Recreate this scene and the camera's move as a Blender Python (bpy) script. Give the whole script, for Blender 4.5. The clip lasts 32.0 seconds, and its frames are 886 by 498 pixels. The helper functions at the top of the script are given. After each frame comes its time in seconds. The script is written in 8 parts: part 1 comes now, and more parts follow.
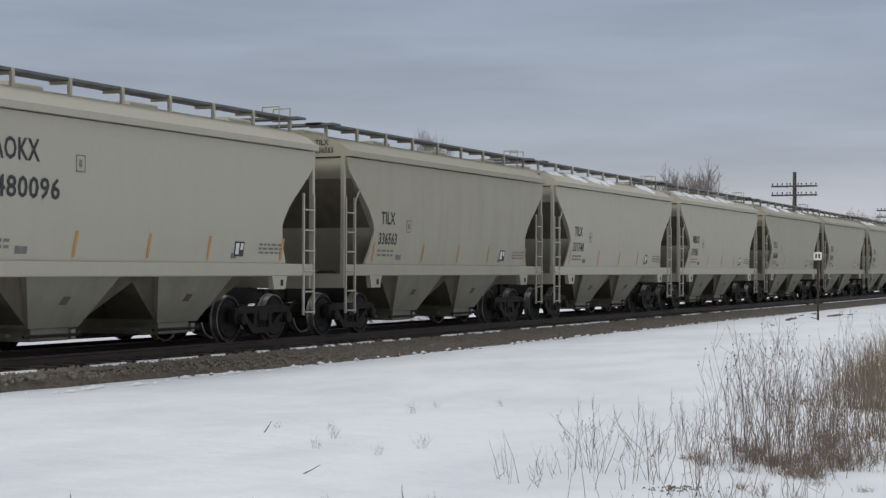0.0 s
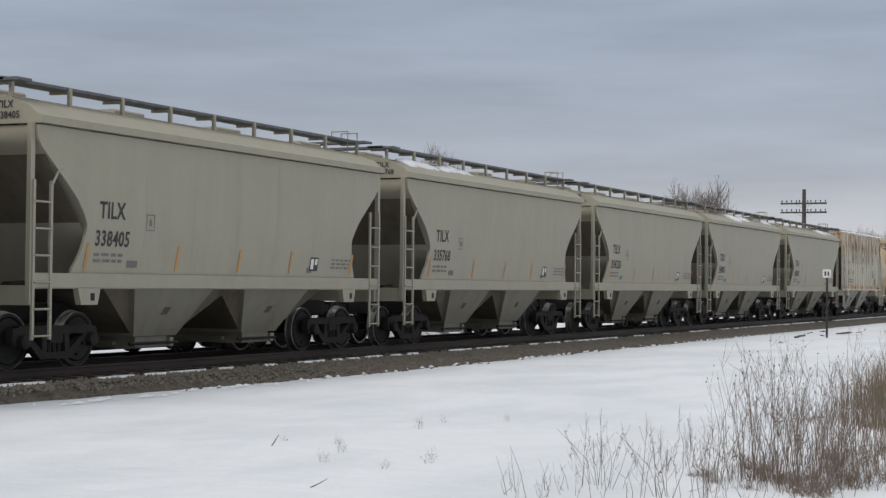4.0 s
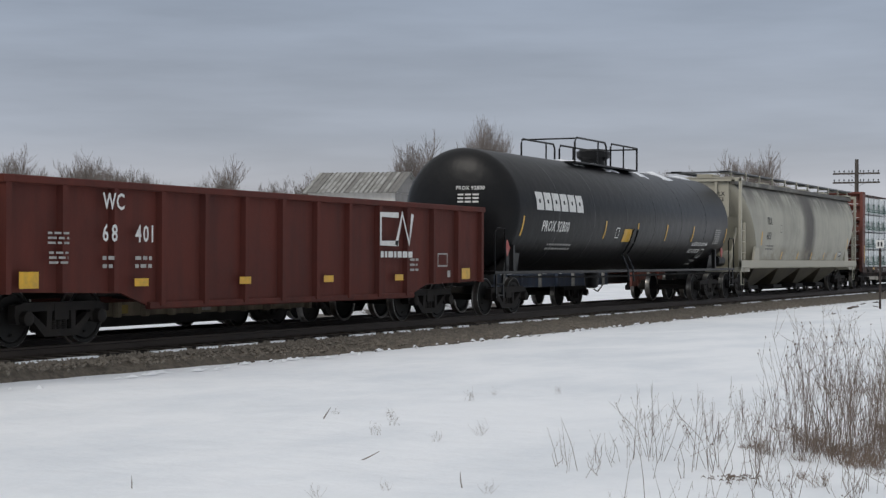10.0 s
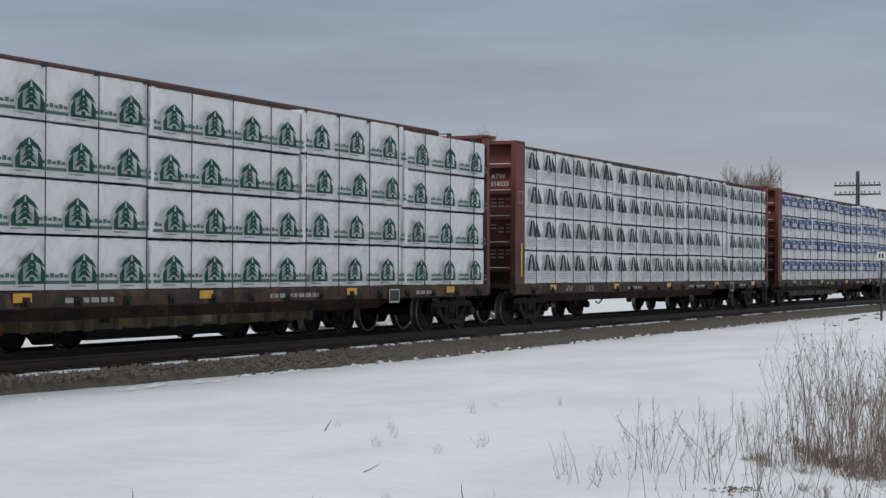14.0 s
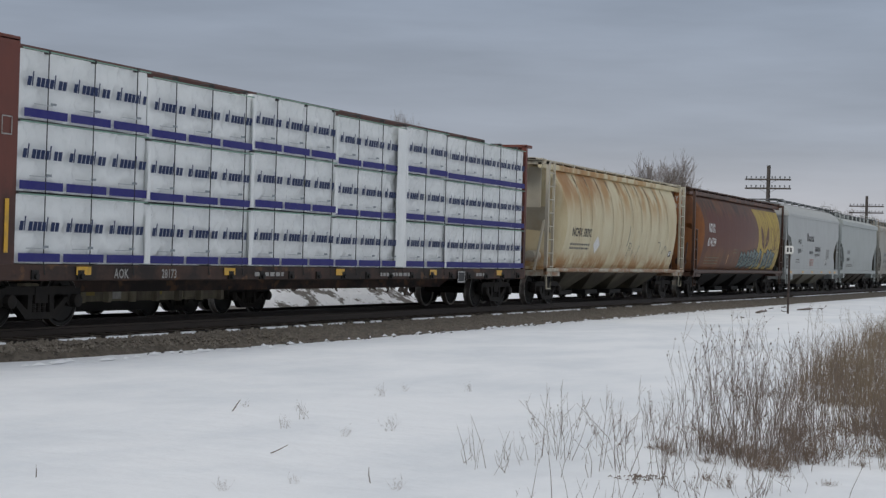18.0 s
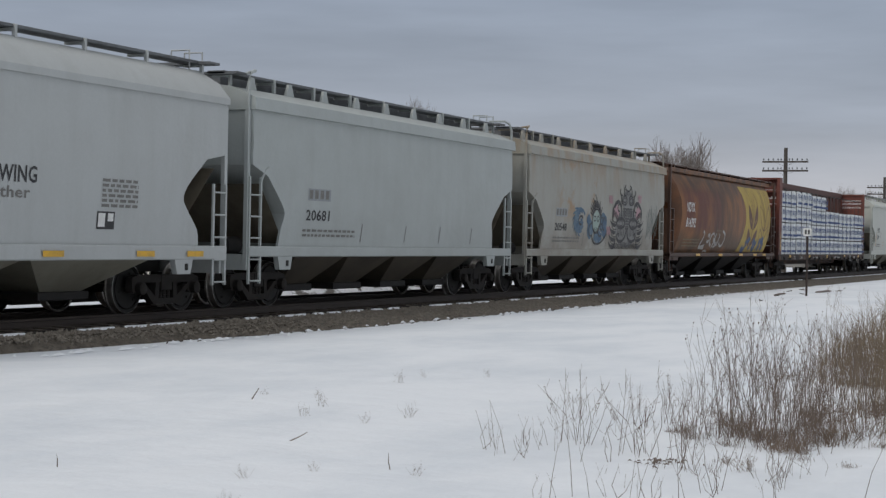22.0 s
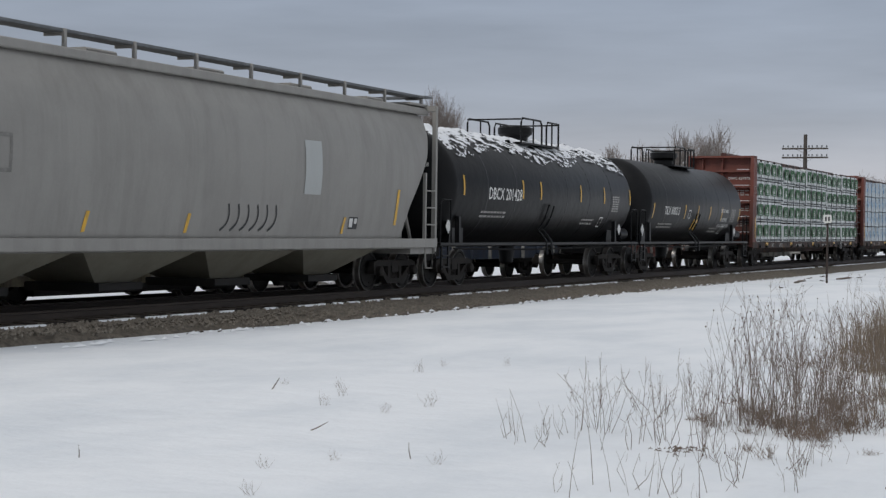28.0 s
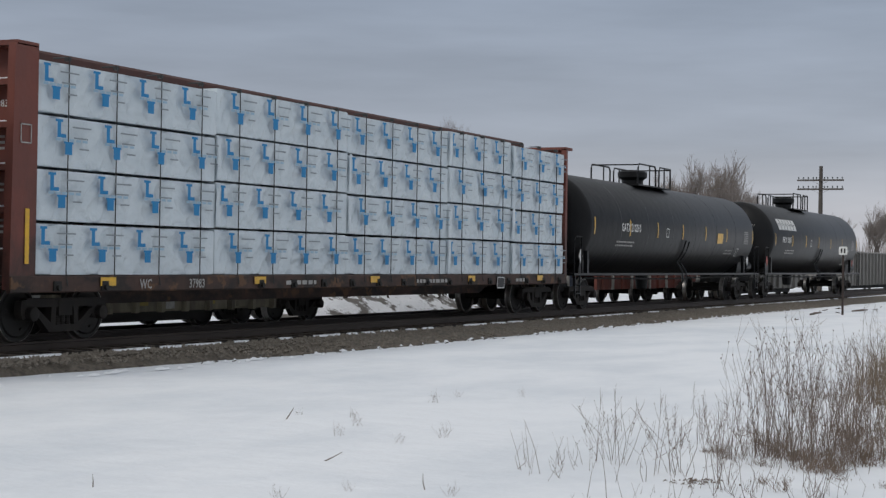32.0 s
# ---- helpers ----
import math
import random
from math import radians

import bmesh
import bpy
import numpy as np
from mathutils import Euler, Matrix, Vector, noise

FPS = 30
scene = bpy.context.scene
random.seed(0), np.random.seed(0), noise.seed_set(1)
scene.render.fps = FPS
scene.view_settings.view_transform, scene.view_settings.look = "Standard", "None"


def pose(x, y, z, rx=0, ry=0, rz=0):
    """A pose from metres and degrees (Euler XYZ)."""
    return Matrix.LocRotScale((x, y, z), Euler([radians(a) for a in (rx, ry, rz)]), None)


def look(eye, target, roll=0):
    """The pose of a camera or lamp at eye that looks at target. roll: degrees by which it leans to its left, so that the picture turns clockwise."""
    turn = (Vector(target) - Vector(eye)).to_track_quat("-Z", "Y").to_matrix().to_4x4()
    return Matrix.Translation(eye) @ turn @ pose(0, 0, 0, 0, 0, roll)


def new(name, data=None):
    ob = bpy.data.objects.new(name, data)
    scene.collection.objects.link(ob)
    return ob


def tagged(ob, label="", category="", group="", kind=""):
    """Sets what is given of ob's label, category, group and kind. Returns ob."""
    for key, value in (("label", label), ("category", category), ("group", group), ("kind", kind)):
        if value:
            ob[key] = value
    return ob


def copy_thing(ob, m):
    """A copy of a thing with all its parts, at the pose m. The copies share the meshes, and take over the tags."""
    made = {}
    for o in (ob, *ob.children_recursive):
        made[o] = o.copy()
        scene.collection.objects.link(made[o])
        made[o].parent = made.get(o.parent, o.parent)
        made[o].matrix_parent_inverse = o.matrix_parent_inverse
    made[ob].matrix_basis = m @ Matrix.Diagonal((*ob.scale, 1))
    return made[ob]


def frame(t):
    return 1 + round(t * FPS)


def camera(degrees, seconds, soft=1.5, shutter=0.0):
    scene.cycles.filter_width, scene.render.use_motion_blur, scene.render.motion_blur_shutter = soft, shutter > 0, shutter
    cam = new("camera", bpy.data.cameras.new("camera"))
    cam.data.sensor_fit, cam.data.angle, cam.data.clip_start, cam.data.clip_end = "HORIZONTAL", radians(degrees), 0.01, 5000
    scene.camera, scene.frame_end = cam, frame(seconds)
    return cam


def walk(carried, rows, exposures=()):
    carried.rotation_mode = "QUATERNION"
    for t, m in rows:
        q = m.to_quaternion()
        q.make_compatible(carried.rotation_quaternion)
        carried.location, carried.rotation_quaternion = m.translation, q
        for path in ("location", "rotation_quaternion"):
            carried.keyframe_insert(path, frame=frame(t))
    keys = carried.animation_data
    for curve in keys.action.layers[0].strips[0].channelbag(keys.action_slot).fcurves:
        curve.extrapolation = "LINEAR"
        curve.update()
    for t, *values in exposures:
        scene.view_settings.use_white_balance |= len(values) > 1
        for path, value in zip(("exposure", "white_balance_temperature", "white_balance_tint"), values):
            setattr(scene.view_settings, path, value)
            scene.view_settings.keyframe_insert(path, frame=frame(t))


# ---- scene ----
EYE = (0.0, -17.8, 1.77)
RAIL = 0.36       # rail top of the main track above the snow
cam = camera(30.26, 32.0, soft=1.35)
# seconds, degrees off the track's axis, tilt, lean
TURNS = [(0.0, 24.02, 0.77, 0.14), (0.5, 24.12, 0.83, -0.05), (1.0, 24.04, 1.05, -0.12), (1.5, 23.90, 1.37, 0.11), (2.0, 23.91, 1.67, 0.40), (2.5, 24.03, 1.83, 0.63), (3.0, 24.20, 1.78, 0.63), (3.5, 24.29, 1.54, 0.60), (4.0, 24.33, 1.28, 0.57), (4.5, 24.33, 1.03, 0.62), (6.5, 24.95, 0.76, 0.57), (7.0, 25.24, 0.80, 0.48), (7.5, 25.51, 0.78, 0.64), (8.0, 25.70, 0.71, 0.51), (8.5, 25.81, 0.67, 0.45), (9.0, 25.89, 0.59, 0.23), (9.5, 25.98, 0.44, 0.18), (10.0, 26.07, 0.32, 0.25), (10.5, 26.10, 0.33, 0.21), (11.0, 26.24, 0.47, -0.01), (11.5, 26.45, 0.59, -0.29), (12.0, 26.68, 0.63, -0.15), (12.5, 26.84, 0.61, -0.09), (13.0, 26.82, 0.62, 0.02), (13.5, 26.51, 0.69, 0.12), (14.0, 26.11, 0.74, 0.22), (14.5, 25.71, 0.67, 0.40), (15.0, 25.29, 0.48, 0.73), (15.5, 24.71, 0.29, 1.09), (17.5, 23.15, 0.18, 1.57), (18.0, 23.07, 0.22, 1.70), (18.5, 23.19, 0.25, 1.67), (19.0, 23.33, 0.18, 1.38), (19.5, 23.38, 0.03, 1.29), (20.0, 23.41, -0.10, 1.24), (20.5, 23.38, -0.25, 1.33), (21.0, 23.41, -0.37, 1.22), (21.5, 23.52, -0.38, 1.10), (22.0, 23.66, -0.28, 1.08), (22.5, 23.83, -0.13, 1.12), (23.0, 24.05, 0.00, 1.28), (23.5, 24.31, -0.01, 1.22), (24.0, 24.55, -0.18, 1.10), (24.5, 24.75, -0.46, 1.01), (25.0, 24.88, -0.68, 0.74), (25.5, 25.13, -0.79, 0.63), (26.0, 25.21, -0.77, 0.78), (26.5, 24.78, -0.82, 0.80), (28.5, 24.22, -0.54, 0.69), (29.0, 24.26, -0.06, 0.61), (29.5, 24.30, 0.39, 0.64), (30.0, 24.35, 0.69, 0.68), (30.5, 24.43, 0.73, 0.75), (31.0, 24.53, 0.67, 0.89), (31.5, 24.68, 0.54, 0.93), (32.0, 24.86, 0.39, 0.92)]


def aim(yaw, tilt, lean):
    a, b = radians(yaw), radians(tilt)
    ahead = Vector((math.cos(a) * math.cos(b), math.sin(a) * math.cos(b), math.sin(b)))
    return look(EYE, Vector(EYE) + ahead * 50, lean)


EXPOSURE = -0.18
walk(cam, [(t, aim(a, b, c)) for t, a, b, c in TURNS], [(t, EXPOSURE + s, k, 10) for t, s, k in ((0, 0.04, 6530), (1, 0.06, 6590), (2.2, 0.10, 6620), (3.2, 0.17, 6635), (4.5, 0.15, 6635), (7, 0.09, 6620), (8, 0.08, 6605), (9, 0.05, 6590), (10, 0.02, 6575), (11.6, 0.12, 6560), (12.6, 0.08, 6560), (14, -0.04, 6545), (17.5, -0.12, 6524), (19, -0.12, 6524), (21, -0.06, 6524), (23, -0.09, 6524), (24.2, 0.01, 6524), (25, -0.04, 6524), (26, -0.13, 6524), (27.5, -0.06, 6524), (29, 0.04, 6524), (30.5, 0.10, 6524), (31.3, 0.04, 6524), (32, -0.03, 6524))])

# ---- light: an overcast winter sky, brighter overhead and behind the camera ----
SUN_EL, SUN_AZ = 42.0, 160.0   # degrees above the horizon; from +x towards +y
world = bpy.data.worlds.new("overcast_sky")
scene.world = world
world.use_nodes = True
wt = world.node_tree
wt.nodes.clear()


def wnode(kind, **kw):
    n = wt.nodes.new(kind)
    for k, v in kw.items():
        n.inputs[k.replace("_", " ")].default_value = v
    return n


out = wt.nodes.new("ShaderNodeOutputWorld")
bg = wt.nodes.new("ShaderNodeBackground")
sky = wt.nodes.new("ShaderNodeTexSky")
sky.sky_type, sky.sun_disc = "NISHITA", False
sky.sun_elevation, sky.sun_rotation = radians(SUN_EL), radians(90 - SUN_AZ)
tc = wt.nodes.new("ShaderNodeTexCoord")
sep = wt.nodes.new("ShaderNodeSeparateXYZ")
wt.links.new(tc.outputs["Generated"], sep.inputs[0])
ramp = wt.nodes.new("ShaderNodeValToRGB")
els = ramp.color_ramp.elements
els[0].position, els[0].color = 0.0, (0.55, 0.555, 0.60, 1)
els[1].position, els[1].color = 1.0, (0.80, 0.82, 0.84, 1)
for p, c in ((0.035, (0.50, 0.515, 0.57, 1)), (0.075, (0.395, 0.435, 0.515, 1)), (0.16, (0.335, 0.39, 0.485, 1)), (0.3, (0.52, 0.55, 0.60, 1))):
    e = els.new(p)
    e.color = c
wt.links.new(sep.outputs["Z"], ramp.inputs["Fac"])
mp = wt.nodes.new("ShaderNodeMapping")
mp.inputs["Scale"].default_value = (2.0, 2.0, 16.0)
wt.links.new(tc.outputs["Generated"], mp.inputs["Vector"])
nz = wnode("ShaderNodeTexNoise", Scale=1.6, Detail=6.0, Roughness=0.55)
wt.links.new(mp.outputs[0], nz.inputs["Vector"])
mr = wt.nodes.new("ShaderNodeMapRange")
mr.inputs["From Min"].default_value, mr.inputs["From Max"].default_value = 0.3, 0.7
mr.inputs["To Min"].default_value, mr.inputs["To Max"].default_value = 0.86, 1.16
wt.links.new(nz.outputs["Fac"], mr.inputs["Value"])
mul = wt.nodes.new("ShaderNodeMix")
mul.data_type, mul.blend_type = "RGBA", "MULTIPLY"
mul.inputs["Factor"].default_value = 1.0
wt.links.new(ramp.outputs["Color"], mul.inputs["A"])
wt.links.new(mr.outputs[0], mul.inputs["B"])
dim = wt.nodes.new("ShaderNodeMix")
dim.data_type, dim.blend_type = "RGBA", "MULTIPLY"
dim.inputs["Factor"].default_value = 1.0
dim.inputs["B"].default_value = (0.12, 0.12, 0.12, 1)
wt.links.new(sky.outputs[0], dim.inputs["A"])
mix = wt.nodes.new("ShaderNodeMix")
mix.data_type = "RGBA"
mix.inputs["Factor"].default_value = 0.94
wt.links.new(dim.outputs["Result"], mix.inputs["A"])
wt.links.new(mul.outputs["Result"], mix.inputs["B"])
wt.links.new(mix.outputs["Result"], bg.inputs["Color"])
bg.inputs["Strength"].default_value = 1.0
wt.links.new(bg.outputs[0], out.inputs[0])

sun = new("sun", bpy.data.lights.new("sun", "SUN"))
sun.data.energy, sun.data.angle, sun.data.color = 1.1, radians(20), (1.0, 0.96, 0.90)
_d = Vector((math.cos(radians(SUN_AZ)) * math.cos(radians(SUN_EL)), math.sin(radians(SUN_AZ)) * math.cos(radians(SUN_EL)), math.sin(radians(SUN_EL))))
sun.matrix_world = look(_d * 100, (0, 0, 0))

# ---- materials ----
MATS = {}


def mat(name, color, rough=0.6, metal=0.0, second=None, amount=0.35, scale=(3.0, 3.0, 3.0), grain=0.12, bump=0.0, bump_scale=60.0, streak=None, streak_amount=0.0, spec=0.5, lo=0.42, hi=0.66, coord="Object", layers=()):
    """Two-scale surface: patches of a second colour, upright streaks of a third, fine grain and relief."""
    if name in MATS:
        return MATS[name]
    m = bpy.data.materials.new(name)
    m.use_nodes = True
    nt = m.node_tree
    b = nt.nodes["Principled BSDF"]
    b.inputs["Roughness"].default_value, b.inputs["Metallic"].default_value = rough, metal
    b.inputs["Specular IOR Level"].default_value = spec
    co = nt.nodes.new("ShaderNodeTexCoord")
    info = nt.nodes.new("ShaderNodeObjectInfo")

    def mapped(sc):
        mp_ = nt.nodes.new("ShaderNodeMapping")
        mp_.inputs["Scale"].default_value = sc
        nt.links.new(co.outputs[coord], mp_.inputs["Vector"])
        off = nt.nodes.new("ShaderNodeVectorMath")
        off.operation = "ADD"
        nt.links.new(mp_.outputs[0], off.inputs[0])
        sc_ = nt.nodes.new("ShaderNodeMath")
        sc_.operation = "MULTIPLY"
        sc_.inputs[1].default_value = 37.0
        nt.links.new(info.outputs["Random"], sc_.inputs[0])
        nt.links.new(sc_.outputs[0], off.inputs[1])
        return off.outputs[0]

    def noise_fac(sc, detail, a, z, top):
        n = nt.nodes.new("ShaderNodeTexNoise")
        n.inputs["Scale"].default_value, n.inputs["Detail"].default_value = 1.0, detail
        n.inputs["Roughness"].default_value = 0.62
        nt.links.new(mapped(sc), n.inputs["Vector"])
        r = nt.nodes.new("ShaderNodeMapRange")
        r.inputs["From Min"].default_value, r.inputs["From Max"].default_value = a, z
        r.inputs["To Min"].default_value, r.inputs["To Max"].default_value = 0.0, top
        nt.links.new(n.outputs["Fac"], r.inputs["Value"])
        return r.outputs[0]

    def mixed(a, bcol, fac, how="MIX"):
        x = nt.nodes.new("ShaderNodeMix")
        x.data_type, x.blend_type = "RGBA", how
        if isinstance(fac, float):
            x.inputs["Factor"].default_value = fac
        else:
            nt.links.new(fac, x.inputs["Factor"])
        for sock, v in (("A", a), ("B", bcol)):
            if isinstance(v, tuple):
                x.inputs[sock].default_value = (*v[:3], 1)
            else:
                nt.links.new(v, x.inputs[sock])
        return x.outputs["Result"]

    col = tuple(color)
    if second:
        col = mixed(col, tuple(second), noise_fac(scale, 8.0, lo, hi, amount))
    if streak:
        col = mixed(col, tuple(streak), noise_fac((2.6, 2.6, 0.22), 5.0, 0.45, 0.72, streak_amount))
    for tint, sc, a, z, top, span_x, span_z in layers:
        # a layer of its own colour: noise scale, low, high, strength, and the stretches of x and z that it lies in
        fac = noise_fac(sc, 8.0, a, z, top)
        for axis, span, full in (("X", span_x, 25.0), ("Z", span_z, 5.0)):
            if not span:
                continue
            sp = nt.nodes.new("ShaderNodeSeparateXYZ")
            nt.links.new(co.outputs["Object"], sp.inputs[0])
            rp = nt.nodes.new("ShaderNodeValToRGB")
            rp.color_ramp.interpolation = "EASE"
            e0, e1 = rp.color_ramp.elements
            e0.position, e0.color = span[0] / full, (0, 0, 0, 1)
            e1.position, e1.color = span[3] / full, (0, 0, 0, 1)
            for q in span[1:3]:
                rp.color_ramp.elements.new(q / full).color = (1, 1, 1, 1)
            dv = nt.nodes.new("ShaderNodeMath")
            dv.operation = "MULTIPLY"
            dv.inputs[1].default_value = 1 / full
            nt.links.new(sp.outputs[axis], dv.inputs[0])
            nt.links.new(dv.outputs[0], rp.inputs["Fac"])
            mm = nt.nodes.new("ShaderNodeMath")
            mm.operation = "MULTIPLY"
            nt.links.new(rp.outputs["Color"], mm.inputs[0])
            nt.links.new(fac, mm.inputs[1])
            fac = mm.outputs[0]
        col = mixed(col, tuple(tint), fac)
    if grain:
        g = noise_fac((22.0, 22.0, 22.0), 4.0, 0.3, 0.7, grain)
        dark = tuple(c * 0.55 for c in color[:3])
        col = mixed(col, dark, g)
    if isinstance(col, tuple):
        b.inputs["Base Color"].default_value = (*col[:3], 1)
    else:
        nt.links.new(col, b.inputs["Base Color"])
    if bump:
        n = nt.nodes.new("ShaderNodeTexNoise")
        n.inputs["Scale"].default_value, n.inputs["Detail"].default_value = bump_scale, 5.0
        nt.links.new(co.outputs[coord], n.inputs["Vector"])
        bp = nt.nodes.new("ShaderNodeBump")
        bp.inputs["Strength"].default_value, bp.inputs["Distance"].default_value = min(1.0, bump), 0.02 if bump_scale > 8 else 0.12
        nt.links.new(n.outputs["Fac"], bp.inputs["Height"])
        nt.links.new(bp.outputs[0], b.inputs["Normal"])
    MATS[name] = m
    return m


GRIME = (0.10, 0.085, 0.065)
DARK = mat("grimy_black_steel", (0.013, 0.012, 0.011), 0.75, 0.0, (0.022, 0.017, 0.014), 0.5, (2.5, 2.5, 2.5), 0.2, 0.15, 40)
FRAME = mat("dusty_cast_steel", (0.014, 0.0115, 0.010), 0.85, 0.0, (0.032, 0.024, 0.018), 0.5, (3, 3, 3), 0.25, 0.2, 30)
TREAD = mat("polished_wheel_tread", (0.50, 0.48, 0.46), 0.35, 0.8, (0.16, 0.14, 0.12), 0.7, (4, 4, 4))
RAILTOP = mat("rail_steel", (0.06, 0.045, 0.036), 0.55, 0.3, (0.03, 0.022, 0.018), 0.6, (1, 8, 8), 0.2)
SNOW = mat("wind_packed_snow", (0.82, 0.845, 0.88), 0.7, 0.0, (0.67, 0.71, 0.76), 0.75, (0.28, 0.55, 1), 0.05, 0.6, 1.6, spec=0.2)
CLEAN_SNOW = mat("clean_snow", (0.82, 0.84, 0.87), 0.7, 0.0, (0.70, 0.72, 0.76), 0.4, (2, 2, 2), 0.05, 0.6, 5, spec=0.2)
BALLAST = mat("dusty_ballast", (0.19, 0.165, 0.135), 0.9, 0.0, (0.08, 0.07, 0.06), 0.9, (9, 9, 9), 0.5, 1.0, 22, spec=0.2)
# shade under and beside the train is put into this near-black colour
SHADED_BED = mat("shaded_track_bed", (0.022, 0.019, 0.017), 0.9, 0.0, (0.045, 0.036, 0.03), 0.6, (4, 4, 4), 0.3, 0.6, 30, spec=0.2)
TIEWOOD = mat("weathered_tie_wood", (0.07, 0.055, 0.043), 0.85, 0.0, (0.14, 0.12, 0.10), 0.5, (3, 9, 9), 0.3, 0.3, 30)
STONE = mat("crushed_stone", (0.24, 0.21, 0.17), 0.9, 0.0, (0.12, 0.10, 0.085), 0.8, (7, 7, 7), 0.4, 0.3, 40)
YELLOW = mat("yellow_reflector", (0.75, 0.42, 0.02), 0.35, 0.0, (0.3, 0.2, 0.05), 0.5, (6, 6, 6))
AMBER = mat("faded_amber_reflector", (0.55, 0.27, 0.06), 0.5, 0.0, (0.35, 0.22, 0.12), 0.6, (6, 6, 6))
INK = mat("black_lettering", (0.025, 0.025, 0.028), 0.6, 0.0, (0.10, 0.10, 0.09), 0.3, (8, 8, 8))
FADEDINK = mat("faded_black_lettering", (0.16, 0.155, 0.145), 0.7, 0.0, (0.3, 0.29, 0.27), 0.5, (9, 9, 9))
WHITE = mat("white_lettering", (0.75, 0.75, 0.73), 0.6, 0.0, (0.5, 0.48, 0.45), 0.4, (8, 8, 8))
DULLWHITE = mat("dulled_white_lettering", (0.42, 0.41, 0.39), 0.7, 0.0, (0.2, 0.19, 0.18), 0.5, (9, 9, 9))
REDINK = mat("faded_red_lettering", (0.45, 0.22, 0.18), 0.7, 0.0, (0.5, 0.4, 0.36), 0.5, (9, 9, 9))
PLACARD = mat("red_placard", (0.36, 0.06, 0.05), 0.5, 0.0, (0.5, 0.3, 0.28), 0.5, (9, 9, 9))
GRATE = mat("galvanised_grating", (0.17, 0.18, 0.19), 0.6, 0.4, (0.09, 0.09, 0.09), 0.6, (3, 3, 3), 0.3)
WRAP = mat("white_plastic_lumber_wrap", (0.83, 0.85, 0.845), 0.20, 0.0, (0.72, 0.75, 0.75), 0.5, (1.2, 1.2, 2.2), 0.03, 0.3, 3.2, spec=0.8)
BLUE_WRAP = mat("blue_white_plastic_lumber_wrap", (0.61, 0.675, 0.71), 0.17, 0.0, (0.51, 0.58, 0.62), 0.5, (1.2, 1.2, 2.2), 0.03, 0.45, 3.2, spec=0.8)
STRAP = mat("steel_tie_down_cable", (0.05, 0.05, 0.05), 0.5, 0.6)


# ---- mesh tools ----
class Geo:
    """Collects the faces of one mesh."""

    def __init__(self):
        self.v, self.f = [], []

    def add(self, vs, fs):
        n = len(self.v)
        self.v += [tuple(p) for p in vs]
        self.f += [tuple(i + n for i in q) for q in fs]
        return self

    def box(self, x0, x1, y0, y1, z0, z1):
        return self.add([(x0, y0, z0), (x1, y0, z0), (x1, y1, z0), (x0, y1, z0), (x0, y0, z1), (x1, y0, z1), (x1, y1, z1), (x0, y1, z1)],
                        [(0, 3, 2, 1), (4, 5, 6, 7), (0, 1, 5, 4), (1, 2, 6, 5), (2, 3, 7, 6), (3, 0, 4, 7)])

    def slab(self, x0, x1, y0, y1, z0, z1, c=0.02):
        """A box with chamfered long edges."""
        c = min(c, (y1 - y0) / 3, (z1 - z0) / 3)
        prof = [(y0 + c, z0), (y1 - c, z0), (y1, z0 + c), (y1, z1 - c), (y1 - c, z1), (y0 + c, z1), (y0, z1 - c), (y0, z0 + c)]
        return self.prism(prof, x0, x1)

    def prism(self, prof, x0, x1):
        """A (y, z) outline drawn out along x."""
        n = len(prof)
        vs = [(x0, y, z) for y, z in prof] + [(x1, y, z) for y, z in prof]
        fs = [(i, i + n, (i + 1) % n + n, (i + 1) % n) for i in range(n)]
        return self.add(vs, fs + [tuple(range(n)), tuple(range(2 * n - 1, n - 1, -1))])

    def plate(self, outline, y0, y1):
        """An (x, z) outline drawn out along y."""
        n = len(outline)
        vs = [(x, y0, z) for x, z in outline] + [(x, y1, z) for x, z in outline]
        fs = [(i, (i + 1) % n, (i + 1) % n + n, i + n) for i in range(n)]
        return self.add(vs, fs + [tuple(range(n - 1, -1, -1)), tuple(range(n, 2 * n))])

    def tube(self, pts, r, n=6):
        """A round bar along points."""
        pts = [Vector(p) for p in pts]
        rings = []
        for i, p in enumerate(pts):
            a, b = pts[max(0, i - 1)], pts[min(len(pts) - 1, i + 1)]
            d = (b - a).normalized() if (b - a).length > 1e-9 else Vector((0, 0, 1))
            s = d.cross(Vector((0, 0, 1)) if abs(d.z) < 0.9 else Vector((1, 0, 0))).normalized()
            t = d.cross(s)
            rr = r[i] if isinstance(r, (list, tuple)) else r
            rings.append([p + (s * math.cos(2 * math.pi * k / n) + t * math.sin(2 * math.pi * k / n)) * rr for k in range(n)])
        return self.loft(rings)

    def loft(self, rings, caps=True):
        n = len(rings[0])
        vs = [q for r in rings for q in r]
        fs = [(j * n + i, j * n + (i + 1) % n, (j + 1) * n + (i + 1) % n, (j + 1) * n + i) for j in range(len(rings) - 1) for i in range(n)]
        if caps:
            fs += [tuple(range(n - 1, -1, -1)), tuple(range((len(rings) - 1) * n, len(rings) * n))]
        return self.add(vs, fs)

    def turned(self, prof, axis, centre, n=24):
        """A (distance along the axis, radius) outline turned round axis x, y or z."""
        rings = []
        for d, r in prof:
            ring = []
            for k in range(n):
                c, s = math.cos(2 * math.pi * k / n) * r, math.sin(2 * math.pi * k / n) * r
                p = {"x": (d, c, s), "y": (s, d, c), "z": (c, s, d)}[axis]
                ring.append((p[0] + centre[0], p[1] + centre[1], p[2] + centre[2]))
            rings.append(ring)
        return self.loft(rings)

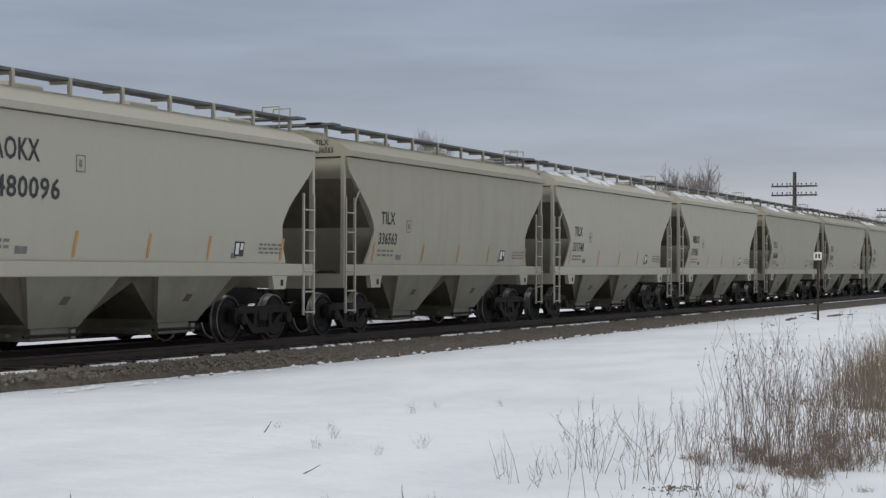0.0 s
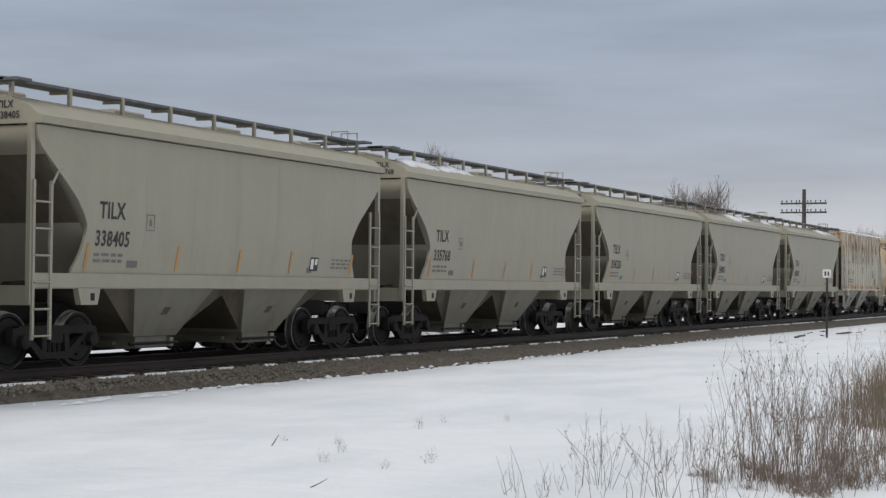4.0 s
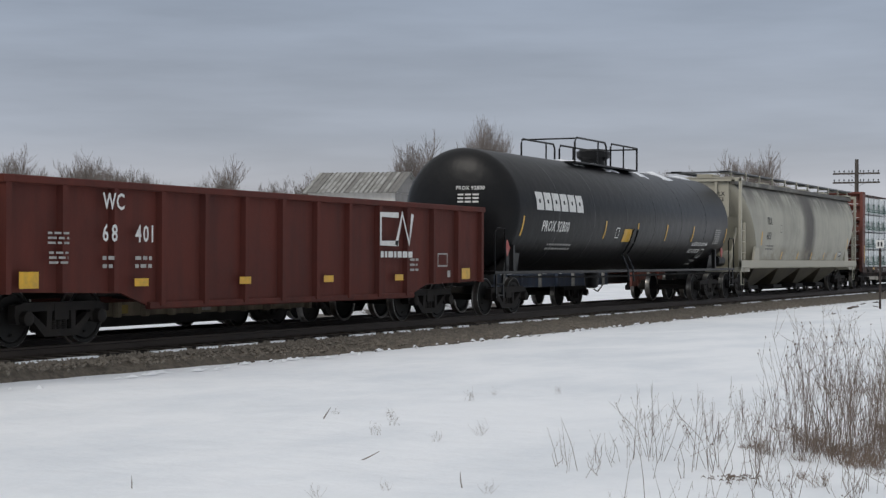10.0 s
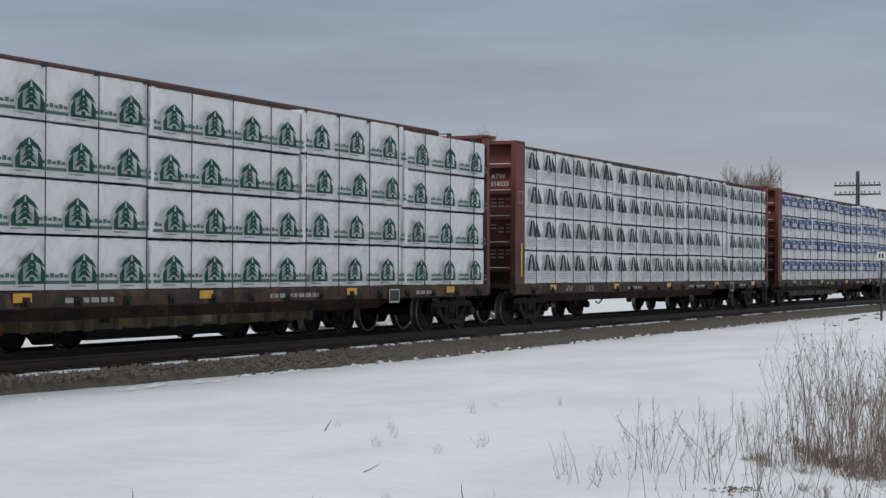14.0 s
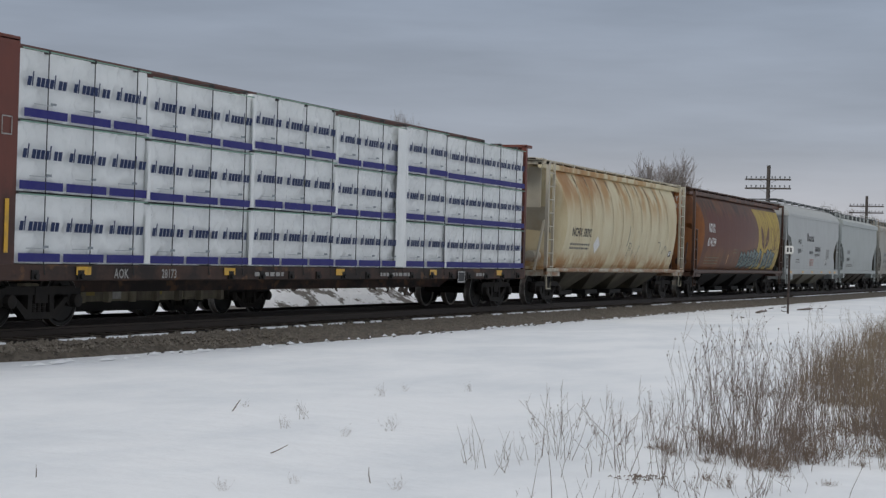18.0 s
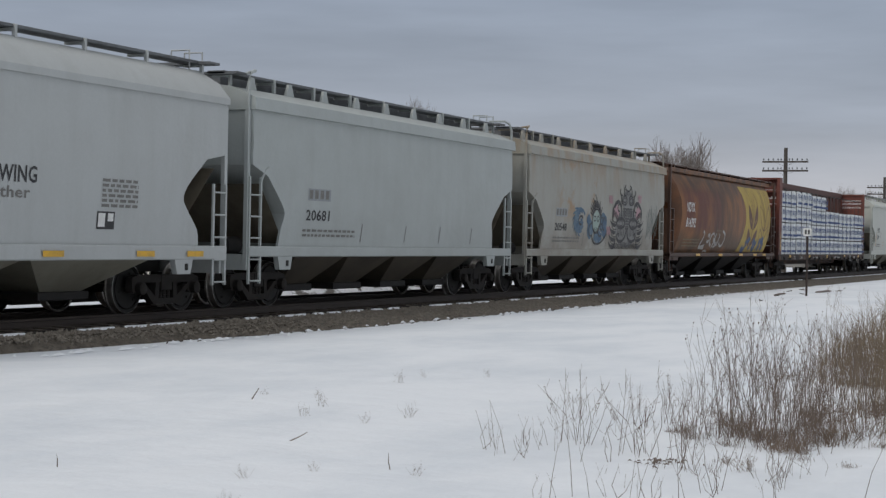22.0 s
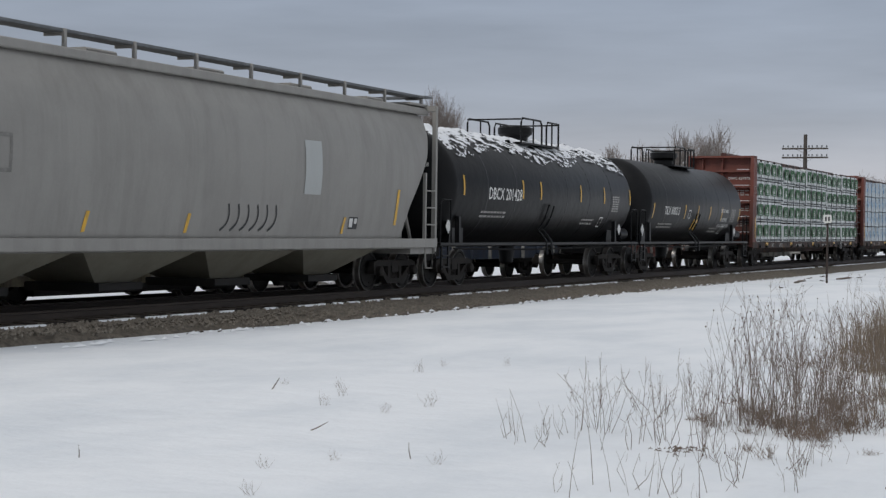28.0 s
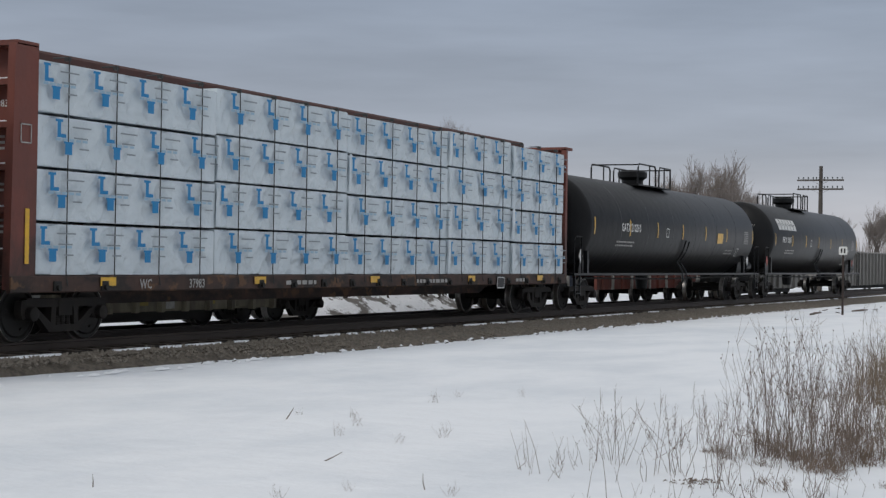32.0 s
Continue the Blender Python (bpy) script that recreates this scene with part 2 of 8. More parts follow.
    def grid(self, fn, us, vs):
        nu, nv = len(us), len(vs)
        pts = [fn(u, v) for v in vs for u in us]
        return self.add(pts, [(j * nu + i, j * nu + i + 1, (j + 1) * nu + i + 1, (j + 1) * nu + i) for j in range(nv - 1) for i in range(nu - 1)])

    def mesh(self, name, material, smooth=35):
        me = bpy.data.meshes.new(name)
        me.from_pydata(self.v, [], self.f)
        bm = bmesh.new()
        bm.from_mesh(me)
        bmesh.ops.recalc_face_normals(bm, faces=bm.faces)
        bm.to_mesh(me)
        bm.free()
        me.materials.append(material)
        if smooth:
            me.polygons.foreach_set("use_smooth", [True] * len(me.polygons))
            me.set_sharp_from_angle(angle=radians(smooth))
        return me


def part(name, geo, material, parent=None, label="", smooth=35, at=None):
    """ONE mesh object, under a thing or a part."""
    me = geo if isinstance(geo, bpy.types.Mesh) else geo.mesh(name, material, smooth)
    ob = new(name, me)
    ob.parent = parent
    if at is not None:
        ob.matrix_basis = at
    if label:
        tagged(ob, label)
    return ob


def thing(name, label, category, group="", m=None, kind=""):
    ob = new(name)
    ob.empty_display_size = 0.3
    tagged(ob, label, category, group, kind)
    if m is not None:
        ob.matrix_basis = m
    return ob


def lerp_table(table, z, k):
    zs = [r[0] for r in table]
    return float(np.interp(z, zs, [r[k] for r in table]))


FONT = {}


def text_2d(word):
    """The flat outline of a word: points, faces, width and height."""
    if word not in FONT:
        cu = bpy.data.curves.new("word", "FONT")
        cu.body, cu.size, cu.resolution_u = word, 1.0, 2
        cu.offset, cu.space_character = 0.018, 1.06
        ob = bpy.data.objects.new("word", cu)
        scene.collection.objects.link(ob)
        bpy.context.view_layer.update()
        me = bpy.data.meshes.new_from_object(ob.evaluated_get(bpy.context.evaluated_depsgraph_get()))
        pts = [(v.co.x, v.co.y) for v in me.vertices]
        fs = [tuple(p.vertices) for p in me.polygons]
        bpy.data.objects.remove(ob)
        bpy.data.curves.remove(cu)
        bpy.data.meshes.remove(me)
        x0, x1 = min(p[0] for p in pts), max(p[0] for p in pts)
        y0, y1 = min(p[1] for p in pts), max(p[1] for p in pts)
        FONT[word] = ([(x - x0, y - y0) for x, y in pts], fs, x1 - x0, y1 - y0)
    return FONT[word]


class Print:
    """Flat paint on a side face, laid 6 mm outside the surface y = -depth(z)."""

    def __init__(self, depth, lift=0.008, dx=0.0):
        self.g, self.depth, self.lift, self.dx = Geo(), depth, lift, dx

    def put(self, pts, fs):
        self.g.add([(x + self.dx, -self.depth(z) - self.lift, z) for x, z in pts], fs)
        return self

    def text(self, word, x, z, height, width=None):
        pts, fs, w, h = text_2d(word)
        s = height / h
        sx = width / w if width else s * 0.85
        return self.put([(x + px * sx, z + py * s) for px, py in pts], fs)

    def bar(self, x0, x1, z0, z1):
        n = max(1, int((z1 - z0) / 0.15))
        zs = [z0 + (z1 - z0) * i / n for i in range(n + 1)]
        pts = [(x, z) for z in zs for x in (x0, x1)]
        return self.put(pts, [(2 * i, 2 * i + 1, 2 * i + 3, 2 * i + 2) for i in range(n)])

    def lines(self, x, z, width, rows, height=0.05, gap=0.045, rng=None, word=0.22):
        """Rows of small bars for writing too small to read."""
        rng = rng or random.Random(int(x * 100 + z * 1000))
        for r in range(rows):
            px = x
            while px < x + width:
                w = min(rng.uniform(0.4, 1.0) * word, x + width - px)
                self.bar(px, px + w, z - r * (height + gap), z - r * (height + gap) + height)
                px += w + 0.05
        return self

    def blocks(self, x, z, height, n, pitch, width=None):
        for k in range(n):
            self.bar(x + k * pitch, x + k * pitch + (width or pitch * 0.6), z, z + height)
        return self

    def stroke(self, pts, width):
        """A painted line through (x, z) points."""
        out_, n = [], len(pts)
        for i, (x, z) in enumerate(pts):
            a, b = pts[max(0, i - 1)], pts[min(n - 1, i + 1)]
            dx, dz = b[0] - a[0], b[1] - a[1]
            d = math.hypot(dx, dz) or 1
            w = width[i] if isinstance(width, (list, tuple)) else width
            out_ += [(x - dz / d * w / 2, z + dx / d * w / 2), (x + dz / d * w / 2, z - dx / d * w / 2)]
        return self.put(out_, [(2 * i, 2 * i + 1, 2 * i + 3, 2 * i + 2) for i in range(n - 1)])

    def frame_box(self, x0, x1, z0, z1, w=0.03):
        for a in ((x0, x1, z0, z0 + w), (x0, x1, z1 - w, z1), (x0, x0 + w, z0, z1), (x1 - w, x1, z0, z1)):
            self.bar(*a)
        return self

    def shape(self, pts):
        """A filled convex outline, fanned and cut in bands."""
        zs = sorted(p[1] for p in pts)
        z0, z1 = zs[0], zs[-1]
        n = max(2, int((z1 - z0) / 0.12))
        left, right = [], []
        for k in range(n + 1):
            z = z0 + (z1 - z0) * k / n
            xs = []
            m = len(pts)
            for i in range(m):
                (xa, za), (xb, zb) = pts[i], pts[(i + 1) % m]
                if min(za, zb) - 1e-5 <= z <= max(za, zb) + 1e-5:
                    if abs(zb - za) < 1e-9:
                        xs += [xa, xb]
                    else:
                        xs.append(xa + (xb - xa) * (z - za) / (zb - za))
            left.append((min(xs), z))
            right.append((max(xs), z))
        vs = [q for ab in zip(left, right) for q in ab]
        return self.put(vs, [(2 * i, 2 * i + 1, 2 * i + 3, 2 * i + 2) for i in range(n)])

    def done(self, name, material, parent, label="", stuff=False):
        ob = part(name, self.g, material, parent, label, smooth=0)
        return tagged(ob, kind="stuff") if stuff else ob


def curve(a, b, c, n=10):
    return [((1 - t) ** 2 * a[0] + 2 * t * (1 - t) * b[0] + t * t * c[0], (1 - t) ** 2 * a[1] + 2 * t * (1 - t) * b[1] + t * t * c[1]) for t in (i / n for i in range(n + 1))]


# ---- the train: where each car stands on the train's own line, and how the train runs ----
def run(t):
    """Metres that the train has run towards -x by t seconds."""
    return 15.71 * t + 0.0446 * t * t


CARS = []        # (thing, metres along the train, its wheelsets)
WHEEL_R = 0.457

_g = Geo()
for _s in (-1, 1):
    _y = _s * 0.755
    _g.turned([(_y - 0.065, 0.10), (_y - 0.065, 0.36), (_y - 0.03, 0.38), (_y - 0.065, 0.40), (_y - 0.065, 0.445), (_y + 0.065, 0.445), (_y + 0.065, 0.40), (_y + 0.03, 0.38), (_y + 0.065, 0.36), (_y + 0.065, 0.10)], "y", (0, 0, 0), 28)
_g.tube([(0, -0.95, 0), (0, 0.95, 0)], 0.085, 10)
for _s in (-1, 1):
    for _k in range(3):
        _a = _k * 2.094
        _g.tube([(0.26 * math.cos(_a), _s * 0.823, 0.26 * math.sin(_a)), (0.27 * math.cos(_a), _s * 0.838, 0.27 * math.sin(_a))], 0.03, 6)
WHEELSET = _g.mesh("wheelset", DARK)
_g = Geo()
_ring = [[(math.sin(2 * math.pi * k / 28) * r, d, math.cos(2 * math.pi * k / 28) * r) for k in range(28)] for d, r in ((-0.066, 0.449), (-0.064, WHEEL_R), (0.062, WHEEL_R), (0.066, 0.485), (0.096, 0.482), (0.098, 0.44), (0.05, 0.43))]
TYRE = _g.loft(_ring, caps=False).mesh("tread", TREAD)
_g = Geo()
# cast side frame: two pedestals, top and bottom chord, two windows left open
for _o in ([(-1.10, 0.50), (-1.08, 0.66), (-0.80, 0.70), (-0.72, 0.60), (-0.72, 0.40), (-0.80, 0.36), (-1.06, 0.38)],
           [(1.10, 0.50), (1.06, 0.38), (0.80, 0.36), (0.72, 0.40), (0.72, 0.60), (0.80, 0.70), (1.08, 0.66)],
           [(-0.95, 0.70), (0.95, 0.70), (0.80, 0.56), (-0.80, 0.56)],
           [(-0.80, 0.52), (-0.66, 0.52), (-0.26, 0.24), (-0.40, 0.16)],
           [(0.80, 0.52), (0.40, 0.16), (0.26, 0.24), (0.66, 0.52)],
           [(-0.40, 0.16), (0.40, 0.16), (0.38, 0.27), (-0.38, 0.27)],
           [(-0.36, 0.25), (-0.24, 0.25), (-0.22, 0.60), (-0.34, 0.60)],
           [(0.24, 0.25), (0.36, 0.25), (0.34, 0.60), (0.22, 0.60)]):
    _g.plate(_o, -0.07, 0.07)
SIDE_FRAME = _g.mesh("side_frame", FRAME)
_g = Geo().box(-0.17, 0.17, -1.08, 1.08, 0.42, 0.68).turned([(0.66, 0.2), (0.82, 0.2)], "z", (0, 0, 0), 14)
_g.box(-0.98, -0.90, -0.7, 0.7, 0.40, 0.52).box(0.90, 0.98, -0.7, 0.7, 0.40, 0.52)
BOLSTER = _g.mesh("truck", FRAME)
_g = Geo()
for _x in (-0.13, 0.0, 0.13):
    for _k in range(5):
        _g.turned([(0.27 + _k * 0.033, 0.05), (0.285 + _k * 0.033, 0.058), (0.30 + _k * 0.033, 0.05)], "z", (_x, 0, 0), 8)
SPRINGS = _g.mesh("spring_group", FRAME)
BEARING = Geo().turned([(-0.10, 0.09), (-0.085, 0.115), (0.07, 0.115), (0.07, 0.02)], "y", (0, 0, 0), 12).mesh("bearing_cap", FRAME)


def add_truck(car, x, sets):
    tr = part("truck", BOLSTER, None, car, at=pose(x, 0, 0))
    for s in (-1, 1):
        part("side_frame", SIDE_FRAME, None, tr, at=pose(0, s * 1.0, 0))
        tagged(part("spring_nest", SPRINGS, None, tr, at=pose(0, s * 1.0, 0)), kind="stuff")
        for w in (-0.889, 0.889):
            part("bearing_cap", BEARING, None, tr, at=pose(w, s * 1.09, WHEEL_R, 0, 0, 0 if s < 0 else 180))
    for w in (-0.889, 0.889):
        ws = part("wheelset", WHEELSET, None, tr, at=pose(w, 0, WHEEL_R))
        for s in (-1, 1):
            part("wheel_tread", TYRE, None, tr, at=pose(w, s * 0.755, WHEEL_R, 0, 0, 0 if s < 0 else 180))
        sets.append((ws, w))


COUPLER = Geo().box(-0.42, 0.0, -0.09, 0.09, 0.80, 0.96).plate([(-0.42, 0.72), (-0.62, 0.74), (-0.66, 0.86), (-0.62, 1.0), (-0.42, 1.02)], -0.14, 0.12).mesh("coupler", FRAME)
HOSE = Geo().tube([(-0.05, -0.35, 0.75), (-0.2, -0.33, 0.62), (-0.42, -0.25, 0.42), (-0.58, -0.16, 0.5)], 0.028, 6).mesh("air_hose", DARK)


def add_ends(car, length, sill=True):
    """Couplers, hoses and the centre sill."""
    if sill:
        part("centre_sill", Geo().slab(-0.05, length + 0.05, -0.17, 0.17, 0.72, 1.06), DARK, car)
    part("coupler", COUPLER, None, car)
    part("coupler", COUPLER, None, car, at=pose(length, 0, 0, 0, 0, 180))
    part("air_hose", HOSE, None, car)
    part("air_hose", HOSE, None, car, at=pose(length, 0, 0, 0, 0, 180))


def start_car(name, label, category, u, trucks, group="cars of the freight train"):
    car = thing(name, label, category, group, pose(u, 0, RAIL))
    sets = []
    for x in trucks:
        add_truck(car, x, sets)
    CARS.append((car, u, sets))
    return car


def ladder(car, material, x0, x1, y, z0, z1, step=0.40, name="ladder", r=0.028):
    g = Geo()
    for x in (x0, x1):
        g.slab(x - r, x + r, y - 0.02, y + 0.02, z0, z1, 0.008)
    z = z0 + 0.06
    while z < z1:
        g.tube([(x0, y - 0.03, z), (x1, y - 0.03, z)], 0.018, 5)
        z += step
    return part(name, g, material, car)


def grab(car, material, pts, r=0.02, name="grab_iron"):
    return part(name, Geo().tube(pts, r, 6), material, car)


def stack(levels, length, dish=0.0, recess=False):
    """A body built from outlines one above the other: (z, how far the ends stand in, half width); dish: how far the ends bulge."""
    g = Geo()
    rings = []
    knee = max([r[0] for r in levels if r[1] > 0.15] or [0.0])
    for z, i, w in levels:
        a, b = i, length - i
        if dish:
            n = 10
            left = [(a - dish * math.sin(math.pi * k / n), w * math.cos(math.pi * k / n)) for k in range(n + 1)]
            ring = [(x, y, z) for x, y in left] + [(length - x, -y, z) for x, y in left]
        elif recess:
            # the side sheets stand past a slope sheet that runs in under the end
            e, v = max(a + 0.02, 0.2 + 0.95 * (knee - z)), w - 0.05
            ring = [(a, -w, z), (b, -w, z), (b, -v, z), (length - e, -v, z), (length - e, v, z), (b, v, z), (b, w, z), (a, w, z), (a, v, z), (e, v, z), (e, -v, z), (a, -v, z)]
        else:
            ring = [(a, -w, z), (b, -w, z), (b, w, z), (a, w, z)]
        rings.append(ring)
    return g.loft(rings)


def refine(levels, step=0.12):
    """More levels between the given ones, on a smooth line."""
    zs = [r[0] for r in levels]
    out_ = []
    n = max(8, int((zs[-1] - zs[0]) / step))
    for k in range(n + 1):
        z = zs[0] + (zs[-1] - zs[0]) * k / n
        i = max(j for j in range(len(zs)) if zs[j] <= z + 1e-9)
        i = min(i, len(zs) - 2)
        t = (z - zs[i]) / (zs[i + 1] - zs[i])

        def pick(q):
            p0, p1, p2, p3 = (levels[max(0, min(len(levels) - 1, i + d))][q] for d in (-1, 0, 1, 2))
            lin = p1 + (p2 - p1) * t
            cat = 0.5 * (2 * p1 + (p2 - p0) * t + (2 * p0 - 5 * p1 + 4 * p2 - p3) * t * t + (3 * p1 - p0 - 3 * p2 + p3) * t ** 3)
            return 0.5 * lin + 0.5 * cat
        out_.append((z, pick(1), pick(2)))
    return out_


def bay_geo(t0, t1, b0, b1, z0, z1, w0, w1):
    """A hopper bay: top from t0 to t1, outlet from b0 to b1."""
    g = Geo()
    top = [(t0, -w0, z1), (t1, -w0, z1), (t1, w0, z1), (t0, w0, z1)]
    bot = [(b0, -w1, z0), (b1, -w1, z0), (b1, w1, z0), (b0, w1, z0)]
    return g.loft([bot, top])


def roof_walk(car, length, z, post_z, paint, y0=0.62, y1=1.02, n=9, over=0.1, grating=None):
    """Grating walks along both roof edges, on short posts."""
    for s in (-1, 1):
        a, b = sorted((s * y0, s * y1))
        walk_ = part("roof_walk", Geo().slab(-over, length + over, a, b, z - 0.06, z, 0.012), grating or GRATE, car)
        if s < 0:
            for k in range(n):
                x = 0.1 + (length - 0.2) * k / (n - 1)
                part("walk_bracket", Geo().slab(x - 0.032, x + 0.032, -y1 - 0.03, -y1 + 0.03, post_z, z - 0.0, 0.01).box(x - 0.03, x + 0.03, -y1, -y0, z - 0.11, z - 0.06), paint, walk_)
    for x in (-over, length + over - 0.35):
        part("cross_walk", Geo().slab(x, x + 0.35, -1.3, 1.3, z - 0.07, z - 0.02, 0.01), grating or GRATE, car)
    for k in range(max(4, int(length / 3))):
        x = 0.9 + (length - 1.8) * k / (max(4, int(length / 3)) - 1)
        part("roof_hatch", Geo().slab(x - 0.45, x + 0.45, -0.3, 0.3, z - 0.22, z - 0.09, 0.03), paint, car)


def roof_snow(car, spots, z, seed):
    """Patches of old snow lying on the roof."""
    rng = random.Random(seed)
    for x0, x1, y0, y1 in spots:
        g = Geo()
        n = max(4, int((x1 - x0) / 0.18))
        rings = []
        for k in range(n + 1):
            x = x0 + (x1 - x0) * k / n
            edge = math.sin(math.pi * min(1, max(0.04, k / n))) ** 0.4
            h = (0.04 + 0.06 * rng.random()) * edge
            j = rng.uniform(-0.07, 0.07)
            ya, yb = y0 + j, y1
            zz = [z(ya), z((ya + yb) / 2), z(yb)]
            rings.append([(x, ya, zz[0] - 0.02), (x, ya + 0.04, zz[0] + h * 0.8), (x, (ya + yb) / 2, zz[1] + h), (x, yb, zz[2] + h), (x, yb, zz[2] - 0.03)])
        g.loft(rings)
        part("snow_patch", g, CLEAN_SNOW, car, "old snow lying on the roof")


# ---- ground, track bed, rails ----
def ground():
    xs = [-900, -300, -60] + list(np.arange(-10, 40, 0.7)) + list(np.arange(40, 130, 2.5)) + [150, 200, 300, 500, 900, 1600, 3000]
    ys = [-400, -120, -60, -35] + list(np.arange(-24, -3.2, 0.6)) + [-2.6, -1.6, 0, 1.6, 2.6, 4, 6, 9, 14, 22, 35, 60, 100, 200, 400, 900, 2500]

    def h(x, y):
        if -3.0 < y < 6.5:
            return (x, y, -0.02 if y < 2.2 else 0.0)
        d = 0.03 * noise.noise((x * 0.25, y * 0.5, 0.3)) + 0.022 * noise.noise((x * 0.35, y * 1.3, 4.0)) + 0.012 * noise.noise((x * 1.1, y * 2.5, 7.0))
        return (x, y, d * (1 if abs(y) < 40 else 3))
    ob = part("ground", Geo().grid(h, xs, ys), SNOW)
    tagged(ob, "wide field of wind-packed snow beside the track", "ground", kind="structure")


ground()


def bed():
    rng = random.Random(3)
    xs = list(np.arange(8, 75, 0.25)) + list(np.arange(75, 320, 1.5))
    prof = [(-3.02, -0.04), (-2.75, 0.05), (-2.3, 0.13), (-1.95, 0.19), (-1.7, 0.20)]
    rag = [0.16 * noise.noise((x * 0.9, 0, 0)) + 0.10 * noise.noise((x * 3.1, 1, 0)) for x in xs]
    g = Geo()
    n = len(prof)
    vs = []
    for i, x in enumerate(xs):
        for j, (y, z) in enumerate(prof):
            k = rag[i] * (1 if j < 2 else 0.3) + max(0.0, min(0.95, (30 - x) * 0.075)) * (1.0, 0.8, 0.4, 0, 0)[j]
            vs.append((x, y + k, z + (0.012 * noise.noise((x * 4, y * 4, 2)) if j else 0)))
    g.add(vs, [(i * n + j, i * n + j + 1, (i + 1) * n + j + 1, (i + 1) * n + j) for i in range(len(xs) - 1) for j in range(n - 1)])
    ob = part("ballast_shoulder", g, BALLAST)
    tagged(ob, "bare grey ballast shoulder along the track", "ballast", kind="structure")
    ob = part("track_bed", Geo().prism([(-1.72, -0.03), (-1.68, 0.20), (1.5, 0.20), (2.1, 0.05), (2.1, -0.03)], -760, 900), SHADED_BED)
    tagged(ob, "dark ballast between and beside the rails, shaded in its colour", "ballast", kind="structure")
    # loose stones over the shoulder
    g = Geo()
    for _ in range(6500):
        x = 9 + 62 * rng.random() ** 1.4
        y = rng.uniform(-3.0 + max(0.0, min(0.95, (30 - x) * 0.075)), -1.65) + rng.gauss(0, 0.1)
        z = float(np.interp(y, [p[0] for p in prof], [p[1] for p in prof]))
        s = rng.uniform(0.018, 0.045)
        a = rng.random() * 6.28
        c, d = math.cos(a) * s, math.sin(a) * s
        g.add([(x + c, y + d, z), (x - d, y + c, z + 0.004), (x - c, y - d, z), (x + d * 0.9, y - c, z), (x + 0.3 * s, y, z + s * 0.9), (x, y, z - s)], [(0, 1, 4), (1, 2, 4), (2, 3, 4), (3, 0, 4), (1, 0, 5), (2, 1, 5), (3, 2, 5), (0, 3, 5)])
    ob = part("ballast_stones", g, STONE, smooth=0)
    tagged(ob, "loose crushed stones on the track shoulder", "stones", kind="stuff")
    # a broken line of snow where shoulder meets ties
    g = Geo()
    x = 10.0
    while x < 130:
        ln = rng.uniform(0.25, 1.3)
        if rng.random() < 0.75:
            m = 7
            pts = []
            for k in range(m):
                t = k / (m - 1)
                w = math.sin(math.pi * (0.08 + 0.84 * t)) * rng.uniform(0.05, 0.13)
                y = -1.74 + rng.uniform(-0.04, 0.04)
                pts.append([(x + ln * t, y - w, 0.195), (x + ln * t, y - w * 0.5, 0.225), (x + ln * t, y + w * 0.5, 0.23), (x + ln * t, y + w, 0.20)])
            g.loft(pts)
        x += ln + rng.uniform(0.02, 0.5)
    ob = part("snow_ridge", g, CLEAN_SNOW)
    tagged(ob, "broken line of snow left along the tie ends", "snow", kind="stuff")
    # snow clods along the shoulder's foot
    g = Geo()
    for _ in range(120):
        x, y = 9 + 60 * rng.random(), -3.05 + rng.gauss(0, 0.12)
        s = rng.uniform(0.02, 0.07)
        k = rng.uniform(1.0, 3.5)
        g.add([(x - s * k, y, 0.0), (x - s * 0.3, y - s, 0.0), (x + s * k * 0.8, y - s * 0.4, 0.0), (x + s * 0.4, y + s, 0.02), (x, y, 0.02 + s * 0.4)], [(0, 1, 4), (1, 2, 4), (2, 3, 4), (3, 0, 4)])
    ob = part("snow_clods", g, CLEAN_SNOW)
    tagged(ob, "crumbs of snow at the foot of the ballast", "snow", kind="stuff")


bed()


def rails(y, z, x0, x1, label):
    track = thing("railway_track", label, "track", kind="structure")
    prof = [(-0.075, 0), (0.075, 0), (0.07, 0.02), (0.012, 0.04), (0.012, 0.13), (0.036, 0.14), (0.036, 0.172), (0.028, 0.178), (-0.028, 0.178), (-0.036, 0.172), (-0.036, 0.14), (-0.012, 0.13), (-0.012, 0.04), (-0.07, 0.02)]
    for s in (-1, 1):
        part("rail", Geo().prism([(y + s * 0.755 + a, z - 0.178 + b) for a, b in prof], x0, x1), RAILTOP, track)
    return track


TRACK = rails(0.0, RAIL, -760, 900, "single running track with dark worn steel rails")
TRACK2 = rails(4.4, 0.12, -120, 600, "rusty siding track behind the running track")
TIE = Geo().slab(-0.115, 0.115, -1.3, 1.3, 0.03, 0.215, 0.015).mesh("tie", TIEWOOD)
for _k in range(230):
    part("tie", TIE, None, TRACK, at=pose(6 + _k * 0.52, 0.02 * math.sin(_k * 2.3), 0.004 * math.sin(_k * 5.1)))
TIE2 = Geo().slab(-0.115, 0.115, -1.3, 1.3, -0.10, -0.05, 0.015).mesh("tie", TIEWOOD)
for _k in range(150):
    part("tie", TIE2, None, TRACK2, at=pose(16 + _k * 0.55, 4.4, 0.02 + 0.03))


# ---- rolling stock ----
def paints(name, color, dirt=GRIME, amount=0.3, streak=GRIME, streak_amount=0.2, rough=0.55, spec=0.5):
    return mat(name, color, rough, 0.0, dirt, amount, (0.9, 0.9, 0.9), 0.10, 0.12, 3.0, streak, streak_amount, spec)


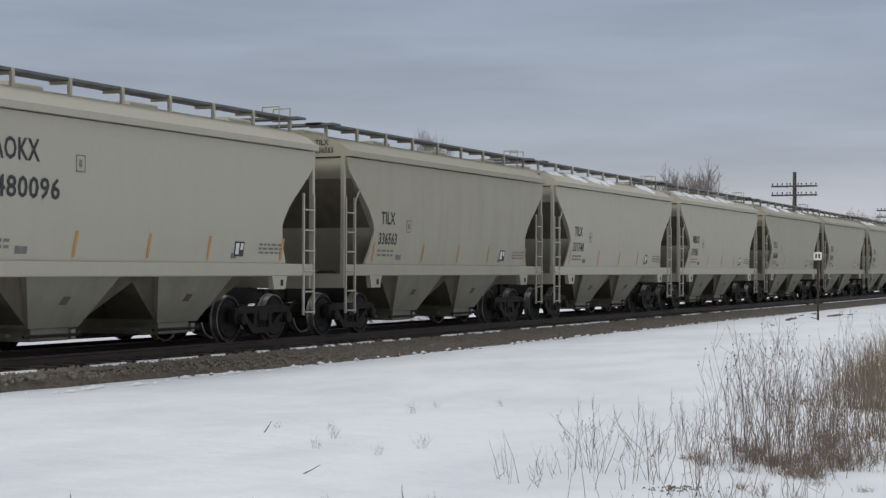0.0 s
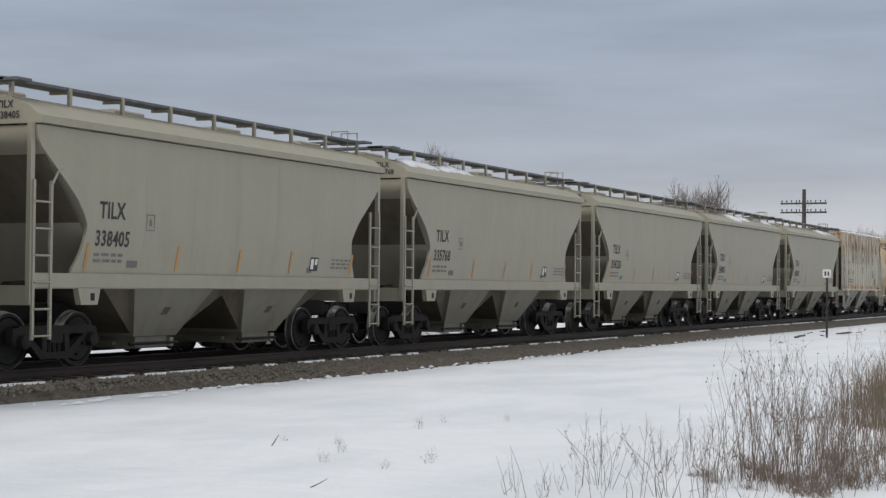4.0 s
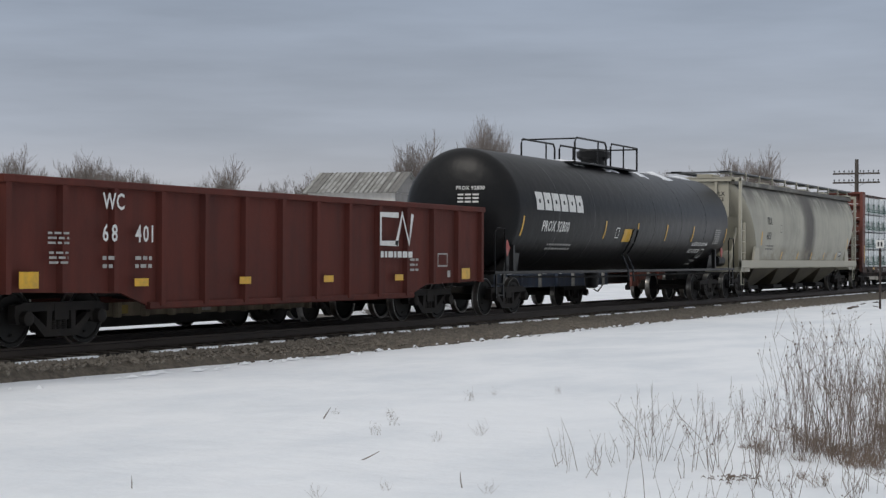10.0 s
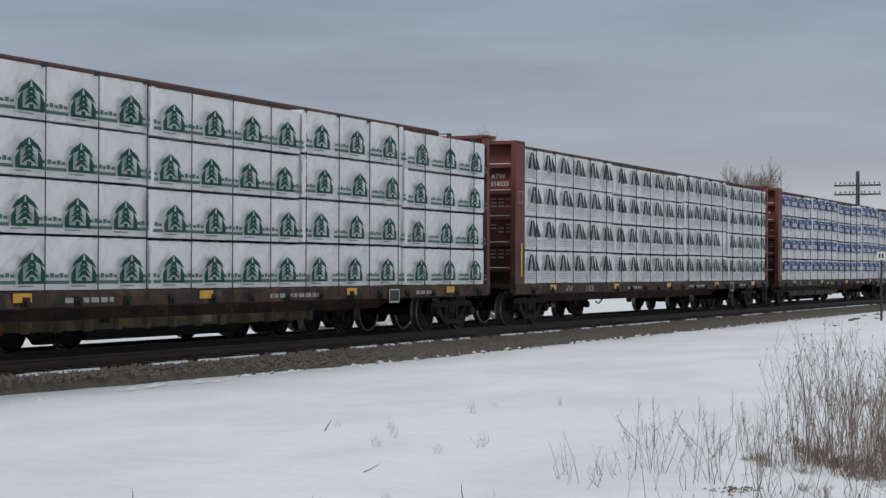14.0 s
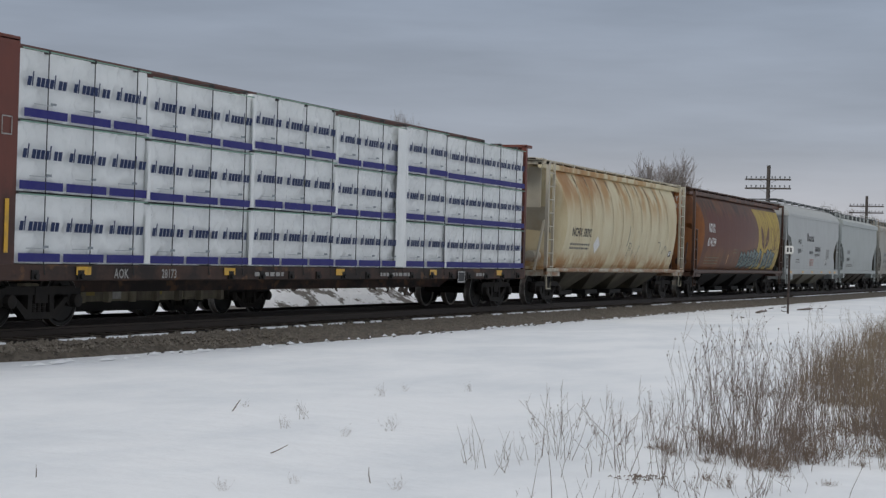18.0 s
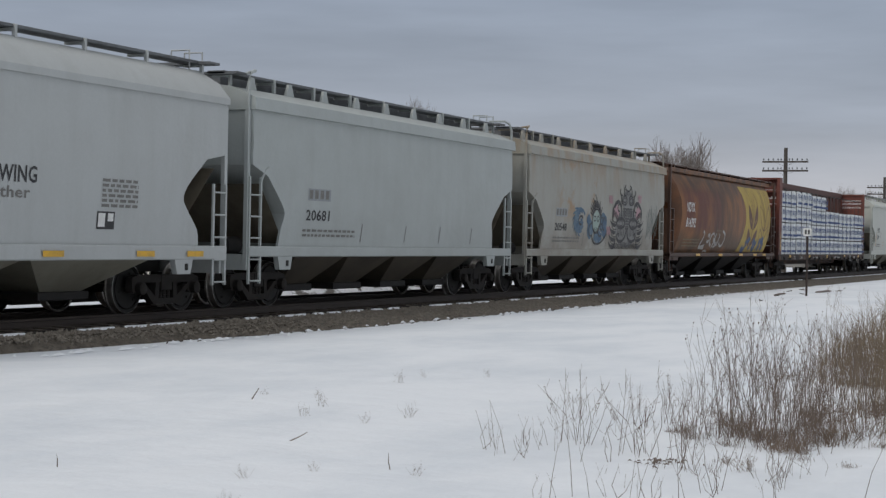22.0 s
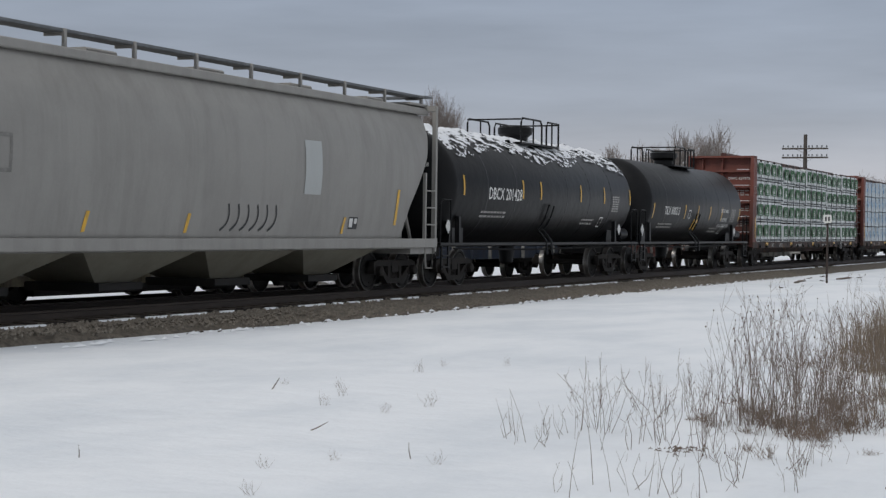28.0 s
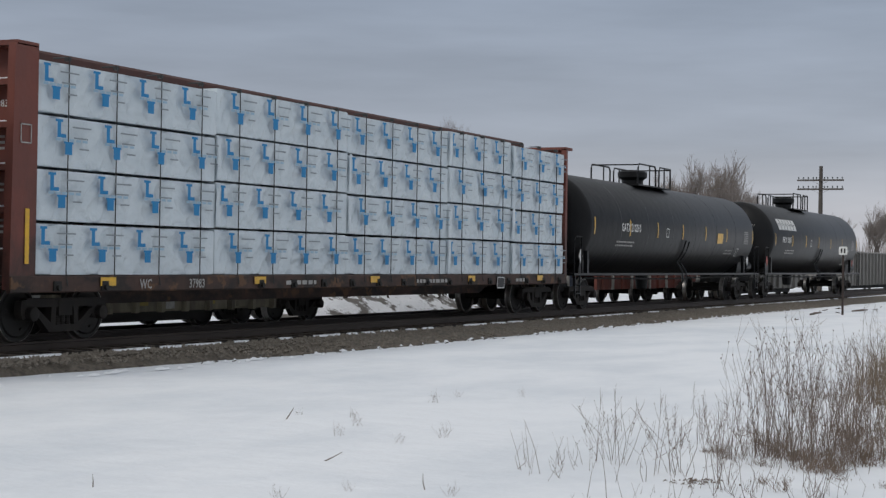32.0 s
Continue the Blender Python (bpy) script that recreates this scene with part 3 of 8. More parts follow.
BEIGE = paints("warm_grey_car_paint", (0.365, 0.343, 0.266), (0.325, 0.295, 0.22), 0.30, (0.22, 0.20, 0.16), 0.16)
CREAM = paints("cream_white_car_paint", (0.445, 0.42, 0.34), (0.42, 0.39, 0.315), 0.2, (0.34, 0.31, 0.25), 0.10)
COLDGREY = paints("cold_light_grey_car_paint", (0.45, 0.47, 0.465), (0.40, 0.41, 0.40), 0.3, (0.30, 0.30, 0.28), 0.2)
PALEBLUE = paints("pale_blue_grey_car_paint", (0.405, 0.435, 0.425), (0.31, 0.325, 0.31), 0.3, (0.30, 0.30, 0.28), 0.2)
FRAMECREAM = mat("aged_cream_frame_paint", (0.50, 0.475, 0.39), 0.55, 0.0, (0.42, 0.37, 0.27), 0.4, (0.9, 0.9, 0.9), 0.10, 0.12, 3.0, (0.38, 0.25, 0.12), 0.35, layers=(((0.30, 0.13, 0.045), (1.6, 1.6, 1.6), 0.44, 0.58, 0.85, None, (0.8, 0.95, 1.2, 1.6)),))
OFFWHITE = mat("aged_off_white_car_paint", (0.345, 0.342, 0.308), 0.55, 0.0, (0.275, 0.265, 0.225), 0.45, (0.9, 0.9, 0.9), 0.10, 0.12, 3.0, (0.27, 0.23, 0.17), 0.4, layers=(
    ((0.30, 0.19, 0.09), (1.3, 1.3, 0.4), 0.46, 0.58, 0.55, None, (2.9, 4.2, 4.9, 4.95)),
    ((0.34, 0.19, 0.07), (0.9, 0.9, 0.9), 0.53, 0.62, 0.75, (2.0, 3.6, 5.6, 7.0), (1.9, 2.6, 3.6, 4.1)),
    ((0.20, 0.165, 0.125), (0.7, 0.7, 1.2), 0.42, 0.6, 0.6, None, (0.9, 1.1, 1.5, 2.1))))
MIDGREY = paints("mid_grey_car_paint", (0.30, 0.29, 0.27), (0.22, 0.21, 0.195), 0.4, (0.15, 0.14, 0.125), 0.35)
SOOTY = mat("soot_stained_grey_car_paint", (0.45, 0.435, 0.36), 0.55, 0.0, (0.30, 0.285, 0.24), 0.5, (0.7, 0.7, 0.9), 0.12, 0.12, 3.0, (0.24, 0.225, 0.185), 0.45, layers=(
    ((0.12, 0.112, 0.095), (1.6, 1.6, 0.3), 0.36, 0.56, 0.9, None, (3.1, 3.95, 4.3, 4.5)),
    # a much darker strip along the top edge, under the roof walks
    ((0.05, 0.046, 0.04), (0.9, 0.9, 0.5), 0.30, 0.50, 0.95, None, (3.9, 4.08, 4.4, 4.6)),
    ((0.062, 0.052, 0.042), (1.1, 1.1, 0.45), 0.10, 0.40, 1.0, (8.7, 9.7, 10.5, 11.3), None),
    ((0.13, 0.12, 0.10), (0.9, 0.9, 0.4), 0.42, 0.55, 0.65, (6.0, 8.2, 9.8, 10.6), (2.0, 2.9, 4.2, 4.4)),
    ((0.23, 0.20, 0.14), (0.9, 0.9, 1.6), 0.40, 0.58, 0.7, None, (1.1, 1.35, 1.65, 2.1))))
BROWN = mat("rusty_brown_car_paint", (0.115, 0.043, 0.023), 0.55, 0.0, (0.155, 0.062, 0.027), 0.6, (0.5, 0.5, 0.7), 0.10, 0.12, 3.0, (0.075, 0.034, 0.02), 0.5, lo=0.40, hi=0.66, layers=(
    ((0.27, 0.105, 0.028), (0.55, 0.55, 0.5), 0.42, 0.62, 0.55, (0.0, 1.5, 11.0, 12.5), (0.9, 1.15, 2.2, 3.0)),
    ((0.112, 0.034, 0.025), (0.4, 0.4, 0.4), 0.15, 0.40, 0.80, (1.7, 2.1, 9.0, 12.0), (1.75, 2.25, 3.45, 3.8)),
    ((0.26, 0.10, 0.03), (1.0, 1.0, 0.5), 0.46, 0.60, 0.45, (2.0, 4.0, 10.0, 11.5), (3.2, 3.6, 4.1, 4.3)),
    ((0.035, 0.022, 0.016), (2.2, 2.2, 0.4), 0.44, 0.60, 0.8, None, (3.1, 3.8, 4.4, 4.6))))
ORANGE = paints("orange_brown_car_paint", (0.27, 0.095, 0.022), (0.13, 0.05, 0.02), 0.6, (0.05, 0.026, 0.018), 0.6)
RUSTCREAM = mat("rust_streaked_white_car_paint", (0.62, 0.60, 0.52), 0.65, 0.0, (0.50, 0.43, 0.31), 0.5, (1.1, 1.1, 0.6), 0.12, 0.12, 3.0, (0.46, 0.33, 0.19), 0.3, lo=0.45, hi=0.6, layers=(
    ((0.40, 0.20, 0.075), (2.4, 2.4, 0.22), 0.47, 0.58, 0.75, None, (2.4, 4.0, 4.5, 4.6)),
    ((0.25, 0.10, 0.035), (4.5, 4.5, 0.5), 0.52, 0.60, 0.85, None, (3.0, 4.1, 4.5, 4.6)),
    ((0.42, 0.22, 0.09), (5.0, 5.0, 0.16), 0.58, 0.66, 0.6, None, (1.4, 1.6, 3.2, 4.3)),
    ((0.40, 0.13, 0.06), (1.7, 1.7, 2.0), 0.50, 0.58, 0.8, None, (1.2, 1.4, 1.52, 1.75))))
RUSTTANK = mat("rusty_ochre_tank_paint", (0.55, 0.44, 0.26), 0.5, 0.0, (0.47, 0.33, 0.17), 0.7, (0.5, 0.5, 0.4), 0.12, 0.12, 3.0, (0.48, 0.33, 0.17), 0.55, lo=0.42, hi=0.6, layers=(
    ((0.52, 0.275, 0.085), (0.55, 0.55, 0.30), 0.30, 0.52, 0.90, (0.8, 1.6, 13.0, 15.2), (1.30, 1.75, 3.0, 3.7)),
    ((0.40, 0.17, 0.045), (2.8, 2.8, 0.22), 0.46, 0.60, 0.75, (1.2, 2.5, 14.5, 15.6), (1.5, 2.2, 3.5, 4.0)),
    ((0.235, 0.075, 0.02), (1.0, 1.0, 0.50), 0.445, 0.535, 0.95, (3.2, 5.5, 15.0, 15.8), (2.35, 3.3, 3.95, 4.2)),
    ((0.21, 0.07, 0.022), (2.2, 2.2, 0.8), 0.49, 0.56, 0.9, (4.5, 6.5, 15.0, 15.8), (2.9, 3.6, 4.1, 4.3)),
    ((0.46, 0.38, 0.24), (0.8, 0.8, 0.5), 0.45, 0.60, 0.7, None, (1.0, 1.1, 1.5, 2.2)),
    ((0.16, 0.10, 0.055), (6.0, 6.0, 0.3), 0.58, 0.66, 0.6, None, (1.1, 1.5, 2.4, 3.0))))
RUSTTOP = paints("cream_tank_paint", (0.58, 0.53, 0.42), (0.40, 0.29, 0.17), 0.4, (0.38, 0.24, 0.12), 0.35)
YELLOWCREAM = mat("yellowed_cream_car_paint", (0.66, 0.59, 0.395), 0.6, 0.0, (0.56, 0.46, 0.27), 0.6, (0.55, 0.55, 0.4), 0.10, 0.12, 3.0, (0.46, 0.34, 0.18), 0.35, lo=0.45, hi=0.62, layers=(
    ((0.43, 0.24, 0.08), (1.7, 1.7, 0.30), 0.45, 0.57, 0.9, (1.0, 1.5, 12.0, 14.5), (2.5, 3.7, 4.3, 4.4)),
    ((0.36, 0.17, 0.05), (1.2, 1.2, 0.35), 0.42, 0.56, 0.85, (1.0, 1.6, 4.0, 6.5), (2.9, 3.8, 4.3, 4.4)),
    ((0.40, 0.20, 0.065), (1.3, 1.3, 0.9), 0.44, 0.58, 0.9, None, (1.0, 1.06, 1.30, 1.8))))
RUSTRUN = paints("dark_rust_run", (0.075, 0.04, 0.022), (0.16, 0.075, 0.03), 0.6, (0.05, 0.03, 0.02), 0.4)
RUSTWASH = paints("orange_rust_wash", (0.38, 0.25, 0.12), (0.48, 0.39, 0.25), 0.8, (0.30, 0.16, 0.06), 0.4)
BLACK = paints("black_tank_paint", (0.0065, 0.007, 0.008), (0.013, 0.012, 0.0115), 0.5, (0.014, 0.013, 0.012), 0.4, 0.36, 0.22)
SLATE = paints("weathered_black_tank_paint", (0.0068, 0.0074, 0.0085), (0.0145, 0.0138, 0.014), 0.5, (0.015, 0.0145, 0.0145), 0.4, 0.38, 0.18)
# dark layer low on the bulkheads: grime plus shade, put into the paint
OXIDE = mat("red_oxide_car_paint", (0.165, 0.044, 0.029), 0.6, 0.0, (0.10, 0.034, 0.026), 0.5, (0.9, 0.9, 0.9), 0.10, 0.12, 3.0, (0.09, 0.035, 0.028), 0.4, layers=(((0.035, 0.018, 0.014), (1.4, 1.4, 0.7), 0.36, 0.56, 0.85, None, (0.0, 0.6, 1.5, 3.4)),))
MAROON = paints("faded_maroon_car_paint", (0.112, 0.028, 0.020), (0.070, 0.023, 0.019), 0.6, (0.045, 0.02, 0.017), 0.5, 0.7, 0.22)
# red of beam and truss, with rust and shade both in the colour
OLDRED = paints("rust_and_shade_darkened_red_paint", (0.080, 0.029, 0.023), (0.065, 0.03, 0.024), 0.5, (0.045, 0.026, 0.022), 0.4, 0.7)
DECK = mat("rusty_deck_steel", (0.066, 0.034, 0.025), 0.75, 0.0, (0.014, 0.011, 0.010), 0.9, (1.3, 1.3, 2.5), 0.15, 0.2, 9.0, (0.022, 0.016, 0.013), 0.7, lo=0.46, hi=0.58, layers=(((0.16, 0.08, 0.035), (2.2, 2.2, 3.0), 0.57, 0.63, 0.7, None, None),))
# bay paint darker than the body: the shade underneath is in its colour
UNDER = paints("shaded_hopper_underside_paint", (0.25, 0.235, 0.185), (0.16, 0.145, 0.115), 0.5, (0.14, 0.125, 0.10), 0.4)
# slope sheets mixed dark: brown dirt plus the recess shade in the colour
DIRTSHADE = paints("brown_dirt_and_shade_on_slope_sheet", (0.135, 0.115, 0.082), (0.07, 0.055, 0.038), 0.7, (0.055, 0.042, 0.03), 0.5, 0.8)
WEATHERED = mat("weathered_orange_brown_paint", (0.225, 0.088, 0.023), 0.55, 0.0, (0.13, 0.052, 0.02), 0.7, (0.5, 0.5, 0.35), 0.10, 0.12, 3.0, (0.07, 0.035, 0.018), 0.55, lo=0.42, hi=0.64, layers=(
    ((0.120, 0.036, 0.024), (0.45, 0.45, 0.4), 0.05, 0.36, 0.92, (1.3, 2.0, 6.8, 8.4), (1.75, 2.2, 3.4, 3.8)),
    ((0.30, 0.12, 0.03), (0.8, 0.8, 0.4), 0.46, 0.62, 0.6, (0.0, 0.9, 11.0, 12.5), (1.0, 1.4, 3.2, 3.9)),
    ((0.045, 0.026, 0.016), (1.5, 1.5, 0.4), 0.38, 0.58, 0.85, (0.0, 2.0, 16.0, 17.0), (3.2, 3.8, 4.4, 4.6)),
    ((0.06, 0.032, 0.016), (2.6, 2.6, 0.25), 0.48, 0.60, 0.7, (5.0, 7.0, 12.0, 13.0), (1.2, 2.0, 3.9, 4.2)),
    ((0.062, 0.038, 0.019), (0.7, 0.7, 1.3), 0.34, 0.55, 0.8, None, (0.9, 1.05, 1.5, 2.2))))
DARKBROWN = paints("dark_rusty_brown_steel", (0.062, 0.030, 0.019), (0.12, 0.05, 0.022), 0.5, (0.03, 0.019, 0.014), 0.5)
PATCHEDEND = paints("dark_patched_orange_brown_end", (0.17, 0.062, 0.017), (0.04, 0.02, 0.012), 0.6, (0.03, 0.018, 0.012), 0.6)
DIMPRINT = paints("dim_olive_print", (0.16, 0.12, 0.05), (0.09, 0.06, 0.03), 0.5, (0.08, 0.05, 0.03), 0.3)
YELLOWPAINT = paints("flaking_yellow_paint", (0.50, 0.36, 0.06), (0.32, 0.20, 0.05), 0.5, (0.22, 0.12, 0.035), 0.5)

# body outlines of the hopper cars: height above the rail, how far the end stands in, half width
SAND = [(1.30, 1.02, 1.46), (1.56, 1.06, 1.48), (1.9, 1.26, 1.53), (2.35, 1.36, 1.58), (2.75, 1.06, 1.60), (3.2, 0.52, 1.61), (3.6, 0.07, 1.60), (3.86, 0.06, 1.59)]
SAND_ROOF = [(3.88, 0.03, 1.63), (3.885, 0.03, 1.68), (4.0, 0.03, 1.68), (4.03, 0.03, 1.60), (4.16, 0.03, 1.42), (4.32, 0.03, 1.0), (4.42, 0.03, 0.5)]
SLAB = [(1.08, 1.22, 1.50), (1.6, 1.3, 1.54), (1.95, 1.4, 1.57), (2.68, 0.6, 1.6), (2.78, 0.08, 1.6), (3.3, 0.06, 1.6), (3.95, 0.06, 1.58)]
SLAB_ROOF = [(3.90, 0.02, 1.60), (3.905, 0.02, 1.67), (4.14, 0.02, 1.65), (4.18, 0.02, 1.55), (4.36, 0.02, 1.1), (4.45, 0.02, 0.5)]
LONG = [(1.10, 0.95, 1.48), (1.5, 1.0, 1.52), (2.0, 1.42, 1.56), (2.2, 1.3, 1.57), (2.62, 0.62, 1.6), (2.72, 0.08, 1.6), (3.3, 0.06, 1.6), (4.0, 0.06, 1.58)]
LONG_ROOF = [(4.0, 0.02, 1.60), (4.005, 0.02, 1.68), (4.12, 0.02, 1.67), (4.15, 0.02, 1.56), (4.28, 0.02, 1.45), (4.45, 0.02, 1.05), (4.52, 0.02, 0.5)]
RIBBED = [(1.38, 0.98, 1.50), (3.0, 0.98, 1.50), (3.35, 0.75, 1.50), (4.05, 0.06, 1.50), (4.38, 0.06, 1.50)]
ROUND = [(1.06, 1.30, 1.22), (1.4, 1.42, 1.38), (1.9, 1.55, 1.52), (2.5, 1.58, 1.60), (3.1, 1.48, 1.58), (3.6, 1.25, 1.46), (4.0, 1.0, 1.26), (4.2, 0.9, 1.08), (4.32, 0.9, 0.6)]


def reflectors(car, depth, xs, z0, z1, material=None, w=0.075, lean=0.04):
    for x in xs:
        Print(depth, 0.01).shape([(x, z0), (x + w, z0), (x + w + lean, z1), (x + lean, z1)]).done("reflector_strip", material or AMBER, car)


def notice(car, depth, x, z, w=0.34, h=0.28):
    Print(depth, 0.009).bar(x, x + w, z, z + h).done("notice_plate", INK, car)
    Print(depth, 0.012).bar(x + 0.03, x + w * 0.45, z + 0.04, z + h - 0.03).bar(x + w * 0.6, x + w - 0.04, z + h * 0.45, z + h - 0.03).done("notice_print", WHITE, car, stuff=True)


def end_words(car, rows, y, material=None, x=0.018):
    g = Geo()
    for w, z, hgt in rows:
        pts, fs, ww, hh = text_2d(w)
        s = hgt / hh
        g.add([(x, y - px * s * 0.9, z + py * s) for px, py in pts], fs)
    part("end_lettering", g, material or INK, car, smooth=0)


def flat_hopper(u, length, label, paint, levels, roof, bays, walk_z, sill=(1.30, 1.55), snow=0.0, seed=0, seams=8, ladder_top=3.0, under=None, refl=None, walk_posts=9, roof_grabs=True, post_low=0.5):
    """A covered hopper car with straight sides and sloping ends."""
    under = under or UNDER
    car = start_car("covered_hopper_car", label, "hopper car", u, (1.25, length - 1.25))
    lv = refine(levels, 0.1)
    depth = lambda z: lerp_table(lv, z, 2)
    part("body", stack(lv, length, 0.0, True), paint, car)
    part("roof", stack(roof, length), paint, car)
    knee = max(r[0] for r in lv if r[1] > 0.15)
    for x, s in ((0.0, 1), (length, -1)):
        sheet = lambda y, z: (x + s * (0.19 + 0.95 * (knee - z) if z < knee - 0.24 else 0.43 - 0.68 * (z - knee + 0.25)), y * (lerp_table(lv, z, 2) - 0.055), z)
        seam = 2.37 if levels is SAND else 1.3
        top = [seam + (knee - 0.25 - seam) * j / 6 for j in range(7)] + ([knee + 0.05, knee + 0.16] if levels is SAND else [])
        part("end_slope_sheet", Geo().grid(sheet, (-1, -0.33, 0.33, 1), top), DIRTSHADE, car, "sloping end sheet coloured with brown dirt and shade")
        if levels is SAND:
            part("lower_end_sheet", Geo().grid(sheet, (-1, -0.33, 0.33, 1), [1.3 + (seam - 1.3) * j / 4 for j in range(5)]), paint, car, "paler lower end sheet")
    for s in (-1, 1):
        w = lerp_table(lv, sill[1], 2)
        part("side_sill", Geo().slab(0.0, length, s * w - 0.07, s * w + 0.06, sill[0], sill[1], 0.02), paint, car)
    for x in (0.0, length - 0.12):
        part("end_sill", Geo().box(x, x + 0.12, -1.5, 1.5, sill[0] - 0.26, sill[0] + 0.05), paint, car)
    span = length - 4.3
    for k in range(bays):
        a, b = 2.15 + span * k / bays + 0.06, 2.15 + span * (k + 1) / bays - 0.06
        m = (a + b) / 2
        if bays == 2:
            # wide side sheets, with inner slope sheets that meet under the middle of the car
            a, b = m - 1.27 + (0.12 if k == 0 else -0.12), m + 1.27 + (0.12 if k == 0 else -0.12)
            m = (a + b) / 2
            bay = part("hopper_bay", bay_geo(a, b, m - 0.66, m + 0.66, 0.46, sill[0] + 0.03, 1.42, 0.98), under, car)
            for s in (-1, 1):
                e = m + s * 1.27
                f = min(max(e + s * 0.75, 1.9), length - 1.9)
                part("inner_slope_sheet", Geo().loft([[(f, -1.30, sill[0] + 0.02), (f, 1.30, sill[0] + 0.02), (e, 1.30, sill[0] + 0.02), (e, -1.30, sill[0] + 0.02)], [(m + s * 0.67, -0.93, 0.5), (m + s * 0.67, 0.93, 0.5), (m + s * 0.63, 0.93, 0.5), (m + s * 0.63, -0.93, 0.5)]]), DIRTSHADE, car)
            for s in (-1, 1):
                part("vibrator_pad", Geo().loft([[(m - 0.14, s * 1.14, 0.86), (m + 0.06, s * 1.14, 0.86), (m + 0.06, s * 1.18, 0.84), (m - 0.14, s * 1.18, 0.84)], [(m - 0.07, s * 1.21, 0.99), (m + 0.11, s * 1.21, 0.99), (m + 0.11, s * 1.25, 0.97), (m - 0.07, s * 1.25, 0.97)]]), DIRTSHADE, bay, "dark bolted bracket")
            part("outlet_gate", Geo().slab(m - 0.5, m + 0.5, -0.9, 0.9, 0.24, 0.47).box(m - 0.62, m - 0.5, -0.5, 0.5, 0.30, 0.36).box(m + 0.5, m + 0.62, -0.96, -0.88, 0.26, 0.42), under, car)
            part("gate_rod", Geo().tube([(m - 0.75, -0.95, 0.33), (m + 0.75, -0.95, 0.33)], 0.03, 6), DARK, car)
        else:
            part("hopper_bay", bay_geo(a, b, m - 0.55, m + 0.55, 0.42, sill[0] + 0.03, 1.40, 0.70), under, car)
            part("outlet_gate", Geo().slab(m - 0.7, m + 0.7, -0.78, 0.78, 0.28, 0.43), DARK, car)
    if bays != 2:
        part("slope_sheet", Geo().loft([[(2.2, -1.3, sill[0]), (2.2, 1.3, sill[0]), (2.0, 1.3, sill[0] + 0.05), (2.0, -1.3, sill[0] + 0.05)], [(2.9, -0.7, 0.6), (2.9, 0.7, 0.6), (2.8, 0.7, 0.62), (2.8, -0.7, 0.62)]]), DARK, car)
    add_ends(car, length)
    for x in (0.0, length):
        for s in (-1, 1):
            part("corner_post", Geo().slab(x - 0.05, x + 0.05, s * 1.5 - 0.04, s * 1.5 + 0.04, sill[0] - 0.25, roof[0][0], 0.01), paint, car)
    for x in (1.45, length - 1.45):
        part("jacking_pad", Geo().plate([(x - 0.22, sill[0] - 0.26), (x + 0.22, sill[0] - 0.26), (x + 0.3, sill[0] + 0.01), (x - 0.3, sill[0] + 0.01)], -1.57, -1.46), paint, car)
        part("jacking_hole", Geo().box(x + 0.03, x + 0.13, -1.578, -1.57, sill[0] - 0.19, sill[0] - 0.07), DARK, car)
    for x in (0.02, length - 0.45):
        ladder(car, paint, x, x + 0.43, -1.55, post_low, ladder_top, 0.42)
        ladder(car, paint, x, x + 0.43, 1.55, post_low, ladder_top, 0.42)
    grab(car, paint, [(0.42, -1.57, ladder_top - 0.1), (0.55, -1.6, ladder_top + 0.15), (0.66, -1.61, ladder_top + 0.2)])
    # brake gear on the leading end
    part("brake_cylinder", Geo().turned([(0.35, 0.05), (0.36, 0.16), (0.85, 0.18), (0.9, 0.08)], "x", (0.0, -0.75, 1.25), 12), DARK, car)
    part("brake_wheel", Geo().turned([(0.02, 0.05), (0.02, 0.27), (0.05, 0.27), (0.05, 0.05)], "x", (-0.08, 0.6, 2.0), 16), paint, car)
    roof_walk(car, length, walk_z, roof[2][0] + 0.05, paint, n=walk_posts)
    if roof_grabs:
        for x in (length - 0.5, length - 0.05):
            grab(car, paint, [(x, -1.0, walk_z - 0.36), (x, -1.0, walk_z + 0.17), (x, -0.6, walk_z + 0.17), (x, -0.6, walk_z - 0.06)], name="roof_grab_iron")
    for k in range(1, seams):
        x = length * k / seams
        if 1.5 < x < length - 1.4:
            part("weld_seam", Geo().grid(lambda a, z, x=x: (x + a, -depth(z) - 0.003, z), (-0.008, 0.008), [sill[1] + 0.05 + 0.1 * j for j in range(int((roof[0][0] - sill[1]) / 0.1))]), paint, car)
    if refl is not None:
        reflectors(car, depth, refl, sill[1] + 0.07, sill[1] + 0.5)
    if snow:
        zs = [(-r[2], r[0]) for r in roof[1:]]
        rf = lambda y: float(np.interp(-abs(y), [a for a, b in zs], [b for a, b in zs]))
        rng = random.Random(seed)
        spots = []
        x = 0.6
        while x < length - 1.2:
            ln = rng.uniform(0.6, 2.0)
            if rng.random() < snow:
                spots.append((x, min(x + ln, length - 0.4), rng.uniform(-1.5, -1.25), -1.0))
            x += ln + rng.uniform(0.1, 0.8)
        roof_snow(car, spots, rf, seed)
    return car, depth


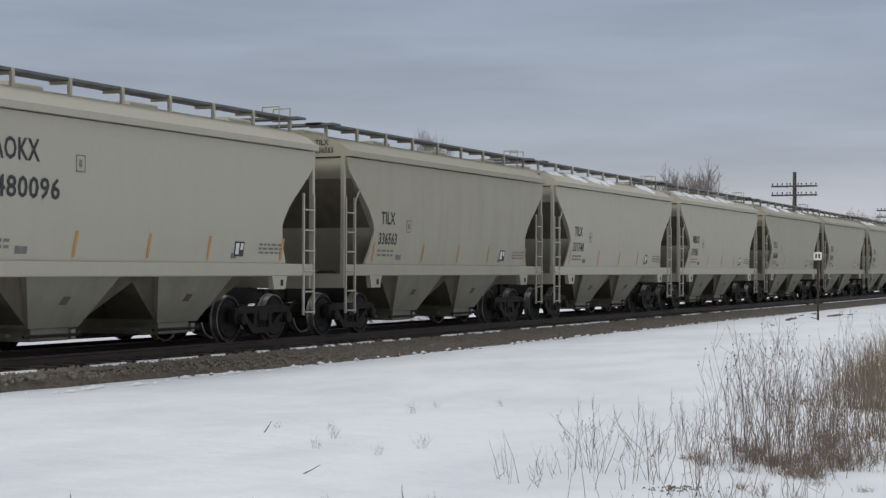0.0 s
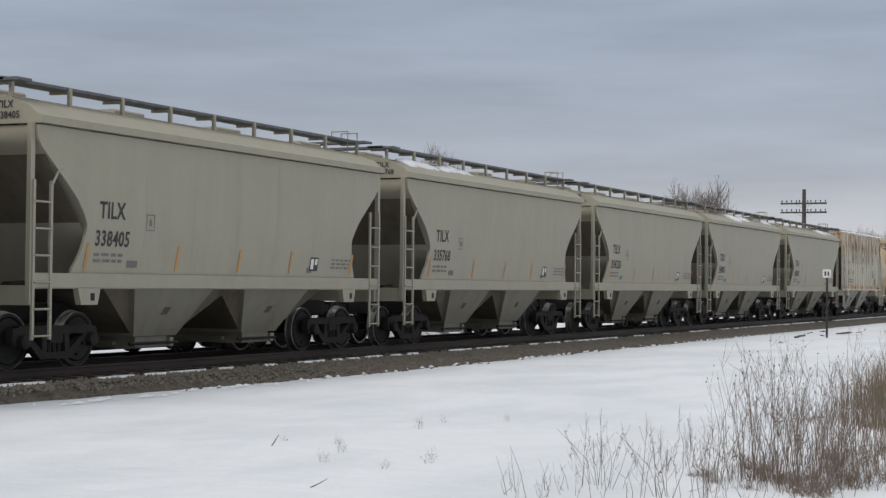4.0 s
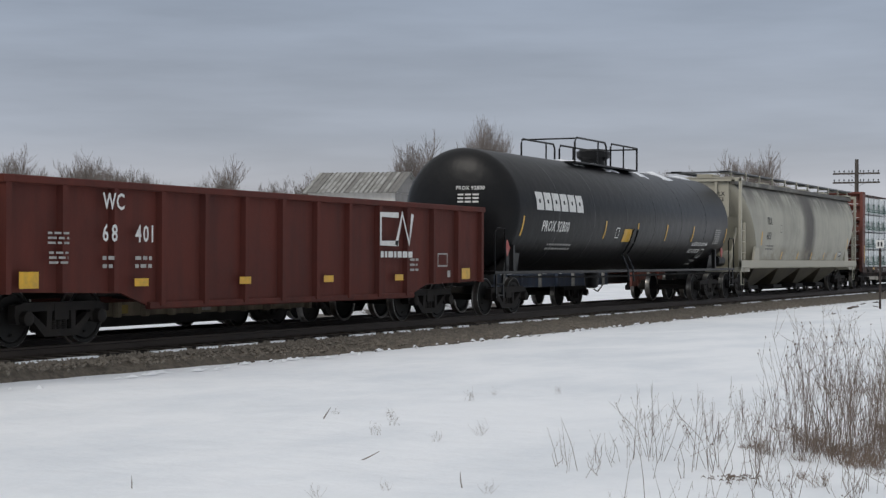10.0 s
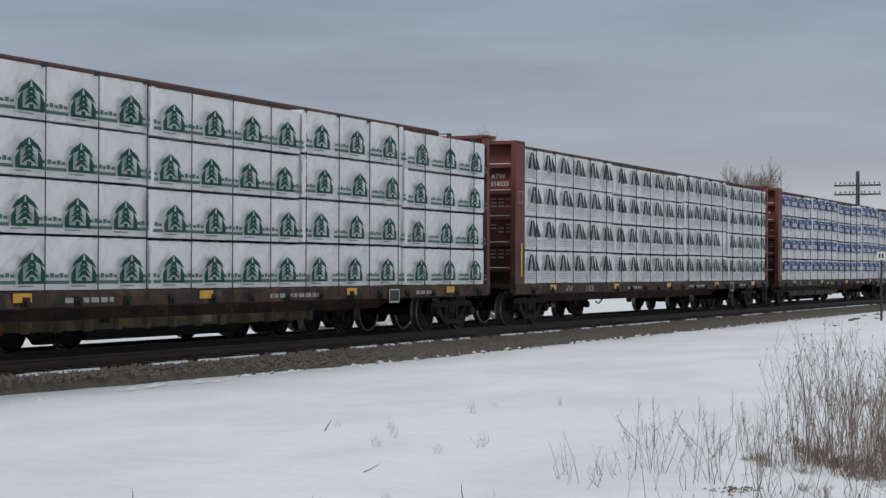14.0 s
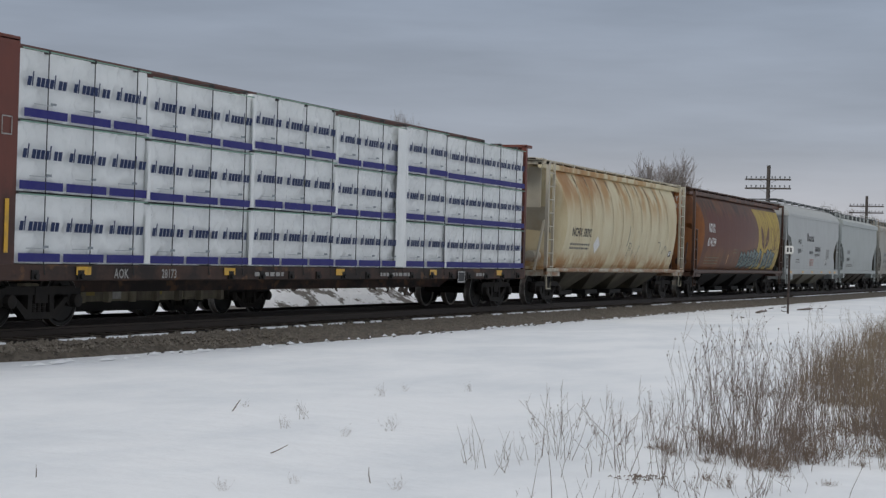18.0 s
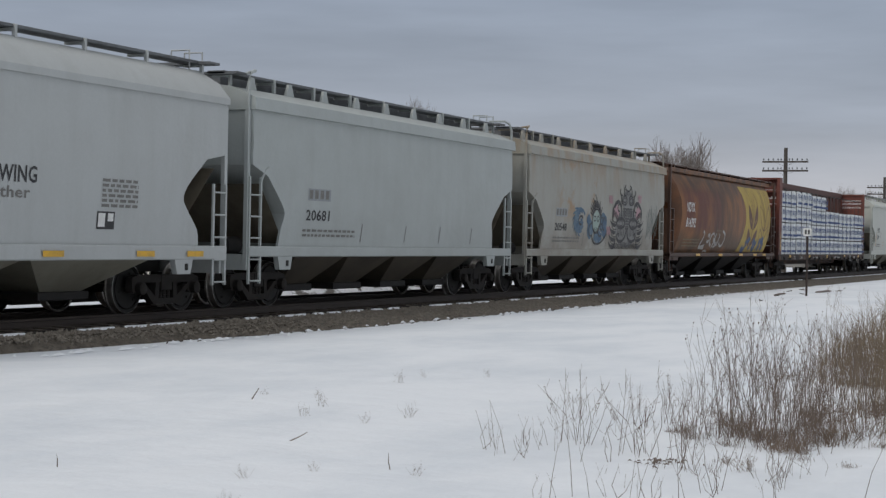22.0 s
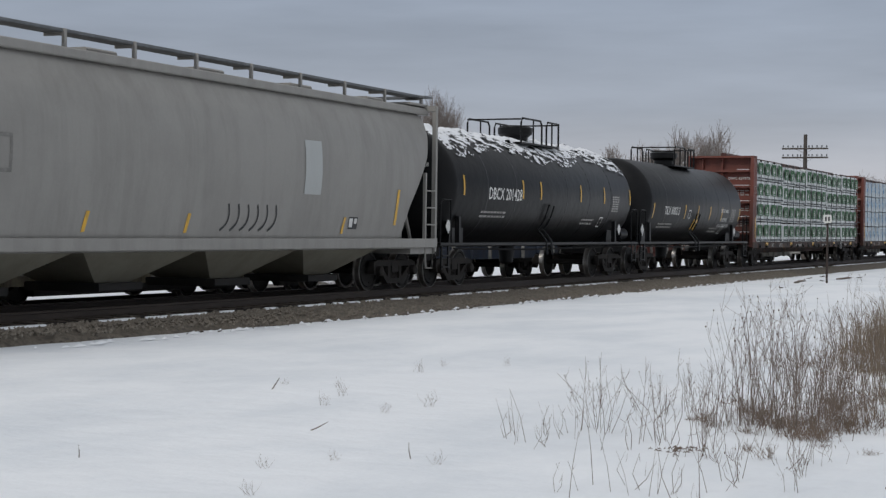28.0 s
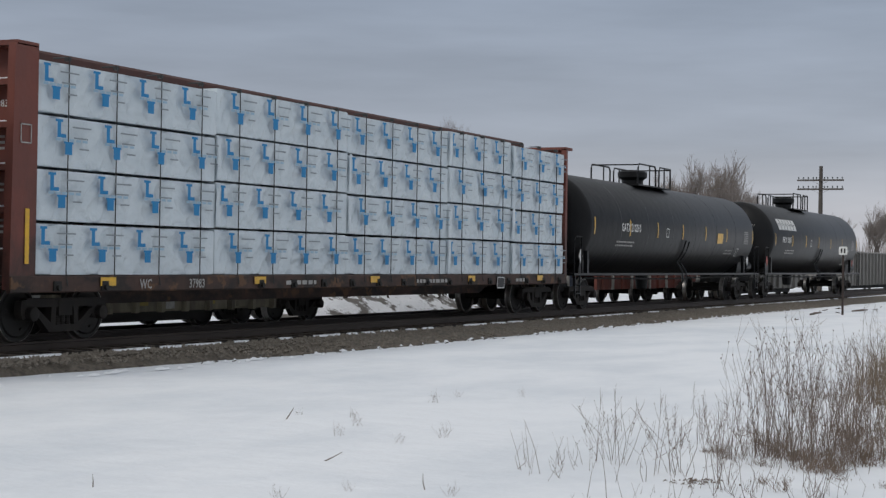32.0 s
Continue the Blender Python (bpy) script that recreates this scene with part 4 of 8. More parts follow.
def sand_hopper(u, length, paint, mark, number, label, snow=0, seed=0, seams=8, big=False):
    car, depth = flat_hopper(u, length, label, paint, SAND, SAND_ROOF, 2, 4.62, snow=snow, seed=seed, seams=seams, refl=(1.36, 4.0, 6.1, 8.05, length - 1.35))
    if big:
        Print(depth).text(mark, 1.88, 3.10, 0.36, 1.14).text(number, 1.95, 2.52, 0.35, 1.60).done("reporting_mark", INK, car, stuff=True)
    else:
        Print(depth).text(mark, 1.66, 2.46, 0.28).text(number, 1.60, 2.0, 0.27).done("reporting_mark", INK, car, stuff=True)
        end_words(car, ((mark, 4.13, 0.12), (number, 3.96, 0.12)), -0.80)
    q = Print(depth)
    q.lines(1.6, 1.84, 0.8, 2, 0.05, 0.05).lines(length - 2.2, 1.9, 0.85, 3, 0.04, 0.04).bar(2.55, 2.85, 1.66, 1.78).bar(length - 3.2, length - 3.0, 1.64, 1.74)
    q.done("small_lettering", FADEDINK, car, stuff=True)
    x, z = (3.95, 3.0) if big else (3.0, 2.3)
    Print(depth).frame_box(x, x + 0.25, z, z + 0.28, 0.018).bar(x + 0.09, x + 0.16, z + 0.08, z + 0.2).done("inspection_mark", FADEDINK, car)
    notice(car, depth, length - 3.1, 1.68)
    return car


HOPPERS = [(31.3, "TILX", "336563", BEIGE), (44.3, "TILX", "331748", CREAM), (57.4, "MBKX", "101581", CREAM), (70.85, "TILX", "336064", BEIGE), (84.05, "TILX", "338405", BEIGE),
           (97.35, "TILX", "335768", BEIGE), (110.6, "TILX", "334220", BEIGE), (123.55, "TILX", "334001", BEIGE), (137.0, "TILX", "335878", BEIGE)]
sand_hopper(17.8, 12.1, CREAM, "AOKX", "480096", "clean cream-white covered hopper car with large black lettering", seams=1, big=True)
for _i, (_u, _m, _n, _p) in enumerate(HOPPERS):
    _sn = (0, 0.9, 0.9, 0.5, 0.2, 0.15, 0.25, 0.35, 0.4)[_i]
    sand_hopper(_u, 12.0, _p, _m, _n, ("cream two-bay covered hopper car, snow on its roof" if _p is CREAM else "warm grey two-bay covered hopper car with dark grating roof walks"), snow=_sn, seed=10 + _i)


# ---- rust-streaked ribbed hopper ----
def ribbed_hopper(u, length):
    car, depth = flat_hopper(u, length, "rust-streaked white ribbed two-bay hopper car, snow along its roof edge", RUSTCREAM, RIBBED, [(4.36, 0.02, 1.54), (4.44, 0.02, 1.54), (4.5, 0.02, 1.2), (4.6, 0.02, 0.6)], 2, 4.64, sill=(1.36, 1.46), seams=0, ladder_top=3.4, walk_posts=7, under=OFFWHITE, roof_grabs=False)
    for k in range(15):
        x = 1.02 + (length - 2.04) * k / 14
        low = 1.46 if 0 < k < 14 else 1.5
        part("side_rib", Geo().loft([[(x - 0.045, -1.49, z), (x - 0.028, -1.56, z), (x + 0.028, -1.56, z), (x + 0.045, -1.49, z)] for z in (low, 4.36)]), RUSTCREAM, car)
    flat = lambda z: 1.565
    p = Print(flat)
    for row, n, x0, z0, gap in ((0, 9, 1.38, 3.42, 1.03), (1, 7, 2.48, 2.82, 1.03)):
        for k in range(n):
            a, kind = x0 + k * gap, (k * 5 + row * 2) % 3
            p.bar(a + 0.03, a + 0.12, z0, z0 + 0.5)
            if kind:
                p.bar(a + 0.27, a + 0.36, z0, z0 + 0.5)
            if kind == 2:
                p.bar(a + 0.12, a + 0.27, z0 + 0.2, z0 + 0.28)
    p.done("side_lettering", INK, car, "large black letter shapes", stuff=True)
    Print(flat).text("WC", 1.35, 2.72, 0.25).text("85", 1.42, 2.24, 0.25).text("041", 2.55, 2.22, 0.25).done("reporting_mark", INK, car, stuff=True)
    Print(flat).lines(1.4, 1.92, 1.4, 2, 0.06, 0.06).lines(8.6, 2.4, 0.7, 4, 0.05, 0.05).frame_box(5.5, 5.85, 2.35, 2.6).done("small_lettering", FADEDINK, car, stuff=True)
    notice(car, flat, length - 2.1, 1.72)
    for k in range(7):
        Print(flat).bar(1.1 + k * 1.4, 1.7 + k * 1.4, 1.48, 1.6).done("reflector_strip", AMBER, car)
    for k in range(8):
        x = 0.2 + k * 1.45
        roof_snow(car, [(x, x + 1.3, -1.56, -1.2)], lambda y: 4.46, 77 + k)
    return car


ribbed_hopper(150.4, 11.6)


# ---- tank cars ----
def tank_car(u, length, radius, zc, paint, label, dome=0.52, frame_paint=None, inset=0.75, rings=8, ladder_at=0.5, cap=None, rail_span=2.6, rail_h=0.62, reach=None, split=0.0, climb=66, insulated=False):
    frame_paint = frame_paint or paint
    car = start_car("tank_car", label, "tank car", u, (1.75, length - 1.75))
    a, b = inset, length - inset
    prof = [(a + 0.55 * (1 - math.cos(k / 7 * math.pi / 2)), max(0.02, radius * math.sin(k / 7 * math.pi / 2))) for k in range(8)]
    prof += [(length - d, r) for d, r in reversed(prof)]
    part("tank_shell", Geo().turned(prof, "x", (0, 0, zc), 48), paint, car)
    depth = lambda z: math.sqrt(max(0.01, radius ** 2 - (z - zc) ** 2))
    for k in range(1, rings):
        x = a + 0.5 + (b - a - 1.0) * k / rings
        ring = Geo().loft([[(x + d, r * math.cos(q), zc + r * math.sin(q)) for q in [2 * math.pi * i / 40 for i in range(40)]] for d, r in ((-0.05, radius - 0.001), (-0.02, radius + 0.004), (0.02, radius + 0.004), (0.05, radius - 0.001))], caps=False)
        part("weld_band", ring, paint, car)
    if insulated:
        # jacket strap along the middle, and small angle feet along the running board
        part("jacket_seam", Geo().slab(a + 0.6, b - 0.6, -radius - 0.004, -radius + 0.01, zc + 0.36, zc + 0.375, 0.002), paint, car)
        for x in (4.3, 5.6, 10.2, 12.2):
            part("board_bracket", Geo().tube([(x, -1.05, zc - radius + 0.28), (x + 0.25, -1.42, 1.06)], 0.035, 6), frame_paint, car)
        part("brake_rigging", Geo().box(2.9, 6.6, -1.0, -0.9, 0.62, 0.95).box(8.8, 12.4, -1.05, -0.95, 0.66, 0.98), DARK, car)
    # saddles, running boards, sill
    for x in (1.75, length - 1.75):
        part("saddle", Geo().loft([[(x - 0.45, -1.1, 1.06), (x + 0.45, -1.1, 1.06), (x + 0.45, 1.1, 1.06), (x - 0.45, 1.1, 1.06)], [(x - 0.4, -radius * 0.75, zc - radius * 0.62), (x + 0.4, -radius * 0.75, zc - radius * 0.62), (x + 0.4, radius * 0.75, zc - radius * 0.62), (x - 0.4, radius * 0.75, zc - radius * 0.62)]]), DARK if insulated else frame_paint, car)
        part("bracket", Geo().plate([(x - 0.5, 1.05), (x - 0.36, 1.05), (x - 0.42, 1.75), (x - 0.52, 1.75)], -1.42, -1.3), frame_paint, car)
    for s in (-1, 1):
        part("side_rail", Geo().slab(0.25, length - 0.25, s * 1.42 - 0.05, s * 1.42 + 0.05, 1.02, 1.1, 0.01), frame_paint, car)
    for x in (0.0, length - 0.75):
        part("end_platform", Geo().slab(x, x + 0.75, -1.48, 1.48, 1.02, 1.1, 0.015), frame_paint, car)
        grab(car, frame_paint, [(x + 0.04, -1.45, 1.1), (x + 0.04, -1.45, 2.05), (x + 0.2, -1.45, 2.15), (x + 0.65, -1.45, 2.15), (x + 0.7, -1.45, 1.1)], 0.025, "end_handrail")
        ladder(car, frame_paint, x + 0.1, x + 0.5, -1.46, 0.45, 1.05, 0.27, "step")
    add_ends(car, length, False)
    for x in (-0.05, length - 2.75):
        part("stub_sill", Geo().slab(x, x + 2.8, -0.2, 0.2, 0.72, 1.06), DARK, car)
    # top works: platform, dome, rails
    m = length * dome
    zt = zc + radius
    ml, mr = (m - reach[0], m + reach[1]) if reach else (m - rail_span / 2, m + rail_span / 2)
    part("top_platform", Geo().slab(ml, mr, -0.85, 0.85, zt - 0.10, zt - 0.05, 0.01), frame_paint, car)
    part("manway_dome", Geo().turned([(-0.1, 0.36), (0.16, 0.37), (0.26, 0.50), (0.44, 0.51), (0.46, 0.44), (0.50, 0.42), (0.52, 0.1)], "z", (m + 0.1, 0, zt), 20), cap or frame_paint, car)
    for s in (-1, 1):
        y = s * 0.82
        grab(car, frame_paint, [(ml, y, zt - 0.1), (ml, y, zt + rail_h - 0.12), (ml + 0.12, y, zt + rail_h), (m + split, y, zt + rail_h), (m + split + 0.12, y, zt + rail_h - 0.12), (m + split + 0.12, y, zt - 0.1)], 0.03, "handrail")
        grab(car, frame_paint, [(m + split + 0.5, y, zt - 0.1), (m + split + 0.5, y, zt + rail_h - 0.12), (m + split + 0.6, y, zt + rail_h), (mr, y, zt + rail_h), (mr, y, zt - 0.1)], 0.03, "handrail")
        for x in (m + split - 0.55, (m + split + mr) / 2 + 0.2):
            grab(car, frame_paint, [(x, y, zt - 0.1), (x, y, zt + rail_h)], 0.025, "rail_post")
    for x in (ml, mr):
        grab(car, frame_paint, [(x, -0.82, zt + rail_h - 0.03), (x, 0.82, zt + rail_h - 0.03)], 0.025, "handrail")
    # side ladder that follows the shell
    lx = length * ladder_at
    pts = [(-(radius + 0.07) * math.cos(t), zc + (radius + 0.07) * math.sin(t)) for t in [radians(q) for q in range(-40, climb, 7)]]
    for x in (lx, lx + 0.42):
        part("ladder_stile", Geo().tube([(x, -1.5, 0.75), (x, -1.46, 1.15)] + [(x, y, z) for y, z in pts], 0.03, 5), frame_paint, car)
    for i in range(0, len(pts), 2):
        part("ladder_rung", Geo().tube([(lx, pts[i][0] - 0.02, pts[i][1]), (lx + 0.42, pts[i][0] - 0.02, pts[i][1])], 0.018, 5), frame_paint, car)
    part("brake_reservoir", Geo().turned([(0.0, 0.06), (0.03, 0.2), (0.75, 0.2), (0.78, 0.06)], "x", (length - 1.15, -1.05, 1.35), 14), frame_paint, car)
    part("brake_pipe", Geo().tube([(1.2, -1.3, 0.95), (length * 0.4, -1.28, 0.9), (length - 1.2, -1.3, 0.96)], 0.03, 6), frame_paint, car)
    part("bottom_outlet", Geo().turned([(0.0, 0.12), (0.05, 0.2), (0.5, 0.24), (0.6, 0.4)], "z", (length * 0.5, 0, zc - radius - 0.5), 12), frame_paint, car)
    return car, depth


def tank_stripes(car, depth, xs, z0, z1, w=0.11):
    for x in xs:
        Print(depth, 0.012).bar(x, x + w, z0, z1).done("reflector_strip", YELLOW, car)


def rust_tank(u, length):
    car, depth = tank_car(u, length, 1.52, 2.62, RUSTTANK, "rusty ochre and cream tank car with railed top walkway", frame_paint=RUSTTOP, inset=0.7, rings=6, dome=0.465, ladder_at=0.52, cap=RUSTTOP, rail_span=3.4, rail_h=0.6, insulated=True)
    for x, s in ((0.7, 1), (length - 0.7, -1)):
        prof = [(x + s * 0.55 * (1 - math.cos(k / 7 * math.pi / 2)) - s * 0.006, max(0.02, 1.525 * math.sin(k / 7 * math.pi / 2))) for k in range(8)]
        part("tank_head", Geo().turned(prof, "x", (0, 0, 2.62), 40), RUSTTOP, car, "cream-painted tank head")
    Print(depth, 0.010).bar(2.45, 3.4, 2.58, 2.94).done("number_panel", RUSTTOP, car)
    Print(depth, 0.014).text("STYX", 2.5, 2.63, 0.26).text("72578", 3.55, 2.63, 0.26, 1.05).done("reporting_mark", mat("worn_black_lettering", (0.06, 0.055, 0.05), 0.7, 0, (0.2, 0.15, 0.1), 0.5, (9, 9, 9)), car, stuff=True)
    Print(depth, 0.012).lines(2.8, 2.45, 1.6, 2, 0.05, 0.06).lines(6.2, 2.2, 0.9, 4, 0.045, 0.05).frame_box(5.2, 5.45, 2.6, 2.9).done("small_lettering", FADEDINK, car, stuff=True)
    Print(depth, 0.012).bar(1.5, 1.6, 2.75, 3.35).bar(4.75, 4.84, 2.7, 3.2).bar(8.0, 8.08, 2.7, 3.1).done("reflector_strip", mat("faded_olive_reflector", (0.34, 0.25, 0.06), 0.6, 0, (0.36, 0.2, 0.07), 0.6, (4, 4, 4)), car)
    Print(depth, 0.012).bar(10.95, 11.65, 2.42, 2.75).done("notice_plate", YELLOWPAINT, car)
    for a, b, c, d in ((13.6, 14.15, 2.45, 2.85), (14.15, 15.1, 2.22, 2.8)):
        Print(depth, 0.012).bar(a, b, c, d).done("notice_plate", WHITE, car)
    Print(depth, 0.016).lines(13.65, 2.75, 0.45, 3, 0.07, 0.05).lines(14.2, 2.68, 0.85, 5, 0.03, 0.05).done("notice_print", INK, car, stuff=True)
    Print(depth, 0.012).bar(13.55, 13.9, 1.9, 2.1).done("notice_plate", INK, car)
    return car


rust_tank(162.9, 16.5)


def black_tank(u, length, radius, zc, paint, mark, number, label, brand=None, snow=0, seed=1, yellow_at=None, big_rail=2.8, head_words=True, dome=0.5, stripes=6, drop=0.0, reach=None, split=0.0, inset=0.75, stripe_xs=None):
    car, depth = tank_car(u, length, radius, zc, paint, label, inset=inset, frame_paint=paint, rail_span=big_rail, rings=7, dome=dome, ladder_at=0.46 if dome > 0.45 else 0.5, reach=reach, split=split, climb=-8)
    mid, zc = zc, zc - drop
    word = mark + " " + number
    Print(depth, 0.01).text(word, length * 0.17 + (0.3 if not brand else -0.75), zc - 0.15, 0.26 if not drop else 0.32 if drop < 0.2 else 0.29).done("reporting_mark", WHITE, car, stuff=True)
    if brand:
        p = Print(depth, 0.012)
        for k in range(6):
            x = length * 0.13 - 0.4 + k * 0.56
            p.frame_box(x, x + 0.47, zc + 0.40, zc + 0.86, 0.18)
        p.done("side_lettering", WHITE, car, "large white letter shapes", stuff=True)
    Print(depth, 0.01).lines(length * 0.17, zc - 0.5, 1.7, 2, 0.05, 0.06).lines(length - 5.2 if not brand else length - 3.9, zc - 0.62 - 0.3 * bool(brand), 1.1 - 0.5 * bool(brand), 2, 0.05, 0.06).done("small_lettering", DULLWHITE, car, stuff=True)
    Print(depth, 0.01).lines(length - 2.75, zc + 0.12, 0.62, 7, 0.045, 0.028, None, 0.3).done("notice_print", DULLWHITE, car, stuff=True)
    Print(depth, 0.01).frame_box(length - 3.6, length - 3.3, zc - 0.8, zc - 0.5).done("inspection_mark", WHITE, car)
    if snow < 0.8:
        Print(depth, 0.01).frame_box(length * 0.4, length * 0.4 + 0.28, zc - 0.25, zc + 0.05).done("inspection_mark", WHITE, car)
    up = 0.2 if stripe_xs else 0.0
    tank_stripes(car, depth, stripe_xs or [1.45] + [1.9 + (length - 4.4) * (k + 1) / stripes for k in range(1 if drop else 0, stripes - 1)] + [length - 1.5], zc - 0.28 + up, zc + 0.22 + up, 0.09)
    for x, z in ((length - 1.35, mid - 0.95), (0.95, mid - 0.95)):
        part("placard", Geo().plate([(x - 0.16, z), (x, z - 0.2), (x + 0.16, z), (x, z + 0.2)], -depth(z) - 0.10, -depth(z) - 0.08), PLACARD if brand else WHITE, car, "diamond placard on a small holder")
    if mark == "PROX":
        Print(depth, 0.012).text("LIQUEFIED PETROLEUM GAS", length - 4.95, zc - 0.42, 0.13).text("NOT-ODORIZED", length - 4.95, zc - 0.64, 0.13).done("side_lettering", WHITE, car, stuff=True)
    if number == "600213":
        Print(depth, 0.012).text("DOT-SP 14832", length - 4.3, zc + 0.02, 0.14).text("CHLORINE", length - 4.1, zc - 0.33, 0.15).text("INHALATION HAZARD", length - 4.3, zc - 0.55, 0.13).done("side_lettering", WHITE, car, stuff=True)
    if yellow_at:
        Print(depth, 0.012).bar(yellow_at, yellow_at + 0.75, zc - 0.35 - 0.3 * (number == "600213"), zc + 0.02 - 0.3 * (number == "600213")).done("notice_plate", YELLOW, car)
    if head_words:
        g = Geo()
        for w, z, hgt in ((word, mid + 0.5, 0.10),):
            pts, fs, ww, hh = text_2d(w)
            s = hgt / hh
            hx = lambda y, z: inset + 0.55 * (1 - math.sqrt(max(0.0, 1 - min(1.0, (y * y + (z - mid) ** 2) / radius ** 2)))) - 0.012
            g.add([(hx(-0.05 - px * s, z + py * s), -0.05 - px * s, z + py * s) for px, py in pts], fs)
            for r in range(3):
                for k in range(3):
                    y0, y1, za = -0.1 - k * 0.2, -0.26 - k * 0.2, z - 0.14 - r * 0.09
                    g.add([(hx(y, q), y, q) for y, q in ((y0, za), (y1, za), (y1, za + 0.045), (y0, za + 0.045))], [(0, 1, 2, 3)])
        part("head_lettering", g, WHITE, car, smooth=0)
    rng = random.Random(seed)
    if snow > 0.8:
        # a thick ragged blanket: closed along the top, broken into flakes and streaks down the flank
        g, n, m = Geo(), int((length - 2.2) / 0.038), 60
        xs = [1.0 + (length - 2.0) * i / n for i in range(n + 1)]
        qs = [radians(66 + 90 * j / m) for j in range(m + 1)]
        put = {}

        def spot(i, j):
            if (i, j) not in put:
                x, q = xs[i], qs[j]
                end = min(1.0, min(x - 0.95, length - 0.95 - x) * 2.5)
                r = radius + end * (0.055 + 0.05 * noise.noise((x * 1.7, q * 5, 3.0)) + 0.02 * noise.noise((x * 7, q * 14, 1.0))) * (1.0 + 0.9 * max(0.0, min(1.0, (1.9 - q) / 0.2)) if q < 1.95 else 0.5)
                drop = 0.0 if 1.3 < x < length - 1.3 else 0.25 * (1.3 - min(x, length - x)) ** 2
                put[(i, j)] = len(g.v)
                g.v.append((x, r * math.cos(q), mid + r * math.sin(q) - drop))
            return put[(i, j)]
        for i in range(n):
            for j in range(m):
                x, q = (xs[i] + xs[i + 1]) / 2, (qs[j] + qs[j + 1]) / 2
                edge = 2.12 + 0.22 * noise.noise((x * 0.55, 2.0, seed)) + 0.14 * math.sin(x * 0.9 + 0.6)
                flake = noise.noise((x * 1.8 + q * 4.5, q * 8.0 - x * 1.6, 5.0)) + 0.7 * noise.noise((x * 7.0 + q * 9.0, q * 17.0 - x * 3.0, 8.0))
                if q < edge - 0.27 or (q < edge + 0.36 and flake > -0.36 + (q - edge + 0.27) * 0.9):
                    g.f.append((spot(i, j), spot(i + 1, j), spot(i + 1, j + 1), spot(i, j + 1)))
        tagged(part("snow_blanket", g, CLEAN_SNOW, car, "thick ragged old snow along the tank's top", smooth=60), kind="stuff")
    elif snow:
        top = lambda y: mid + math.sqrt(max(0.05, radius ** 2 - y * y))
        x = 1.3
        while x < length - 1.4:
            ln = rng.uniform(0.5, 1.6)
            if rng.random() < snow:
                roof_snow(car, [(x, min(x + ln, length - 1.3), -rng.uniform(0.35, 0.95) * radius * 0.6, 0.35)], top, seed + int(x * 10))
            x += ln + rng.uniform(0, 0.5)
    return car


